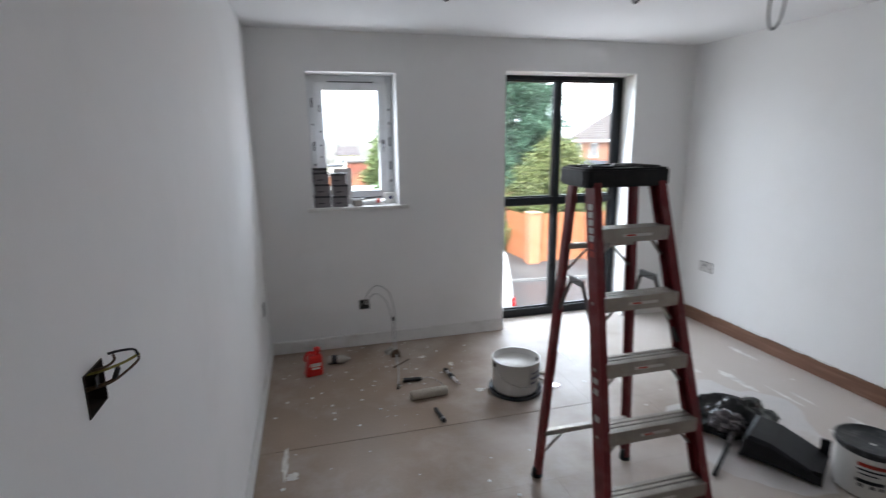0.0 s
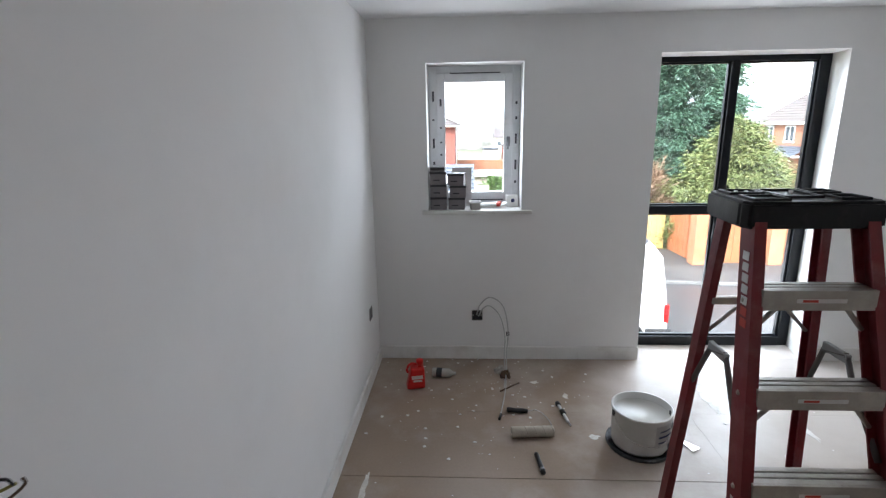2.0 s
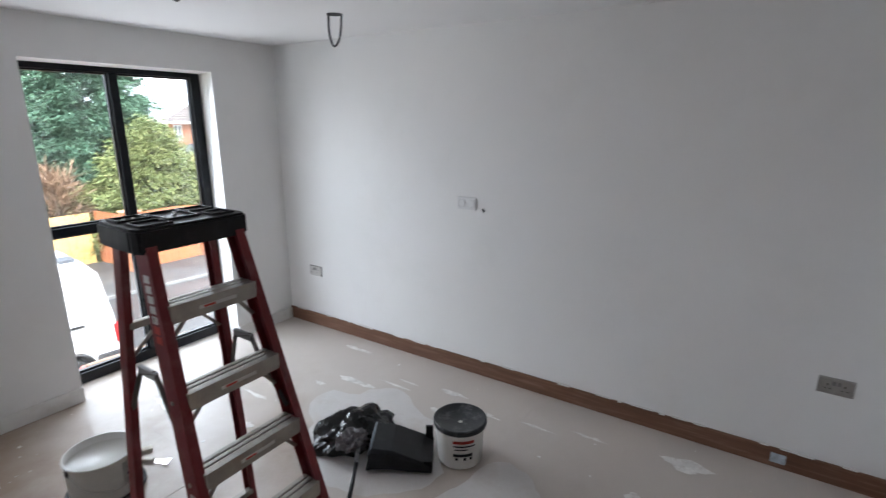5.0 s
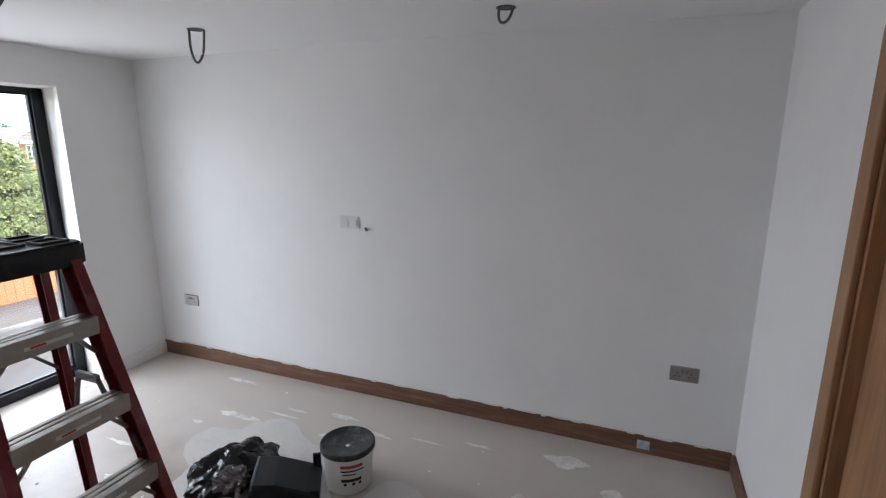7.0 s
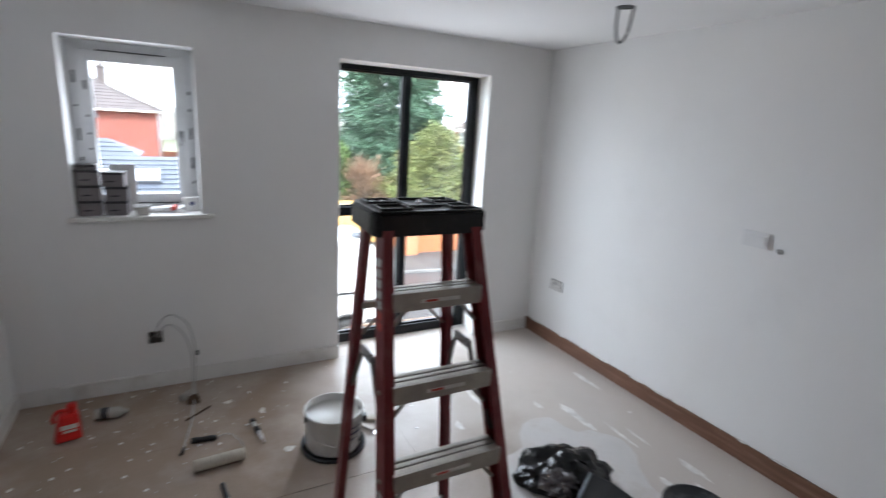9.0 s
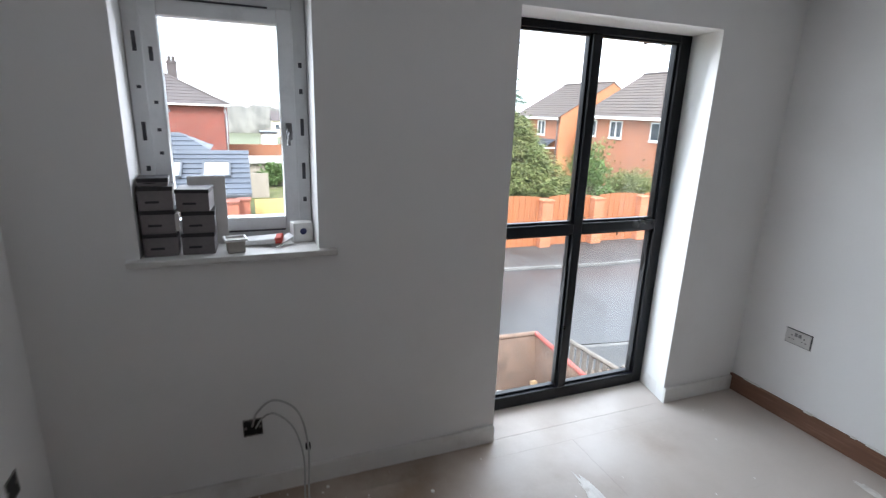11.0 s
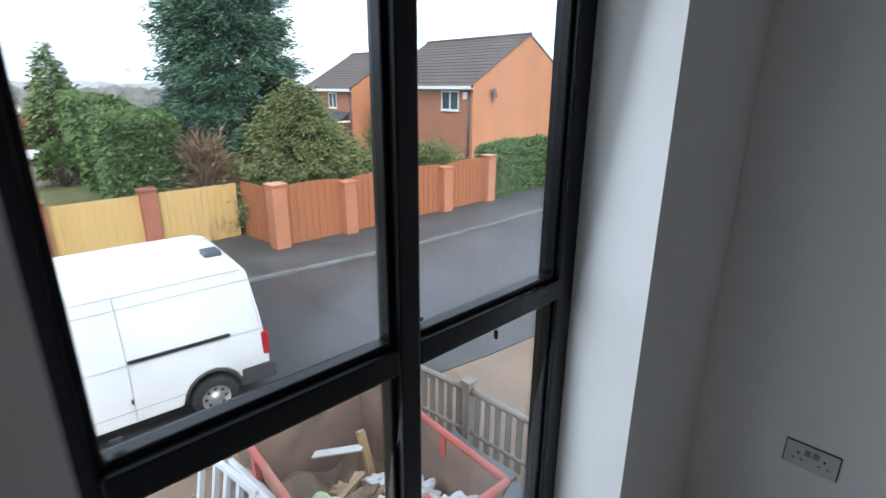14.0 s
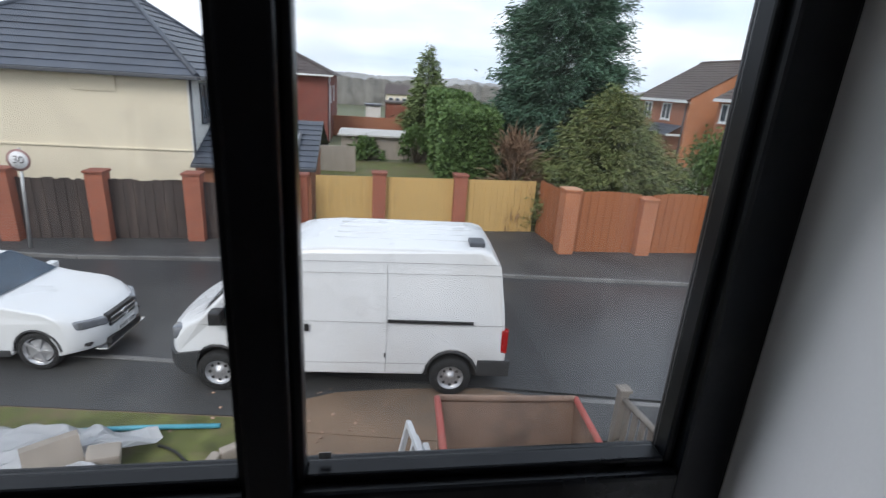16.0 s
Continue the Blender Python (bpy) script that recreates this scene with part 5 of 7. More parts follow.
for x, y, zt in ((-8.9, 44.0, 4.45), (-4.0, 45.0, 4.60)):
    cb = box_bm(x - 0.33, x + 0.33, y - 0.33, y + 0.33, 2.4, zt, bevel=0.02)
    box_bm(x - 0.39, x + 0.39, y - 0.39, y + 0.39, zt, zt + 0.13, cb)
    chm = part("chimney", cb, OLD_TILE, rroof)
    for dx in (-0.15, 0.15):
        part("chimney_pot", lathe_bm([(0.14, zt + 0.13), (0.12, zt + 0.5), (0.15, zt + 0.52), (0.1, zt + 0.52)], 12, cx=x + dx, cy=y), OLD_TILE, rh)
part("gutter", box_bm(-13.9, 0.15, 37.95, 38.1, 1.48, 1.60), WHITE_TRIM, rh)
for y in (41.5, 45.0):
    house_window(rh, -0.30, y, -0.4, 0.9, 1.2, "e")
part("downpipe", tube_bm([(-0.20, 39.2, 1.5), (-0.20, 39.2, -3.2)], 0.05, 6), WHITE_TRIM, rh)
part("alarm_box", box_bm(-0.31, -0.20, 39.6, 39.95, 1.0, 1.35), WHITE_TRIM, rh)


def gable_house(x0, x1, y0, y1, eave, rise, label, wins):
    """A brick house whose gable faces -y and whose eaved side faces -x."""
    h = thing("house", label, "house", "orange brick houses")
    xm = (x0 + x1) / 2
    part("side_wall", box_bm(x0, x1, y0 + 0.12, y1, GZ - 0.06, eave), BRICK_ORANGE, h)
    gb_ = bmesh.new()
    a = [gb_.verts.new(p) for p in ((x0, y0, GZ - 0.06), (x1, y0, GZ - 0.06), (x1, y0, eave), (xm, y0, eave + rise), (x0, y0, eave))]
    b = [gb_.verts.new((v.co.x, y0 + 0.12, v.co.z)) for v in a]
    gb_.faces.new(a)
    gb_.faces.new(b[::-1])
    for i in range(5):
        gb_.faces.new((a[i], b[i], b[(i + 1) % 5], a[(i + 1) % 5]))
    bmesh.ops.recalc_face_normals(gb_, faces=gb_.faces)
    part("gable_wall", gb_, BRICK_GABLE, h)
    bg = bmesh.new()
    c = [bg.verts.new(p) for p in ((x0, y1, eave), (x1, y1, eave), (xm, y1, eave + rise))]
    bg.faces.new(c)
    bmesh.ops.solidify(bg, geom=bg.faces, thickness=0.1)
    part("gable_wall", bg, BRICK_ORANGE, h)
    s = rise / (xm - x0)
    rb_ = tiled_plane(bmesh.new(), (x0 - 0.35, y1 + 0.1, eave - 0.35 * s + 0.06), (x0 - 0.35, y0 - 0.1, eave - 0.35 * s + 0.06), (xm, y1 + 0.1, eave + rise + 0.06), (xm, y0 - 0.1, eave + rise + 0.06), 15)
    tiled_plane(rb_, (x1 + 0.35, y0 - 0.1, eave - 0.35 * s + 0.06), (x1 + 0.35, y1 + 0.1, eave - 0.35 * s + 0.06), (xm, y0 - 0.1, eave + rise + 0.06), (xm, y1 + 0.1, eave + rise + 0.06), 15)
    rf_ = part("roof", rb_, BROWN_TILE, h, "brown concrete roof tiles")
    part("ridge_tiles", tube_bm([(xm, y0 - 0.1, eave + rise + 0.07), (xm, y1 + 0.1, eave + rise + 0.07)], 0.11, 8), BROWN_TILE, rf_)
    part("fascia", box_bm(x0 - 0.40, x0 - 0.34, y0 - 0.1, y1 + 0.1, eave - 0.35 * s - 0.12, eave - 0.35 * s + 0.08), WHITE_TRIM, h)
    part("soffit", box_bm(x0 - 0.34, x0, y0 - 0.1, y1 + 0.1, eave - 0.35 * s - 0.11, eave - 0.35 * s - 0.08), WHITE_TRIM, h)
    part("downpipe", tube_bm([(x0 - 0.06, y0 + 0.3, eave - 0.2), (x0 - 0.06, y0 + 0.3, GZ)], 0.05, 6), GREY_TRIM, h)
    for y, w in wins:
        house_window(h, x0, y, eave - 1.62, w, 1.2, "w")
    return h


near_h = gable_house(25.6, 36.4, 21.5, 31.5, 1.86, 3.1, "orange brick house with its gable to the road", ((23.5, 1.6), (27.65, 1.3), (30.45, 1.3)))
part("alarm_box", box_bm(25.52, 25.6, 22.0, 22.3, 0.95, 1.35), WHITE_TRIM, near_h, "white alarm box")
dish = part("satellite_dish", lathe_bm([(0, 0), (0.2, 0.03), (0.32, 0.1)], 16), GREY_TRIM, near_h)
dish.matrix_local = pose(27.3, 21.3, 1.3, 70, 0, 20)
far_h = gable_house(25.2, 35.0, 34.0, 41.0, 1.62, 2.8, "orange brick house beyond its neighbour", ((36.8, 1.2), (39.5, 1.2)))
part("porch_roof", tiled_plane(bmesh.new(), (24.0, 38.0, -1.0), (24.0, 34.4, -1.0), (25.2, 38.0, -0.3), (25.2, 34.4, -0.3), 5), SLATE, far_h, "small lean-to roof over the entrance")
part("porch_verge", box_bm(24.0, 25.2, 34.3, 34.4, -1.05, -0.9), WHITE_TRIM, far_h)
part("aerial", tube_bm([(31.0, 22.0, 5.0), (31.0, 22.0, 6.1), (30.2, 22.0, 6.1)], 0.02, 5), GREY_TRIM, near_h)

# low buildings and walls in the gardens behind
WEATHERED = mat("weathered_boards", (0.33, 0.29, 0.25), 0.9, vary=0.25, scale=1.5, bump=0.3, stretch=(6, 6, 1))
SIDING = mat("pale_roof_edge", (0.48, 0.47, 0.45), 0.8, vary=0.15, scale=1.0)
gar = thing("garage_row", "long low pale garage with a flat roof", "garage")
part("wall", box_bm(1.0, 7.1, 32.0, 35.5, GZ - 0.2, -1.87), WEATHERED, gar)
part("roof", box_bm(0.8, 7.3, 31.7, 35.8, -1.87, -1.77), SIDING, gar)
brk = thing("outbuilding", "red brick outbuilding in a garden", "shed")
part("wall", box_bm(4.2, 7.2, 46, 49, GZ - 0.2, -0.45), BRICK_RED, brk)
part("roof", box_bm(4.1, 7.3, 45.9, 49.1, -0.45, -0.3), BROWN_TILE, brk)
shed = thing("shed", "pale wooden shed by a brick outbuilding", "shed")
part("wall", box_bm(2.4, 3.7, 46, 48, GZ - 0.2, -0.75), RENDER_WHITE, shed)
part("roof", box_bm(2.3, 3.8, 45.9, 48.1, -0.75, -0.6), GREY_TRIM, shed)
gf = thing("garden_fence", "pale orange boarded garden fence", "fence")
part("panel", box_bm(-1, 12, 44.4, 44.5, GZ - 0.2, -1.6), BRICK_ORANGE, gf)
gs_ = thing("garden_fence", "grey boarded garden fence", "fence")
part("panel", box_bm(0.0, 2.0, 27.0, 27.1, GZ - 0.2, -1.9), WEATHERED, gs_)

# ---- fences along the far pavement ----
def wood(name, base, dirt, amt):
    return mat(name, base, 0.8, vary=0.18, scale=1.2, bump=0.2, fine=30, stretch=(9, 9, 1), dirt=dirt, dirt_amount=amt, dirt_scale=0.7)


DARK_WOOD = wood("dark_stained_boards", (0.055, 0.042, 0.038), (0.16, 0.12, 0.10), 0.5)
YELLOW_WOOD = wood("new_yellow_boards", (0.52, 0.34, 0.13), (0.46, 0.30, 0.11), 0.5)
ORANGE_WOOD = wood("orange_stained_boards", (0.31, 0.108, 0.042), (0.25, 0.09, 0.038), 0.5)
PILLAR_BRICK = brick_mat("pillar_brick", (0.44, 0.165, 0.075), (0.36, 0.125, 0.06), (0.46, 0.25, 0.155))
PILLAR_RED = brick_mat("red_pillar_brick", (0.34, 0.10, 0.055), (0.27, 0.08, 0.047), (0.33, 0.19, 0.14))
COPING = mat("brick_coping", (0.22, 0.075, 0.05), 0.85, vary=0.2, scale=6, bump=0.3)


GRAVEL = mat("mildewed_gravel_board", (0.24, 0.21, 0.17), 0.9, vary=0.4, scale=3, bump=0.3, dirt=(0.07, 0.055, 0.045), dirt_amount=0.9, dirt_scale=2.2)


def fence_panel(parent, x0, y0, x1, y1, z0, z1, material, ragged=0.0, seed=0, board=0.125, curve=0.0):
    """Upright boards with small gaps and their back rails between two posts."""
    rnd = random.Random(seed)
    bm = bmesh.new()
    d = math.hypot(x1 - x0, y1 - y0)
    n = max(1, int(d / board))
    w = d / n
    for i in range(n):
        top = z1 - ragged * rnd.random() - curve * math.sin(math.pi * (i + 0.5) / n)
        off = 0.012 if i % 2 else 0.0
        box_bm(i * w + 0.002, (i + 1) * w - 0.002, off, off + 0.02, z0, top, bm)
    box_bm(0, d, 0.034, 0.07, z0 + 0.4, z0 + 0.48, bm)
    box_bm(0, d, 0.034, 0.07, z1 - 0.45, z1 - 0.37, bm)
    ob = part("panel", bm, material, parent)
    ob.matrix_local = Matrix.Translation((x0, y0, 0)) @ Matrix.Rotation(math.atan2(y1 - y0, x1 - x0), 4, "Z")
    if ragged > 0.06:
        gbd = part("gravel_board", box_bm(0, d, -0.03, -0.005, z0, z0 + 0.2 + 0.05 * rnd.random()), GRAVEL, parent)
        gbd.matrix_local = ob.matrix_local.copy()
    return ob


def pillar(parent, x, y, z1, w=0.44, m=None):
    p = part("pillar", box_bm(x - w / 2, x + w / 2, y - w / 2, y + w / 2, GZ - 0.06, z1 - 0.07), m or PILLAR_RED, parent)
    part("coping", box_bm(x - w / 2 - 0.04, x + w / 2 + 0.04, y - w / 2 - 0.04, y + w / 2 + 0.04, z1 - 0.07, z1, bevel=0.02), m or COPING, p)


f1 = thing("fence", "dark weathered board fence between red brick pillars", "fence", "fences across the road")
px = [(-13.9, 13.9), (-11.5, 14.0), (-9.05, 14.1), (-6.75, 14.2), (-4.55, 14.33), (-2.15, 14.45), (0.30, 14.6)]
for i, (x, y) in enumerate(px):
    pillar(f1, x, y, -1.18, 0.52 if i == 6 else 0.44)
for i, ((x0, y0), (x1, y1)) in enumerate(zip(px, px[1:])):
    fence_panel(f1, x0 + 0.19, y0 + 0.06, x1 - 0.19, y1 + 0.06, GZ + 0.05, -1.42, DARK_WOOD, 0.07, i)
pillar(f1, 0.72, 15.0, -1.20, 0.34)
fence_panel(f1, 0.30, 14.8, 0.72, 15.0, GZ + 0.05, -1.42, DARK_WOOD, 0.05, 9)
f2 = thing("fence", "new yellow board fence between brick pillars", "fence", "fences across the road")
py = [(0.95, 15.6), (3.02, 15.7), (5.66, 15.8), (8.40, 15.9)]
for x, y in py[1:3]:
    pillar(f2, x, y, -1.18, 0.42)
for i, ((x0, y0), (x1, y1)) in enumerate(zip(py, py[1:])):
    fence_panel(f2, x0 + 0.1, y0 + 0.04, x1 - 0.1, y1 + 0.04, GZ + 0.03, -1.36, YELLOW_WOOD, 0.0, 20 + i, 0.10)
f3 = thing("fence", "orange stained board fence between orange brick pillars", "fence", "fences across the road")
po = [(8.65, 13.78), (11.15, 13.75), (13.5, 13.8), (15.8, 13.85), (18.6, 14.0)]
for x, y in po:
    pillar(f3, x, y, -1.12 if x < 9 or x > 18 else -1.33, 0.46, PILLAR_BRICK)
for i, ((x0, y0), (x1, y1)) in enumerate(zip(po, po[1:])):
    fence_panel(f3, x0 + 0.2, y0 + 0.06, x1 - 0.2, y1 + 0.06, GZ + 0.05, -1.26, ORANGE_WOOD, 0.0, 40 + i, 0.12, -0.06)
fence_panel(f3, 8.44, 15.9, 8.62, 14.0, GZ + 0.05, -1.3, ORANGE_WOOD, 0.0, 60, 0.12)

# speed sign
FADED = mat("faded_sign_border", (0.30, 0.17, 0.16), 0.6, vary=0.2)
sg = thing("road_sign", "round thirty speed limit sign on a grey post", "road sign", m=pose(-5.75, 13.45, 0, 0, 4, 0))
part("post", tube_bm([(0, 0, GZ), (0, 0, -0.55)], 0.038, 10), mat("grey_post", (0.45, 0.45, 0.45), 0.4, 0.5, bump=0), sg)
SIGN_GREY = mat("sign_back_grey", (0.50, 0.50, 0.50), 0.5, vary=0.1)
dsk = part("disc", lathe_bm([(0, 0), (0.27, 0), (0.27, 0.012), (0, 0.012)], 32), FADED, sg, "round plate with a faded red border")
dsk.matrix_local = pose(0, -0.05, -0.84, 90)
d2 = part("face", lathe_bm([(0, 0), (0.215, 0), (0.215, 0.004), (0, 0.004)], 32), WHITE_TRIM, sg)
d2.matrix_local = pose(0, -0.063, -0.84, 90)
tx = bpy.data.curves.new("speed_number", "FONT")
tx.body, tx.size, tx.align_x, tx.align_y, tx.extrude = "30", 0.26, "CENTER", "CENTER", 0.002
to = new("speed_number", tx)
to.data.materials.append(LABEL_BLACK)
to.parent = sg
to.matrix_local = pose(0, -0.071, -0.84, 90)


# ---- trees and shrubs ----
def leaf_mat(name, a, b):
    m = bpy.data.materials.new(name)
    m.use_nodes = True
    n, l = m.node_tree.nodes, m.node_tree.links
    bs = n["Principled BSDF"]
    geo = n.new("ShaderNodeNewGeometry")
    rp = n.new("ShaderNodeValToRGB")
    rp.color_ramp.elements[0].color, rp.color_ramp.elements[1].color = (*a, 1), (*b, 1)
    l.new(geo.outputs["Random Per Island"], rp.inputs["Fac"])
    l.new(rp.outputs[0], bs.inputs["Base Color"])
    bs.inputs["Roughness"].default_value = 0.7
    bs.inputs["Specular IOR Level"].default_value = 0.25
    return m


CONIFER = leaf_mat("conifer_sprays", (0.040, 0.095, 0.062), (0.105, 0.185, 0.120))
SHRUB = leaf_mat("olive_shrub_leaves", (0.075, 0.115, 0.038), (0.21, 0.22, 0.085))
HEDGE = leaf_mat("hedge_leaves", (0.05, 0.095, 0.03), (0.12, 0.19, 0.06))
FIRGREEN = leaf_mat("light_conifer_sprays", (0.09, 0.13, 0.05), (0.17, 0.22, 0.085))
TWIG = leaf_mat("dry_twigs", (0.12, 0.07, 0.045), (0.26, 0.17, 0.11))
BARK = mat("bark", (0.07, 0.05, 0.035), 0.9, vary=0.3, scale=4, bump=0.6)


def sprays(points, size, rnd, droop=0.3, width=0.45, up=0.0):
    """Small pointed leaf sprays, each two bent faces, at points with outward directions."""
    vs, fs = [], []
    for p, d in points:
        d = (Vector(d) + Vector((rnd.uniform(-.7, .7), rnd.uniform(-.7, .7), rnd.uniform(-.5, .5) - droop + up))).normalized()
        s = size * rnd.uniform(0.55, 1.35)
        side = d.cross(Vector((rnd.uniform(-1, 1), rnd.uniform(-1, 1), rnd.uniform(0.2, 1)))).normalized() * s * width
        p = Vector(p)
        n0 = len(vs)
        bend = Vector((0, 0, -0.18 * s))
        vs += [p - side * 0.3, p + side * 0.25, p + d * s * 0.5 - side, p + d * s * 0.55 + side, p + d * s + bend]
        fs += [(n0, n0 + 1, n0 + 3, n0 + 2), (n0 + 2, n0 + 3, n0 + 4)]
    return vs, fs


def spray_part(name, vs, fs, material, parent):
    me = bpy.data.meshes.new(name)
    me.from_pydata([tuple(v) for v in vs], [], fs)
    me.materials.append(material)
    ob = new(name, me)
    ob.parent = parent
    return ob


def conifer(x, y, z0, top, r, material, seed, label, tiers=34, size=0.42, name="tree", dense=1.0, tip=0.06, round_=0.6, wide=0.16, sag=0.0, squash=1.0):
    rnd = random.Random(seed)
    t = thing(name, label, "tree", m=pose(x, y, z0))
    H = top - z0
    part("trunk", tube_bm([(0, 0, 0), (0.05, 0.03, H * 0.5), (0, 0, H * 0.97)], 0.05 * r + 0.05, 8, taper=0.15), BARK, t)
    limbs = bmesh.new()
    pts = []
    for k in range(tiers):
        f = k / (tiers - 1)
        z = H * (0.04 + 0.95 * f)
        R = r * ((1 - f) ** round_ + tip) * rnd.uniform(0.82, 1.1)
        if f < 0.12:
            R *= 0.75
        n = max(5, int(11 * (1 - f) + 5))
        a0 = rnd.uniform(0, 6)
        for j in range(n):
            a = a0 + 2 * math.pi * j / n + rnd.uniform(-.25, .25)
            L = R * rnd.uniform(0.62, 1.18)
            end = Vector((math.cos(a) * L, math.sin(a) * L * squash, z + rnd.uniform(-0.3, 0.35) + (0.10 - sag) * L))
            if L > 0.5:
                tube_bm([(0, 0, z - 0.1 * L), (end.x * 0.5, end.y * 0.5, z), end * 0.98 + Vector((0, 0, 0.02 * z))][:2] + [tuple(end)], 0.02, 4, limbs, 0.3)
            m = int((16 + 34 * L) * dense)
            for _ in range(m):
                u = rnd.uniform(0.25, 1.02) ** 0.6
                q = Vector((end.x * u, end.y * u, z + (end.z - z) * u)) + Vector((rnd.gauss(0, .16), rnd.gauss(0, .16), rnd.gauss(0, .14)))
                pts.append((q, (math.cos(a), math.sin(a), 0.05)))
    part("limbs", limbs, BARK, t)
    spray_part("crown", *sprays(pts, size, rnd, 0.02, wide), material, t)
    return t


def bush(x, y, z0, rx_, ry_, h, material, seed, label, count, size, name="shrub", cat="shrub", width=0.35):
    """A many-stemmed shrub: clumps of small leaves over forked stems, with gaps."""
    rnd = random.Random(seed)
    t = thing(name, label, cat, m=pose(x, y, z0))
    stems = bmesh.new()
    clumps = []
    for k in range(max(14, count // 130)):
        a, e = rnd.uniform(0, 2 * math.pi), rnd.uniform(0.05, 1.0)
        rr = rnd.uniform(0.5, 1.0)
        c = Vector((math.cos(a) * rx_ * rr * math.cos(e * 1.3), math.sin(a) * ry_ * rr * math.cos(e * 1.3), h * (0.12 + 0.82 * math.sin(e * 1.45)) * rnd.uniform(0.75, 1.06)))
        clumps.append(c)
        tube_bm([(c.x * 0.1, c.y * 0.1, 0), (c.x * 0.5, c.y * 0.5, c.z * 0.55), tuple(c)], 0.035, 5, stems, 0.3)
    part("stems", stems, BARK, t)
    pts = []
    for _ in range(count):
        c = rnd.choice(clumps)
        rad = 0.30 * (rx_ + ry_ + h) / 3
        q = c + Vector((rnd.gauss(0, rad * 0.55), rnd.gauss(0, rad * 0.55), rnd.gauss(0, rad * 0.45)))
        q.z = max(0.05, q.z)
        pts.append((q, (q - Vector((0, 0, h * 0.4))).normalized()))
    spray_part("leaves", *sprays(pts, size, rnd, 0.1, width), material, t)
    return t


conifer(9.95, 19.4, GZ, 10.8, 2.8, CONIFER, 1, "tall dark green conifer with feathery branches", 58, 0.21, dense=4.0, wide=0.11, round_=0.55, squash=0.8)
conifer(11.05, 16.5, GZ, 1.55, 3.0, SHRUB, 2, "large olive-green spreading evergreen leaning over the fence", 26, 0.135, name="shrub", dense=4.5, wide=0.17, round_=0.6, tip=0.12, sag=0.16, squash=0.55)
bush(7.9, 16.9, GZ, 0.9, 0.6, 3.0, TWIG, 3, "dry brown leafless shrub behind the fence", 1600, 0.55, width=0.035)
bush(14.3, 15.6, GZ, 0.75, 0.7, 3.6, HEDGE, 4, "dark green pointed shrub behind the fence", 5000, 0.12)
bush(16.8, 15.6, GZ, 2.2, 0.8, 2.4, SHRUB, 5, "yellow-green garden shrub behind the fence", 12000, 0.11, width=0.25)
conifer(7.45, 43.0, GZ - 0.5, 4.0, 2.3, FIRGREEN, 6, "cone-shaped light green conifer in a garden", 30, 0.38, dense=0.5, round_=0.85)
bush(2.6, 31.2, GZ, 0.9, 0.6, 1.4, HEDGE, 7, "rounded garden shrub against a garage", 900, 0.2)
bush(5.6, 30.8, GZ, 1.3, 0.7, 2.0, HEDGE, 8, "rounded dark garden shrub against a garage", 1500, 0.2)


def hedge(x0, y0, x1, y1, w, z1, seed, count, size, label):
    rnd = random.Random(seed)
    t = thing("hedge", label, "hedge", "hedges")
    d = Vector((x1 - x0, y1 - y0, 0))
    L = d.length
    d.normalize()
    s = Vector((-d.y, d.x, 0))
    core = part("stems", prism_bm([tuple((Vector((x0, y0, 0)) + s * a * 0.7 + d * b)[:2]) for a, b in ((-w / 2, 0.2), (-w / 2, L - 0.2), (w / 2, L - 0.2), (w / 2, 0.2))], GZ - 0.06, z1 - 0.3), HEDGE, t)
    pts = []
    for _ in range(count):
        u, v, h = rnd.uniform(0, L), rnd.uniform(-0.5, 0.5) * w, rnd.random()
        f = rnd.choice(("top", "a", "b", "end"))
        zt = z1 + 0.25 * noise.noise(Vector((u * 0.7, seed, 0)))
        if f == "top":
            p, n = (u, v, zt + rnd.gauss(0, .08)), Vector((0, 0, 1))
        elif f == "end":
            u = rnd.choice((0, L))
            p, n = (u + rnd.gauss(0, .06), v, GZ + (zt - GZ) * h), d * (1 if u else -1)
        else:
            sg_ = 1 if f == "a" else -1
            bulge = 0.14 * noise.noise(Vector((u * 0.8, h * 3, seed + sg_)))
            p, n = (u, sg_ * (w / 2 + bulge) + rnd.gauss(0, .05), GZ + (zt - GZ) * h), s * sg_
        q = Vector((x0, y0, 0)) + d * p[0] + s * p[1] + Vector((0, 0, p[2]))
        pts.append((q, n))
    spray_part("leaves", *sprays(pts, size, rnd, 0.0, 0.5), HEDGE, t)
    return t


hedge(6.2, 17.4, 7.6, 27.5, 1.9, 0.55, 1, 38000, 0.12, "tall clipped green hedge between two gardens")
hedge(19.2, 14.6, 25.0, 15.4, 1.2, -0.95, 2, 14000, 0.11, "clipped green hedge beside the footway")
hedge(7.3, 28.0, 8.3, 40.0, 2.0, 0.9, 3, 11000, 0.2, "tall rough green hedge at the end of a garden")

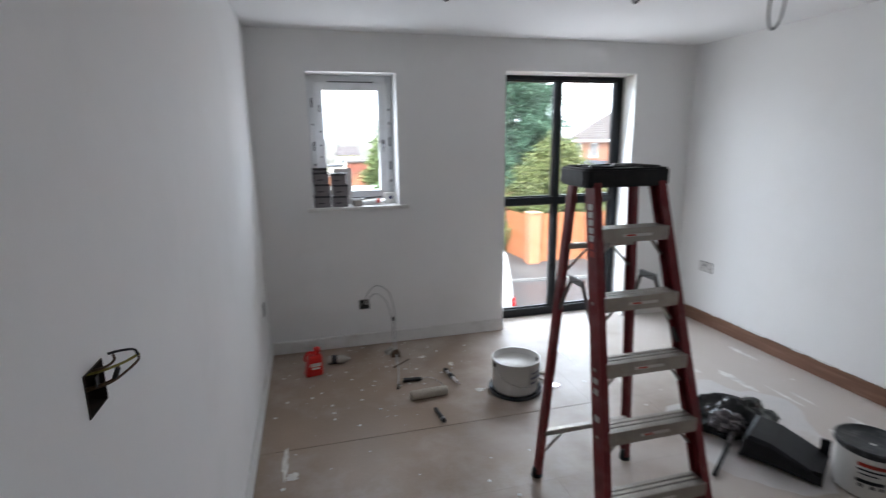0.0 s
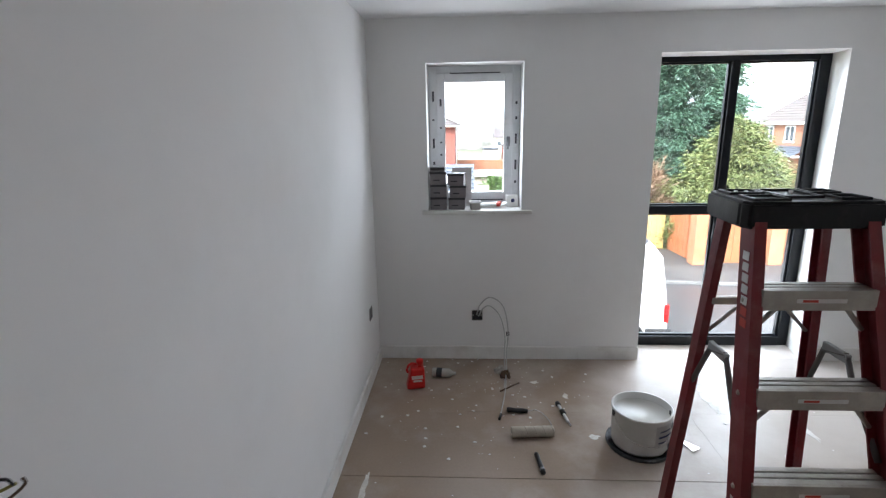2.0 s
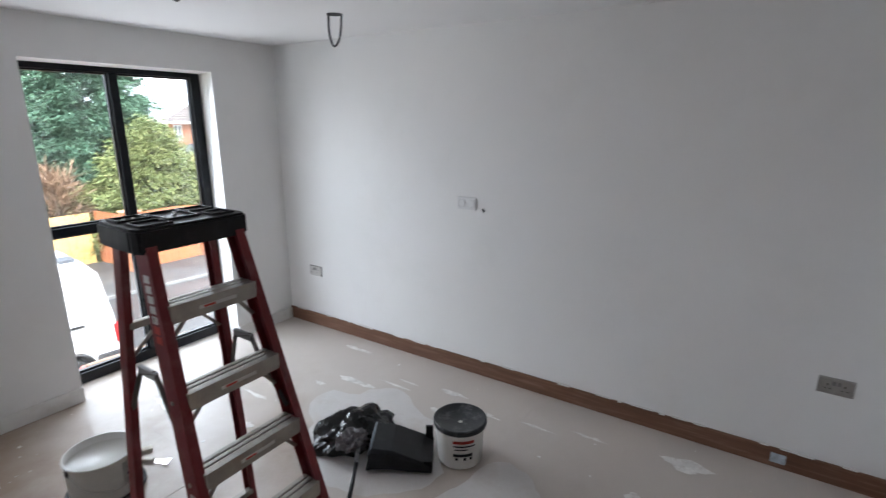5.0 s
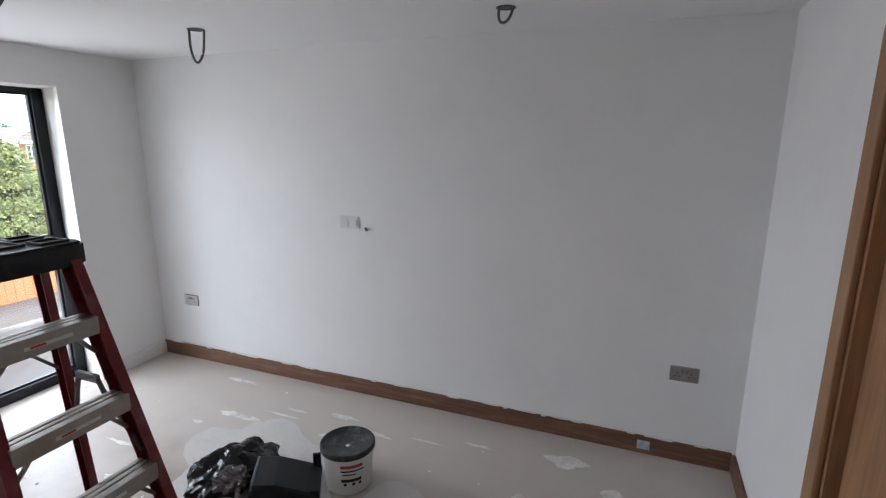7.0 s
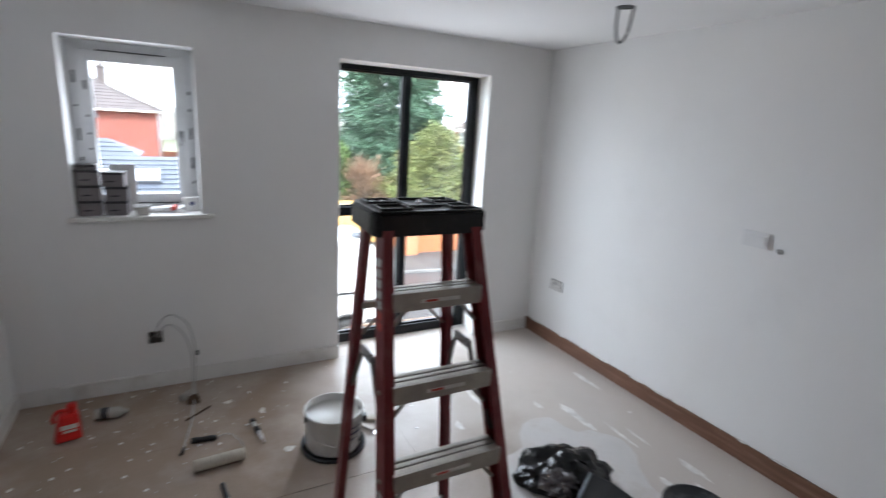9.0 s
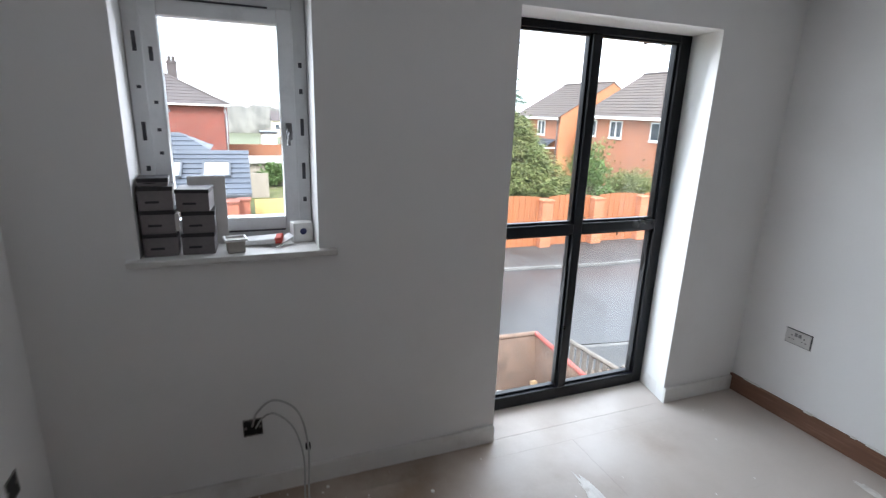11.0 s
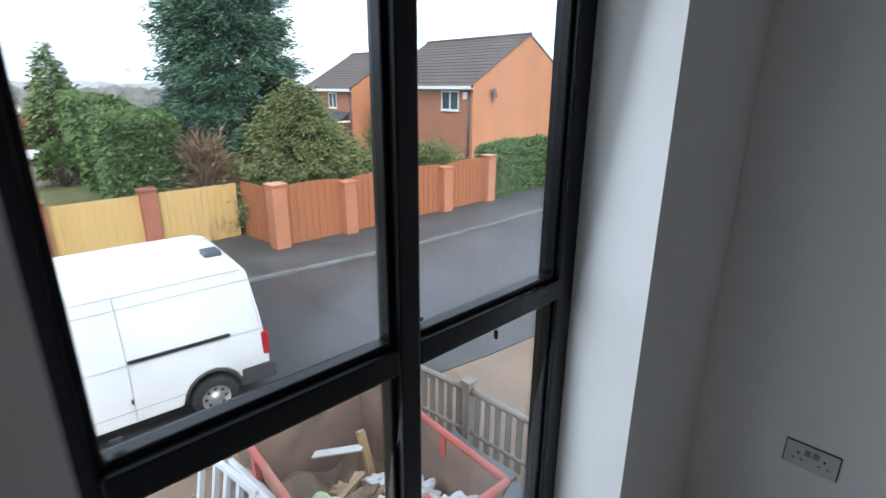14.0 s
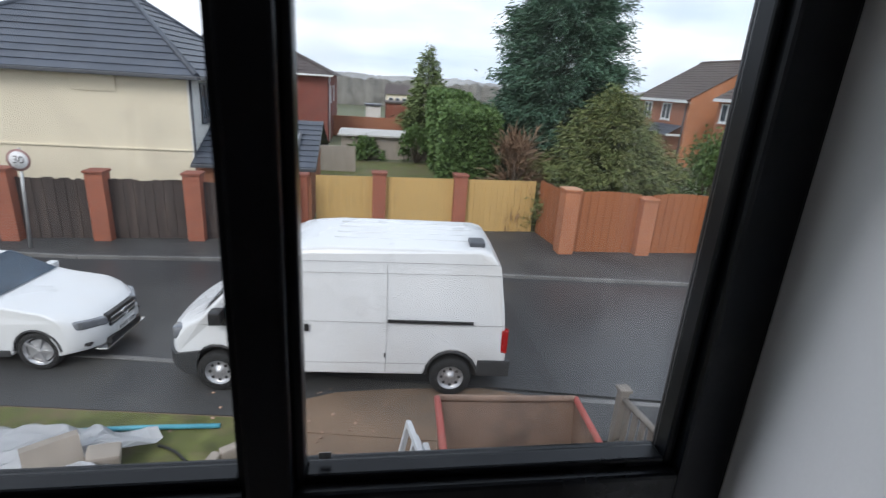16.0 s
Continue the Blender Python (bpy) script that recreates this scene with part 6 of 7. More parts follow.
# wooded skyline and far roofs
# distance haze is put into the woods' pale colours, paler farther off
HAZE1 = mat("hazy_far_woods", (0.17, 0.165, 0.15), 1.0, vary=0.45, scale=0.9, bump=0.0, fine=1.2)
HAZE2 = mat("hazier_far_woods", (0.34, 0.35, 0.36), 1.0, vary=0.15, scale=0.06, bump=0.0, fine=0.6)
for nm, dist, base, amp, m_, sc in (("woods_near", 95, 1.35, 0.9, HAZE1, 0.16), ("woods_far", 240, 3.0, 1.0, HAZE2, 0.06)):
    bm = bmesh.new()
    prev = None
    for i in range(-700, 701):
        x = dist * 0.0035 * i
        t_ = base + amp * noise.noise(Vector((x * sc, dist, 0))) + 0.6 * amp * noise.noise(Vector((x * sc * 5, dist, 3))) + 0.45 * amp * noise.noise(Vector((x * sc * 19, dist, 5))) + 0.3 * amp * noise.noise(Vector((x * sc * 60, dist, 7)))
        yy = dist + 2.0 * noise.noise(Vector((x * sc * 3, 2, 9)))
        cur = (bm.verts.new((x, yy, GZ - 0.5)), bm.verts.new((x, yy, t_)), bm.verts.new((x, yy + 4, t_ - 0.8)))
        if prev:
            bm.faces.new((prev[0], cur[0], cur[1], prev[1]))
            bm.faces.new((prev[1], cur[1], cur[2], prev[2]))
        prev = cur
    for f in bm.faces:
        f.smooth = True
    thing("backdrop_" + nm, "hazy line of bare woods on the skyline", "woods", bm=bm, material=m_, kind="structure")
for x, y, w, h in ((5.5, 84, 3.5, 1.2), (12, 86, 4, 1.3)):
    fh = thing("distant_house", "pale distant house among bare trees", "house", "distant houses")
    part("wall", box_bm(x, x + w, y, y + 5, GZ - 0.5, h - 1.9), RENDER_CREAM, fh)
    part("roof", side_bm([(y - 0.3, h - 1.9), (y + 5.3, h - 1.9), (y + 2.5, h - 0.4)], x - 0.2, x + w + 0.2), OLD_TILE, fh)
    for k in range(3):
        house_window(fh, x + w * (0.2 + 0.3 * k), y, h - 3.3, 0.8, 0.9, "s", 1, None, False)

# ---- vehicles ----
VAN_WHITE = mat("white_van_paint", (0.64, 0.65, 0.66), 0.28, vary=0.03, scale=1.0, bump=0.01, fine=10, dirt=(0.52, 0.50, 0.47), dirt_amount=0.3, dirt_scale=0.8)
TYRE = mat("tyre_rubber", (0.014, 0.014, 0.014), 0.85, vary=0.2, bump=0.1)
ALLOY = mat("silver_wheel", (0.50, 0.50, 0.51), 0.35, 0.7, vary=0.1, bump=0.0)
BUMPER = mat("dark_bumper_plastic", (0.035, 0.036, 0.038), 0.55, vary=0.1, bump=0.05)
CAR_GLASS = mat("tinted_car_glass", (0.018, 0.024, 0.028), 0.06, vary=0.3, scale=2, bump=0, spec=0.9)
# the sky's reflection is painted into this glass as a blue base colour
SKY_GLASS = mat("sky_reflection_glass", (0.10, 0.14, 0.19), 0.05, vary=0.3, scale=2, bump=0, spec=1.0)
SEAM = mat("panel_gap", (0.20, 0.20, 0.20), 0.7, bump=0)
LAMP_RED = mat("red_lamp", (0.35, 0.01, 0.01), 0.15, bump=0)
LAMP_CLEAR = mat("clear_lamp", (0.20, 0.21, 0.23), 0.08, 0.3, vary=0.4, scale=12, bump=0)


def arc(cx, r, z, n=9):
    """Points of a wheel arch from back to front, over the wheel."""
    return [(cx + r * math.cos(math.pi * k / n), z + r * math.sin(math.pi * k / n)) for k in range(n + 1)]


def shell_bm(outline, width, inset, bevel=0.05, nose=None, pull=None):
    """A vehicle body: a side outline in x and z spanned across the width; inset(z) narrows it towards the roof, pull(x) draws its ends back at the corners."""
    bm = bmesh.new()
    cols = []
    for f in (0.0, 0.04, 0.1, 0.2, 0.35, 0.5, 0.65, 0.8, 0.9, 0.96, 1.0):
        side = abs(f - 0.5) * 2
        col = []
        for x, z in outline:
            i = inset(z) + (nose(x) if nose else 0)
            y = i + (width - 2 * i) * f
            k = side ** 6
            xx = x + (pull(x) if pull else 0) * side ** 4
            col.append(bm.verts.new((xx, y, z - 0.03 * k * (1 if z > 1.2 else 0))))
        cols.append(col)
    n = len(outline)
    for a, b in zip(cols, cols[1:]):
        for i in range(n):
            fc = bm.faces.new((a[i], a[(i + 1) % n], b[(i + 1) % n], b[i]))
            fc.smooth = True
    bm.faces.new(cols[0][::-1])
    bm.faces.new(cols[-1])
    bmesh.ops.recalc_face_normals(bm, faces=bm.faces)
    es = [e for e in bm.edges if len(e.link_faces) == 2 and e.calc_face_angle(0) > 0.9]
    bmesh.ops.bevel(bm, geom=es, offset=bevel, segments=3, affect="EDGES", profile=0.5)
    return bm


def wheel(parent, x, y, r, out, spokes, hub=0.62):
    w = part("wheel", lathe_bm([(r * hub, -0.10), (r * 0.92, -0.11), (r, -0.07), (r, 0.07), (r * 0.92, 0.11), (r * hub, 0.10)], 32), TYRE, parent)
    w.matrix_local = pose(x, y, r, 90 * out)
    part("rim", lathe_bm([(r * hub, 0.10), (r * hub * 0.95, 0.085), (r * hub * 0.9, 0.05), (r * 0.2, 0.06), (r * 0.16, 0.095), (0, 0.10)], 28), ALLOY, w)
    for k in range(spokes):
        a = 2 * math.pi * k / spokes
        if spokes > 6:
            b = lathe_bm([(0, 0.072), (r * 0.075, 0.072), (r * 0.07, 0.0661), (0, 0.0661)], 8, cx=math.cos(a) * r * 0.42, cy=math.sin(a) * r * 0.42)
            part("vent_hole", b, BLACK_PLASTIC, w)
        else:
            b = box_bm(r * 0.12, r * hub * 0.95, -r * 0.07, r * 0.07, 0.055, 0.10, bevel=0.01)
            bmesh.ops.rotate(b, verts=b.verts, cent=(0, 0, 0), matrix=Matrix.Rotation(a, 3, "Z"))
            part("spoke", b, ALLOY, w)
    # an added black disc supplies the shade between open spokes
    if spokes <= 6:
        part("brake_shadow", lathe_bm([(0, 0.03), (r * hub * 0.92, 0.03), (r * hub * 0.92, 0.0515), (0, 0.0515)], 24), BLACK_PLASTIC, w)
    return w


def strip_on(parent, name, pts, y, material, t=0.012, r=0.006):
    """A thin line laid on a body side."""
    return part(name, tube_bm([(x, y, z) for x, z in pts], r, 5), material, parent)


van = thing("van", "white high-roof panel van parked half on the footway", "van", m=pose(0.414, 6.889, GZ + 0.01, 0, 0, -4.77))
WB = 3.60
out_ = [(-0.70, 0.36), (-0.79, 0.50), (-0.83, 0.68), (-0.81, 0.88), (-0.74, 1.02), (-0.60, 1.12), (-0.24, 1.29), (0.14, 1.66), (0.50, 1.99), (0.83, 2.23), (1.08, 2.36), (1.30, 2.41), (1.7, 2.445), (3.0, 2.46), (3.95, 2.46), (4.12, 2.41), (4.27, 2.22), (4.38, 1.50), (4.45, 0.80), (4.46, 0.45)]
out_ += [(WB + 0.44, 0.42)] + arc(WB, 0.42, 0.40)[1:-1] + [(WB - 0.44, 0.38)] + [(0.46, 0.36)] + arc(0, 0.43, 0.38)[1:-1] + [(-0.47, 0.36)]


def van_in(z):
    return 0.0 if z < 1.2 else 0.10 * ((z - 1.2) / 1.4) ** 1.5 + (0.12 * max(0, z - 2.2) / 0.45)


def van_nose(x):
    return 0.26 * min(1, max(0, (-0.15 - x) / 0.6))


part("body", shell_bm(out_, 1.97, van_in, 0.035, None, van_nose), VAN_WHITE, van)


def panel_poly(pts, y0, dy, material, parent, name, label=""):
    """A flat plate on the body's side, its outline in x and z."""
    bm = bmesh.new()
    a = [bm.verts.new((x, y0 + van_in(z) - dy, z)) for x, z in pts]
    b = [bm.verts.new((x, y0 + van_in(z) + 0.01, z)) for x, z in pts]
    k = len(pts)
    bm.faces.new(a)
    bm.faces.new(b[::-1])
    for i in range(k):
        bm.faces.new((a[i], b[i], b[(i + 1) % k], a[(i + 1) % k]))
    bmesh.ops.recalc_face_normals(bm, faces=bm.faces)
    return part(name, bm, material, parent, label)


panel_poly([(-0.10, 1.14), (0.20, 1.15), (0.62, 1.17), (1.00, 1.24), (1.04, 1.84), (0.98, 1.88), (0.58, 1.90), (0.44, 1.80)], 0.0, 0.006, CAR_GLASS, van, "side_window", "dark door window")
wsb = bmesh.new()
wv = [wsb.verts.new(p) for p in ((-0.20, 0.12, 1.342), (-0.20, 1.85, 1.342), (0.48, 1.80, 1.985), (0.48, 0.17, 1.985))]
wsb.faces.new(wv)
bmesh.ops.solidify(wsb, geom=wsb.faces, thickness=0.012)
part("windscreen", wsb, CAR_GLASS, van, "dark windscreen")
for pts in ([(1.08, 0.42), (1.20, 0.80), (1.22, 1.20), (1.17, 2.20)], [(0.84, 2.21), (4.27, 2.25)], [(1.18, 2.04), (4.29, 2.09)], [(2.56, 0.42), (2.57, 1.2), (2.55, 2.20)], [(1.22, 1.27), (4.38, 1.27)], [(-0.25, 1.16), (1.08, 1.14)], [(0.5, 0.56), (3.2, 0.58)]):
    dd = bezier([(x, van_in(z) - 0.001, z) for x, z in pts], 4)
    part("panel_seam", tube_bm(dd, 0.0035, 4), SEAM, van)
part("door_rail", box_bm(2.58, 3.90, -0.016, 0.02, 1.285, 1.325, bevel=0.005), BLACK_PLASTIC, van, "black sliding door rail")
for x in (1.12, 1.355):
    part("door_handle", box_bm(x - 0.035, x + 0.035, -0.022, 0.01, 1.10, 1.22, bevel=0.01), BLACK_PLASTIC, van)
part("lock", box_bm(2.535, 2.555, -0.008, 0.01, 0.68, 0.75), BLACK_PLASTIC, van)
part("mirror", box_bm(-0.02, 0.16, -0.20, 0.02, 1.24, 1.44, bevel=0.04), BLACK_PLASTIC, van)
fbm = shell_bm([(-0.74, 0.30), (-0.86, 0.42), (-0.87, 0.66), (-0.30, 0.72), (-0.40, 0.56), (-0.46, 0.30)], 2.0, lambda z: 0.0, 0.02, None, van_nose)
bmesh.ops.translate(fbm, vec=(0, -0.015, 0), verts=fbm.verts)
part("front_bumper", fbm, BUMPER, van, "dark grey plastic bumper")
part("rear_bumper", box_bm(4.00, 4.54, -0.012, 1.98, 0.38, 0.68, bevel=0.04), BUMPER, van, "dark grey plastic bumper")
part("headlight", box_bm(-0.66, -0.36, 0.04, 0.26, 0.86, 1.08, bevel=0.06), LAMP_CLEAR, van)
part("tail_light", box_bm(4.36, 4.465, 0.0, 0.10, 0.80, 1.20, bevel=0.015), LAMP_RED, van, "red tail light")
part("roof_vent", box_bm(3.78, 4.02, 0.30, 0.60, 2.445, 2.52, bevel=0.02), GREY_TRIM, van, "grey roof beacon base")
for yy in (0.55, 0.85, 1.15, 1.45):
    part("roof_rib", tube_bm([(1.7, yy, 2.448), (3.9, yy, 2.462)], 0.012, 5), VAN_WHITE, van)
for x in (0, WB):
    wheel(van, x, 0.10, 0.335, 1, 8)
    wheel(van, x, 1.86, 0.335, -1, 8)
for cx in (0, WB):
    part("arch_lining", tube_bm([(x, 0.03, z) for x, z in arc(cx, 0.41, 0.385)], 0.03, 6), BUMPER, van)
    part("wheel_well", box_bm(cx - 0.40, cx + 0.40, 0.2, 1.76, 0.42, 0.80), BLACK_PLASTIC, van)
part("underside", box_bm(-0.55, 4.4, 0.2, 1.77, 0.28, 0.44), BLACK_PLASTIC, van)

# white car, its nose towards the van
car = thing("car", "white hatchback car parked nose to nose with the van", "car", m=pose(-2.50, 7.58, GZ + 0.01, 0, 0, -6))
oc = [(0.84, 0.30), (0.88, 0.45), (0.86, 0.66), (0.78, 0.80), (0.60, 0.89), (0.15, 0.98), (-0.45, 1.06), (-0.62, 1.10), (-1.35, 1.48), (-1.9, 1.53), (-2.6, 1.48), (-3.1, 1.22), (-3.42, 1.05), (-3.48, 0.55), (-3.40, 0.32)]
oc = oc[::-1]
oc += [(0.40, 0.24)] + arc(0, 0.37, 0.34)[1:-1] + [(-0.40, 0.24), (-2.28, 0.24)] + [(x, z) for x, z in arc(-2.7, 0.37, 0.34)[1:-1]] + [(-3.1, 0.28)]


def car_in(z):
    return 0.02 if z < 0.95 else 0.02 + 0.24 * ((z - 0.95) / 0.58) ** 1.1


def car_nose(x):
    return -0.42 * min(1, max(0, (x - 0.15) / 0.7))


part("body", shell_bm(oc, 1.80, car_in, 0.03, None, car_nose), VAN_WHITE, car)
cw = bmesh.new()
cv = [cw.verts.new(p) for p in ((-0.66, 0.16, 1.145), (-0.66, 1.64, 1.145), (-1.33, 1.52, 1.485), (-1.33, 0.28, 1.485))]
cw.faces.new(cv)
bmesh.ops.solidify(cw, geom=cw.faces, thickness=-0.012)
part("windscreen", cw, SKY_GLASS, car, "windscreen with the sky's reflection painted in blue-grey")
cs = bmesh.new()
for pts in ([(-0.80, 1.10), (-1.40, 1.44), (-1.75, 1.46), (-1.75, 1.08)], [(-1.82, 1.08), (-1.82, 1.46), (-2.45, 1.42), (-2.75, 1.12)]):
    va = [cs.verts.new((x, car_in(z) - 0.006, z)) for x, z in pts]
    vb_ = [cs.verts.new((x, car_in(z) + 0.02, z)) for x, z in pts]
    cs.faces.new(va)
    for i in range(4):
        cs.faces.new((va[i], vb_[i], vb_[(i + 1) % 4], va[(i + 1) % 4]))
part("side_windows", cs, CAR_GLASS, car)
# nose: grille with bars and a ring, lamps, plate, lower intake
grille = part("grille", box_bm(0.74, 0.872, 0.52, 1.28, 0.56, 0.79, bevel=0.03), BLACK_PLASTIC, car, "black grille with two bright bars")
for z in (0.62, 0.70):
    part("grille_bar", box_bm(0.82, 0.892, 0.54, 1.26, z, z + 0.03, bevel=0.008), METAL, grille)
ring = part("badge", tube_bm([(0, 0.075 * math.cos(2 * math.pi * k / 20), 0.075 * math.sin(2 * math.pi * k / 20)) for k in range(21)], 0.01, 6), METAL, grille, "plain chrome ring")
ring.matrix_local = pose(0.905, 0.9, 0.68)
for s, y in ((1, 0.30), (-1, 1.50)):
    hl = box_bm(0.55, 0.84, y - 0.19, y + 0.19, 0.63, 0.78, bevel=0.04)
    for v in hl.verts:
        e = abs(v.co.y - 0.9)
        v.co.x += 0.05 - 0.42 * (e / 0.88) ** 4
        v.co.z += 0.12 * max(0, e - 0.4)
    part("headlight", hl, LAMP_CLEAR, car, "clear swept headlight")
part("number_plate", box_bm(0.90, 0.912, 0.64, 1.16, 0.42, 0.53, bevel=0.004), WHITE_TRIM, car, "white number plate")
for k in range(7):
    y = 0.69 + 0.062 * k + (0.03 if k > 3 else 0)
    part("plate_mark", box_bm(0.9115, 0.9135, y, y + 0.035, 0.44, 0.51), LABEL_BLACK, car)
part("lower_intake", box_bm(0.80, 0.893, 0.45, 1.35, 0.28, 0.40, bevel=0.02), BLACK_PLASTIC, car)
for y in (0.22, 1.58):
    part("fog_slot", box_bm(0.60, 0.73, y - 0.07, y + 0.07, 0.38, 0.44, bevel=0.02), BLACK_PLASTIC, car)
part("lower_trim", box_bm(0.70, 0.90, 0.30, 1.50, 0.24, 0.275, bevel=0.012), METAL, car)
part("mirror", box_bm(-0.95, -0.78, 1.70, 1.90, 1.05, 1.18, bevel=0.04), VAN_WHITE, car)
part("mirror", box_bm(-0.95, -0.78, -0.10, 0.10, 1.05, 1.18, bevel=0.04), VAN_WHITE, car)
for x in (0, -2.7):
    wheel(car, x, 0.12, 0.335, 1, 5, 0.72)
    wheel(car, x, 1.68, 0.335, -1, 5, 0.72)
    part("wheel_well", box_bm(x - 0.34, x + 0.34, 0.2, 1.6, 0.3, 0.68), BLACK_PLASTIC, car)
    part("arch_trim", tube_bm([(xx, 0.025, z) for xx, z in arc(x, 0.36, 0.345)], 0.022, 6), BUMPER, car)
part("sill_trim", box_bm(-2.28, -0.42, 0.0, 0.1, 0.22, 0.34, bevel=0.03), BUMPER, car)

# ---- skip and yard clutter ----
SKIP_RED = mat("faded_red_paint", (0.42, 0.09, 0.07), 0.6, vary=0.2, scale=3, bump=0.1, dirt=(0.30, 0.17, 0.12), dirt_amount=0.7, dirt_scale=2)
SKIP_IN = mat("muddy_rusty_steel", (0.27, 0.175, 0.125), 0.75, vary=0.25, scale=3, bump=0.25, dirt=(0.10, 0.062, 0.045), dirt_amount=0.95, dirt_scale=1.4)
SZ = -1.80
skip = thing("skip", "red builder's skip with rusty muddy sides", "skip", m=pose(4.195, 3.16, 0, 0, 0, -3.5))
hw, hl_ = 0.81, 1.34
bw, bl_ = 0.74, 0.98
top_c = [(-hw, -hl_), (hw, -hl_), (hw, hl_), (-hw, hl_)]
bot_c = [(-bw, -bl_), (bw, -bl_), (bw, bl_), (-bw, bl_)]
for i in range(4):
    j = (i + 1) % 4
    sb_ = bmesh.new()
    q = [sb_.verts.new((*bot_c[i], GZ + 0.08)), sb_.verts.new((*bot_c[j], GZ + 0.08)), sb_.verts.new((*top_c[j], SZ)), sb_.verts.new((*top_c[i], SZ))]
    sb_.faces.new(q)
    bmesh.ops.subdivide_edges(sb_, edges=sb_.edges, cuts=6, use_grid_fill=True)
    for v in sb_.verts:
        v.co += Vector((0.02, 0.02, 0)) * noise.noise(v.co * 1.3)
    bmesh.ops.solidify(sb_, geom=sb_.faces, thickness=0.012)
    part("side_plate", sb_, SKIP_IN, skip)
    a, b = top_c[i], top_c[j]
    part("rim", tube_bm([(a[0], a[1], SZ + 0.02), ((a[0] + b[0]) / 2, (a[1] + b[1]) / 2, SZ + 0.015), (b[0], b[1], SZ + 0.02)], 0.04, 6), SKIP_IN if i == 2 else SKIP_RED, skip, "worn rusty rim" if i == 2 else "red painted rim")
part("base_plate", prism_bm(bot_c, GZ + 0.02, GZ + 0.09), SKIP_IN, skip)
for s in (-1, 1):
    for y in (-0.45, 0.45):
        part("rib", side_bm([(y - 0.05, GZ + 0.1), (y + 0.05, GZ + 0.1), (y + 0.05, SZ), (y - 0.05, SZ)], s * (hw - 0.03), s * (hw + 0.05)), SKIP_RED, skip)
dirt_b = bmesh.new()
N = 16
gv = [[dirt_b.verts.new((-0.73 + 1.46 * i / N, -1.0 + 2.0 * k / N, GZ + 0.40 + 0.28 * noise.noise(Vector((i * 0.3, k * 0.3, 9))) + 0.25 * max(0, (N * 0.55 - k) / N))) for k in range(N + 1)] for i in range(N + 1)]
for i in range(N):
    for k in range(N):
        dirt_b.faces.new((gv[i][k], gv[i + 1][k], gv[i + 1][k + 1], gv[i][k + 1]))
sp_ = new("spoil_heap", mesh_of("spoil_heap", dirt_b, MUD))
sp_.matrix_world = pose(4.195, 3.16, 0, 0, 0, -3.5)
tagged(sp_, "heap of brown spoil in the skip", "spoil")
NEW_WOOD = wood("raw_softwood", (0.50, 0.33, 0.17), (0.40, 0.27, 0.15), 0.4)
SACK = mat("white_rubble_sack", (0.62, 0.62, 0.62), 0.45, vary=0.15, scale=7, bump=0.5, dirt=(0.4, 0.33, 0.27), dirt_amount=0.5, dirt_scale=5)
SACK_GREEN = mat("green_and_white_sack", (0.42, 0.55, 0.30), 0.45, vary=0.4, scale=5, bump=0.4)
SACK_ORANGE = mat("orange_sack", (0.62, 0.17, 0.06), 0.5, vary=0.2, scale=7, bump=0.4)
SACK_BLUE = mat("blue_sack", (0.05, 0.25, 0.60), 0.4, vary=0.3, scale=7, bump=0.4)
CARDB = mat("cardboard", (0.36, 0.24, 0.14), 0.85, vary=0.15, scale=4, bump=0.1)
random.seed(31)
RUB = [("rubble_sack", SACK, "torn white plastic sack of rubble", 4.32, 2.28, -2.45, 0.34, 0.28, 0.22), ("rubble_sack", SACK, "crumpled white plastic sack", 4.62, 2.45, -2.42, 0.26, 0.24, 0.2), ("rubble_sack", SACK_ORANGE, "white sack with an orange print", 4.52, 2.05, -2.32, 0.26, 0.22, 0.16), ("rubble_sack", SACK_GREEN, "green and white plastic sack", 3.88, 3.0, -2.5, 0.32, 0.2, 0.15), ("rubble_sack", SACK_BLUE, "crumpled bright blue plastic packaging", 4.12, 2.05, -2.42, 0.18, 0.15, 0.12), ("rubble_sack", SACK, "grey crumpled plastic wrapping", 4.05, 2.4, -2.45, 0.25, 0.22, 0.16), ("rubble_sack", CARDB, "flattened cardboard box in the skip", 4.28, 2.95, -2.62, 0.36, 0.3, 0.06), ("rubble_sack", SACK, "white plastic sack against the side", 4.75, 1.9, -2.4, 0.3, 0.24, 0.22)]
for i, (nm, mm, lb_, x, y, z, a, b, c) in enumerate(RUB):
    o = new(nm, lump(nm, a, b, c, 40 + i * 3.3, 0.55, 2.6, mm))
    o.matrix_world = pose(x - 0.06, y + 0.22, z - 0.06, 0, 0, 40 * i)
    tagged(o, lb_, "sack", "rubbish in the skip")
rnd_s = random.Random(52)
for k in range(14):
    mm = rnd_s.choice((SACK, SACK, CARDB, RENDER_WHITE, MUD))
    lb_ = {SACK: "scrap of torn white plastic in the skip", CARDB: "scrap of brown cardboard in the skip", RENDER_WHITE: "lump of broken white plaster in the skip", MUD: "clod of brown earth in the skip"}[mm]
    a_, b_ = rnd_s.uniform(0.10, 0.20), rnd_s.uniform(0.08, 0.15)
    o = new("rubbish_scrap", lump("rubbish_scrap", a_, b_, 0.6 * b_, 90 + k * 2.1, 0.6, 3.0, mm))
    o.matrix_world = pose(rnd_s.uniform(3.75, 4.65), rnd_s.uniform(2.35, 3.5), -2.66 + rnd_s.uniform(0, 0.10), 0, 0, 50 * k)
    tagged(o, lb_, "rubbish", "rubbish in the skip")


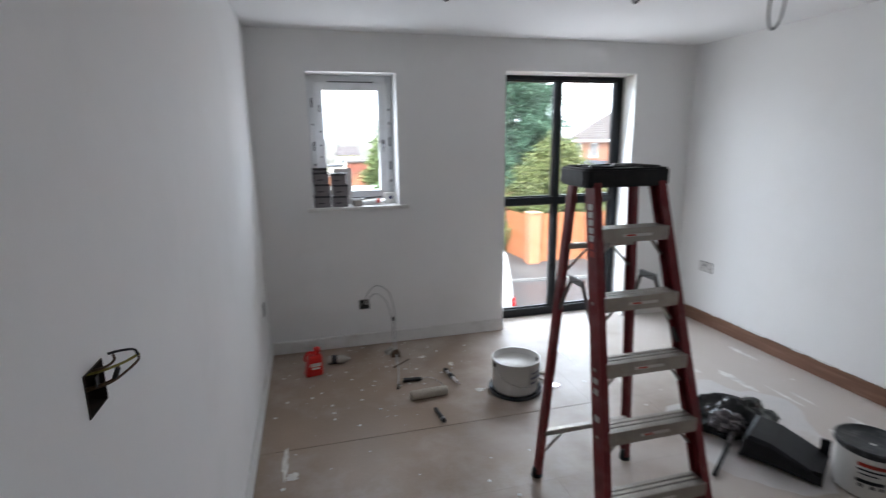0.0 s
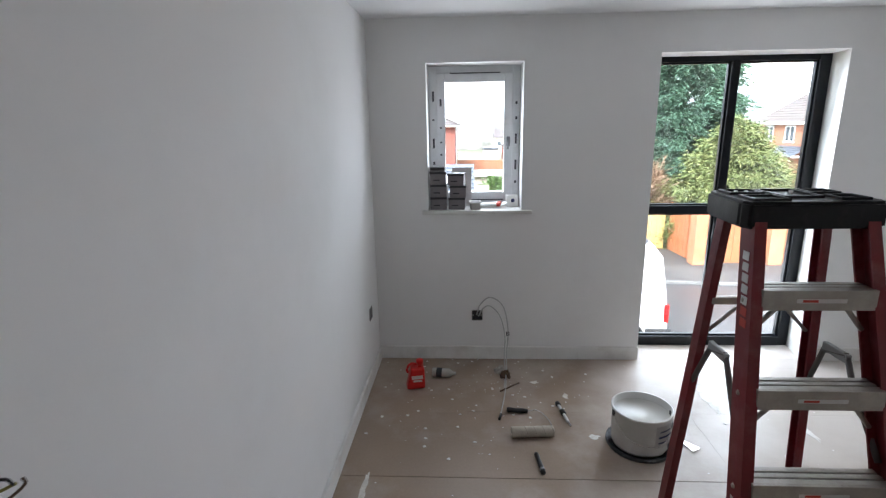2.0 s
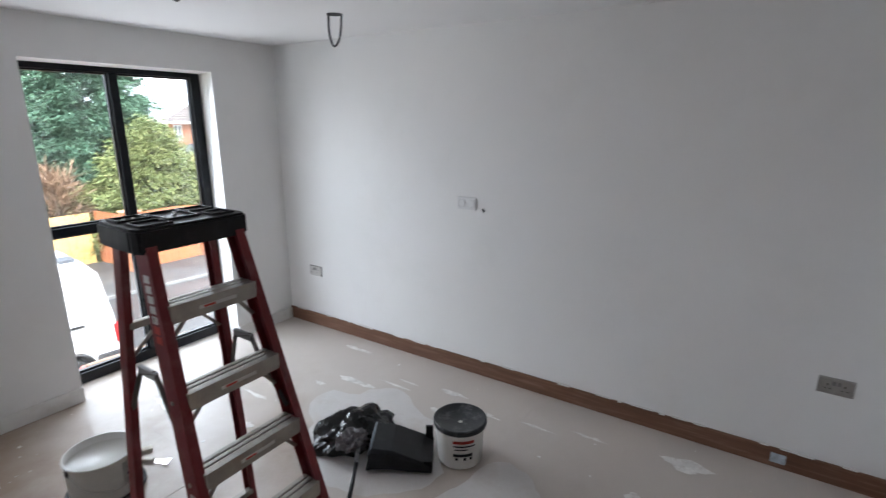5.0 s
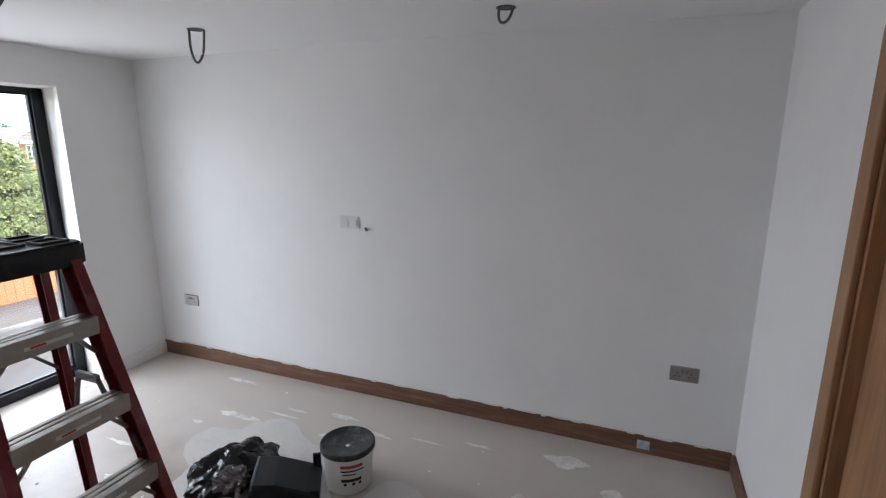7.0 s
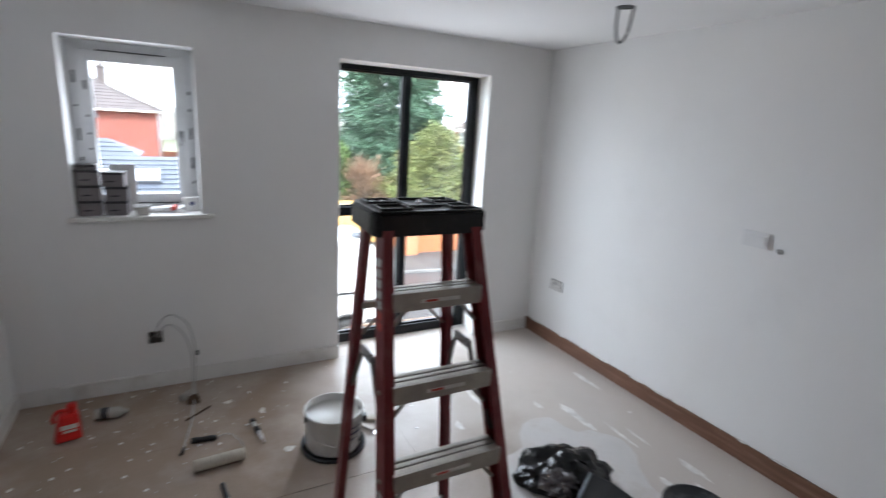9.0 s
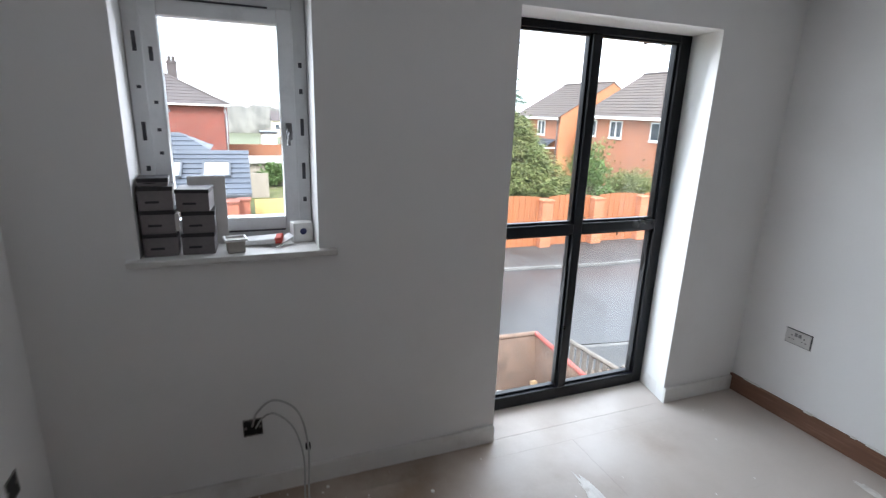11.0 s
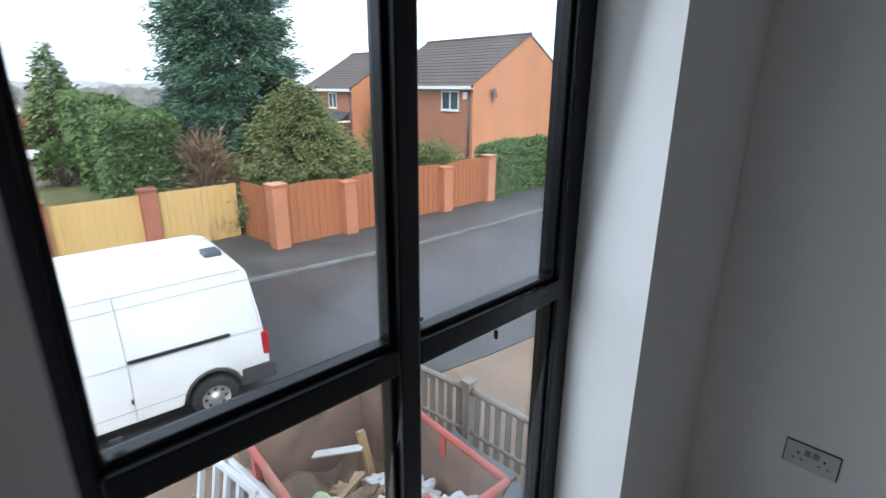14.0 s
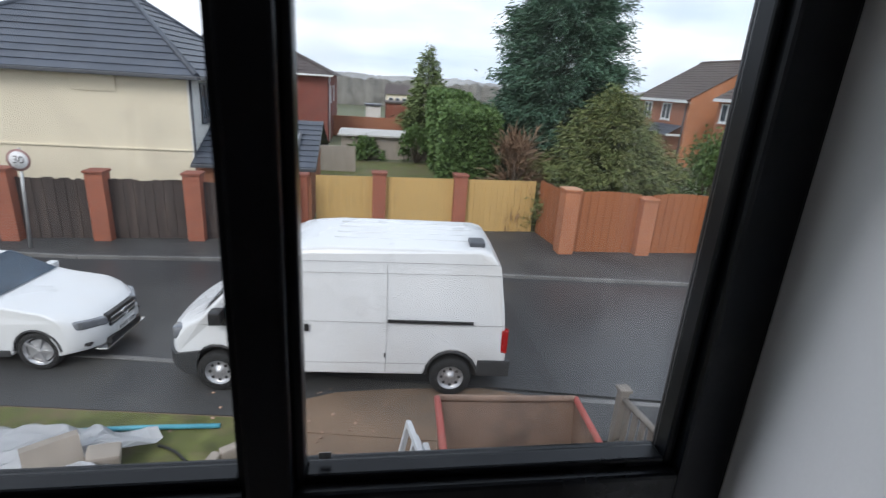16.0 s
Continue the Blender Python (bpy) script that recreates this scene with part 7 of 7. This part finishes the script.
def stick_box(name, label, p, q, w, t, material, cat, group=""):
    """A straight plank between two points."""
    p, q = Vector(p), Vector(q)
    L = (q - p).length
    m_ = Matrix.Translation(p) @ (q - p).to_track_quat("X", "Z").to_matrix().to_4x4()
    return thing(name, label, cat, group, bm=box_bm(0, L, -w / 2, w / 2, -t / 2, t / 2, bevel=0.004), material=material, m=m_)


stick_box("plank", "white painted plank leaning in the skip", (4.25, 4.15, -2.55), (4.62, 3.65, -2.35), 0.12, 0.02, RENDER_WHITE, "plank", "rubbish in the skip")
stick_box("timber", "short upright length of raw timber in the skip", (4.66, 3.55, -2.72), (4.66, 3.75, -2.20), 0.09, 0.07, NEW_WOOD, "timber", "rubbish in the skip")
stick_box("timber", "raw timber offcut in the skip", (4.05, 3.25, -2.55), (4.45, 3.5, -2.52), 0.09, 0.05, NEW_WOOD, "timber", "rubbish in the skip")
for k in range(7):
    x, y = random.uniform(3.7, 4.6), random.uniform(1.9, 3.3)
    a = random.uniform(0, 3)
    stick_box("timber", "broken timber offcut in the skip", (x, y, -2.48), (x + 0.4 * math.cos(a), y + 0.4 * math.sin(a), -2.40 + random.uniform(-0.05, 0.08)), 0.06, 0.03, random.choice((NEW_WOOD, CARDB, RENDER_WHITE)), "timber", "rubbish in the skip")

# old window frames leaning on the skip
def old_frame(p, w, h, turn, lean, label):
    f = thing("old_window_frame", label, "window frame", "old window frames", m=pose(*p, lean, 0, turn))
    t = 0.055
    for a in ((-w / 2, w / 2, 0, t), (-w / 2, w / 2, h - t, h), (-w / 2, -w / 2 + t, t, h - t), (w / 2 - t, w / 2, t, h - t), (-t / 2, t / 2, t, h - t)):
        part("frame_bar", box_bm(a[0], a[1], 0, 0.06, a[2], a[3], bevel=0.006), UPVC, f)


for k in range(4):
    old_frame((3.20 - 0.075 * k, 3.45 + 0.16 * k, GZ + 0.012), 0.85 + 0.05 * k, 1.16 + 0.05 * (k % 2), -86 + 2 * k, -8 - k, "white plastic window frame leaning on a skip")

# low picket fence beside the skip, with bags behind it
GREY_WOOD = wood("weathered_grey_pickets", (0.20, 0.175, 0.15), (0.30, 0.27, 0.24), 0.4)
pf = thing("picket_fence", "low weathered grey wooden fence with capped posts", "fence")
posts = [(6.12, 5.15), (6.30, 3.55), (6.38, 2.0), (6.45, 0.6)]
for x, y in posts:
    p_ = part("post", box_bm(x - 0.06, x + 0.06, y - 0.06, y + 0.06, GZ, -2.18, bevel=0.01), GREY_WOOD, pf)
    part("post_cap", box_bm(x - 0.085, x + 0.085, y - 0.085, y + 0.085, -2.18, -2.13, bevel=0.015), GREY_WOOD, p_)
for (x0, y0), (x1, y1) in zip(posts, posts[1:]):
    d = math.hypot(x1 - x0, y1 - y0)
    part("top_rail", tube_bm([(x0, y0, -2.29), (x1, y1, -2.29)], 0.045, 6), GREY_WOOD, pf)
    part("low_rail", tube_bm([(x0, y0, -2.95), (x1, y1, -2.95)], 0.035, 6), GREY_WOOD, pf)
    n = int(d / 0.16)
    for k in range(1, n):
        u = k / n
        x, y = x0 + (x1 - x0) * u, y0 + (y1 - y0) * u
        part("picket", box_bm(x - 0.012, x + 0.012, y - 0.05, y + 0.05, GZ + 0.05, -2.31), GREY_WOOD, pf)
GREY_BAG = mat("grey_roofing_roll", (0.10, 0.11, 0.125), 0.55, vary=0.2, scale=6, bump=0.1, dirt=(0.2, 0.2, 0.2), dirt_amount=0.4, dirt_scale=6)
for i, (x, y, s) in enumerate(((5.85, 3.35, 0.55), (5.82, 2.75, 0.6), (5.80, 2.15, 0.5))):
    st = thing("slate_stack", "stack of dark grey roof tiles by the fence", "roof tiles", "stacks of tiles", m=pose(x, y, GZ + 0.012, 0, 0, 12 * i - 8))
    for k in range(7):
        part("tile", box_bm(-0.2, 0.2, -s / 2 + 0.01 * (k % 2), s / 2, 0.05 * k, 0.05 * k + 0.042, bevel=0.008), GREY_BAG, st)

# front yard: sheeting, stone slab, pipe, sack, rubble
SHEETING = mat("white_plastic_sheeting", (0.66, 0.67, 0.69), 0.4, vary=0.06, scale=3, bump=0.15)
tp = bmesh.new()
NI, NK = 18, 12
tv = [[tp.verts.new((-2.6 + 2.4 * i / NI + 0.25 * math.sin(k * 0.8) * (i / NI), 4.75 + 1.35 * k / NK - 0.25 * (i / NI), GZ + 0.05 + 0.30 * abs(noise.noise(Vector((i * 0.35, k * 0.4, 2)))) + 0.18 * math.sin(math.pi * k / NK))) for k in range(NK + 1)] for i in range(NI + 1)]
for i in range(NI):
    for k in range(NK):
        tp.faces.new((tv[i][k], tv[i + 1][k], tv[i + 1][k + 1], tv[i][k + 1]))
bmesh.ops.solidify(tp, geom=tp.faces, thickness=0.006)
thing("plastic_sheeting", "crumpled white plastic sheeting over a pile", "plastic sheet", bm=tp, material=SHEETING)
STONE = mat("buff_insulation_block", (0.30, 0.26, 0.22), 0.85, vary=0.2, scale=5, bump=0.3)
thing("stone_block", "grey-buff block leaning on the sheeting", "block", bm=side_bm([(-0.25, 0), (0.3, 0), (0.22, 0.5), (0.08, 0.52)], -0.28, 0.28), material=STONE, m=pose(-0.92, 5.05, GZ + 0.03, 0, 0, 35))
thing("stone_block", "smaller grey-buff block beside the sheeting", "block", bm=box_bm(-0.18, 0.18, -0.15, 0.15, 0, 0.36, bevel=0.04), material=STONE, m=pose(-0.48, 5.15, GZ + 0.03, 0, 8, 20))
thing("blue_pipe", "pale blue water pipe lying on the grass", "pipe", bm=tube_bm([(-1.4, 5.95, GZ + 0.07), (-0.4, 5.98, GZ + 0.07), (0.66, 5.96, GZ + 0.07)], 0.035, 8), material=mat("blue_pipe_plastic", (0.08, 0.33, 0.42), 0.4, vary=0.15))
thing("black_cable", "piece of black pipe lying on the grass", "pipe", bm=tube_bm(bezier([(-0.02, 5.62, GZ + 0.05), (0.2, 5.5, GZ + 0.06), (0.42, 5.3, GZ + 0.05)], 6), 0.02, 6), material=BLACK_PLASTIC)
fp = thing("flowerbed_edging", "broken stone ring in the muddy ground", "edging", m=pose(1.15, 5.15, GZ + 0.02))
rnd_ = random.Random(77)
for k in range(9):
    a = 2 * math.pi * k / 9
    part("stone", box_bm(-0.12, 0.12, -0.07, 0.07, 0, 0.12 + 0.05 * rnd_.random(), bevel=0.03), STONE, fp).matrix_local = pose(0.42 * math.cos(a), 0.26 * math.sin(a), 0, 5 * rnd_.random(), 5 * rnd_.random(), math.degrees(a) + 90)
rub = bmesh.new()
for k in range(420):
    x, y = rnd_.gauss(1.9, 0.9), rnd_.gauss(5.4, 0.7)
    if k > 300:
        x, y = rnd_.uniform(0.8, 5.0), rnd_.uniform(6.2, 6.75)
    if not (-0.2 < x < 5.2 and 0.8 < y < 6.9) or (3.0 < x < 5.3 and y < 4.8):
        continue
    r = rnd_.choice((0.007, 0.009, 0.012, 0.016, 0.026) if k <= 300 else (0.005, 0.007, 0.009))
    g = bmesh.ops.create_icosphere(rub, subdivisions=1, radius=r)
    for v in g["verts"]:
        v.co = Vector((v.co.x * rnd_.uniform(0.7, 1.7), v.co.y * rnd_.uniform(0.7, 1.6), v.co.z * 0.6))
    bmesh.ops.translate(rub, vec=(x, y, GZ + 0.02 + r * 0.4), verts=g["verts"])
thing("rubble", "scattered bits of brick and plaster on the mud", "rubble", bm=rub, material=mat("mixed_rubble", (0.34, 0.22, 0.16), 0.85, vary=0.5, scale=3, bump=0.2), kind="stuff")
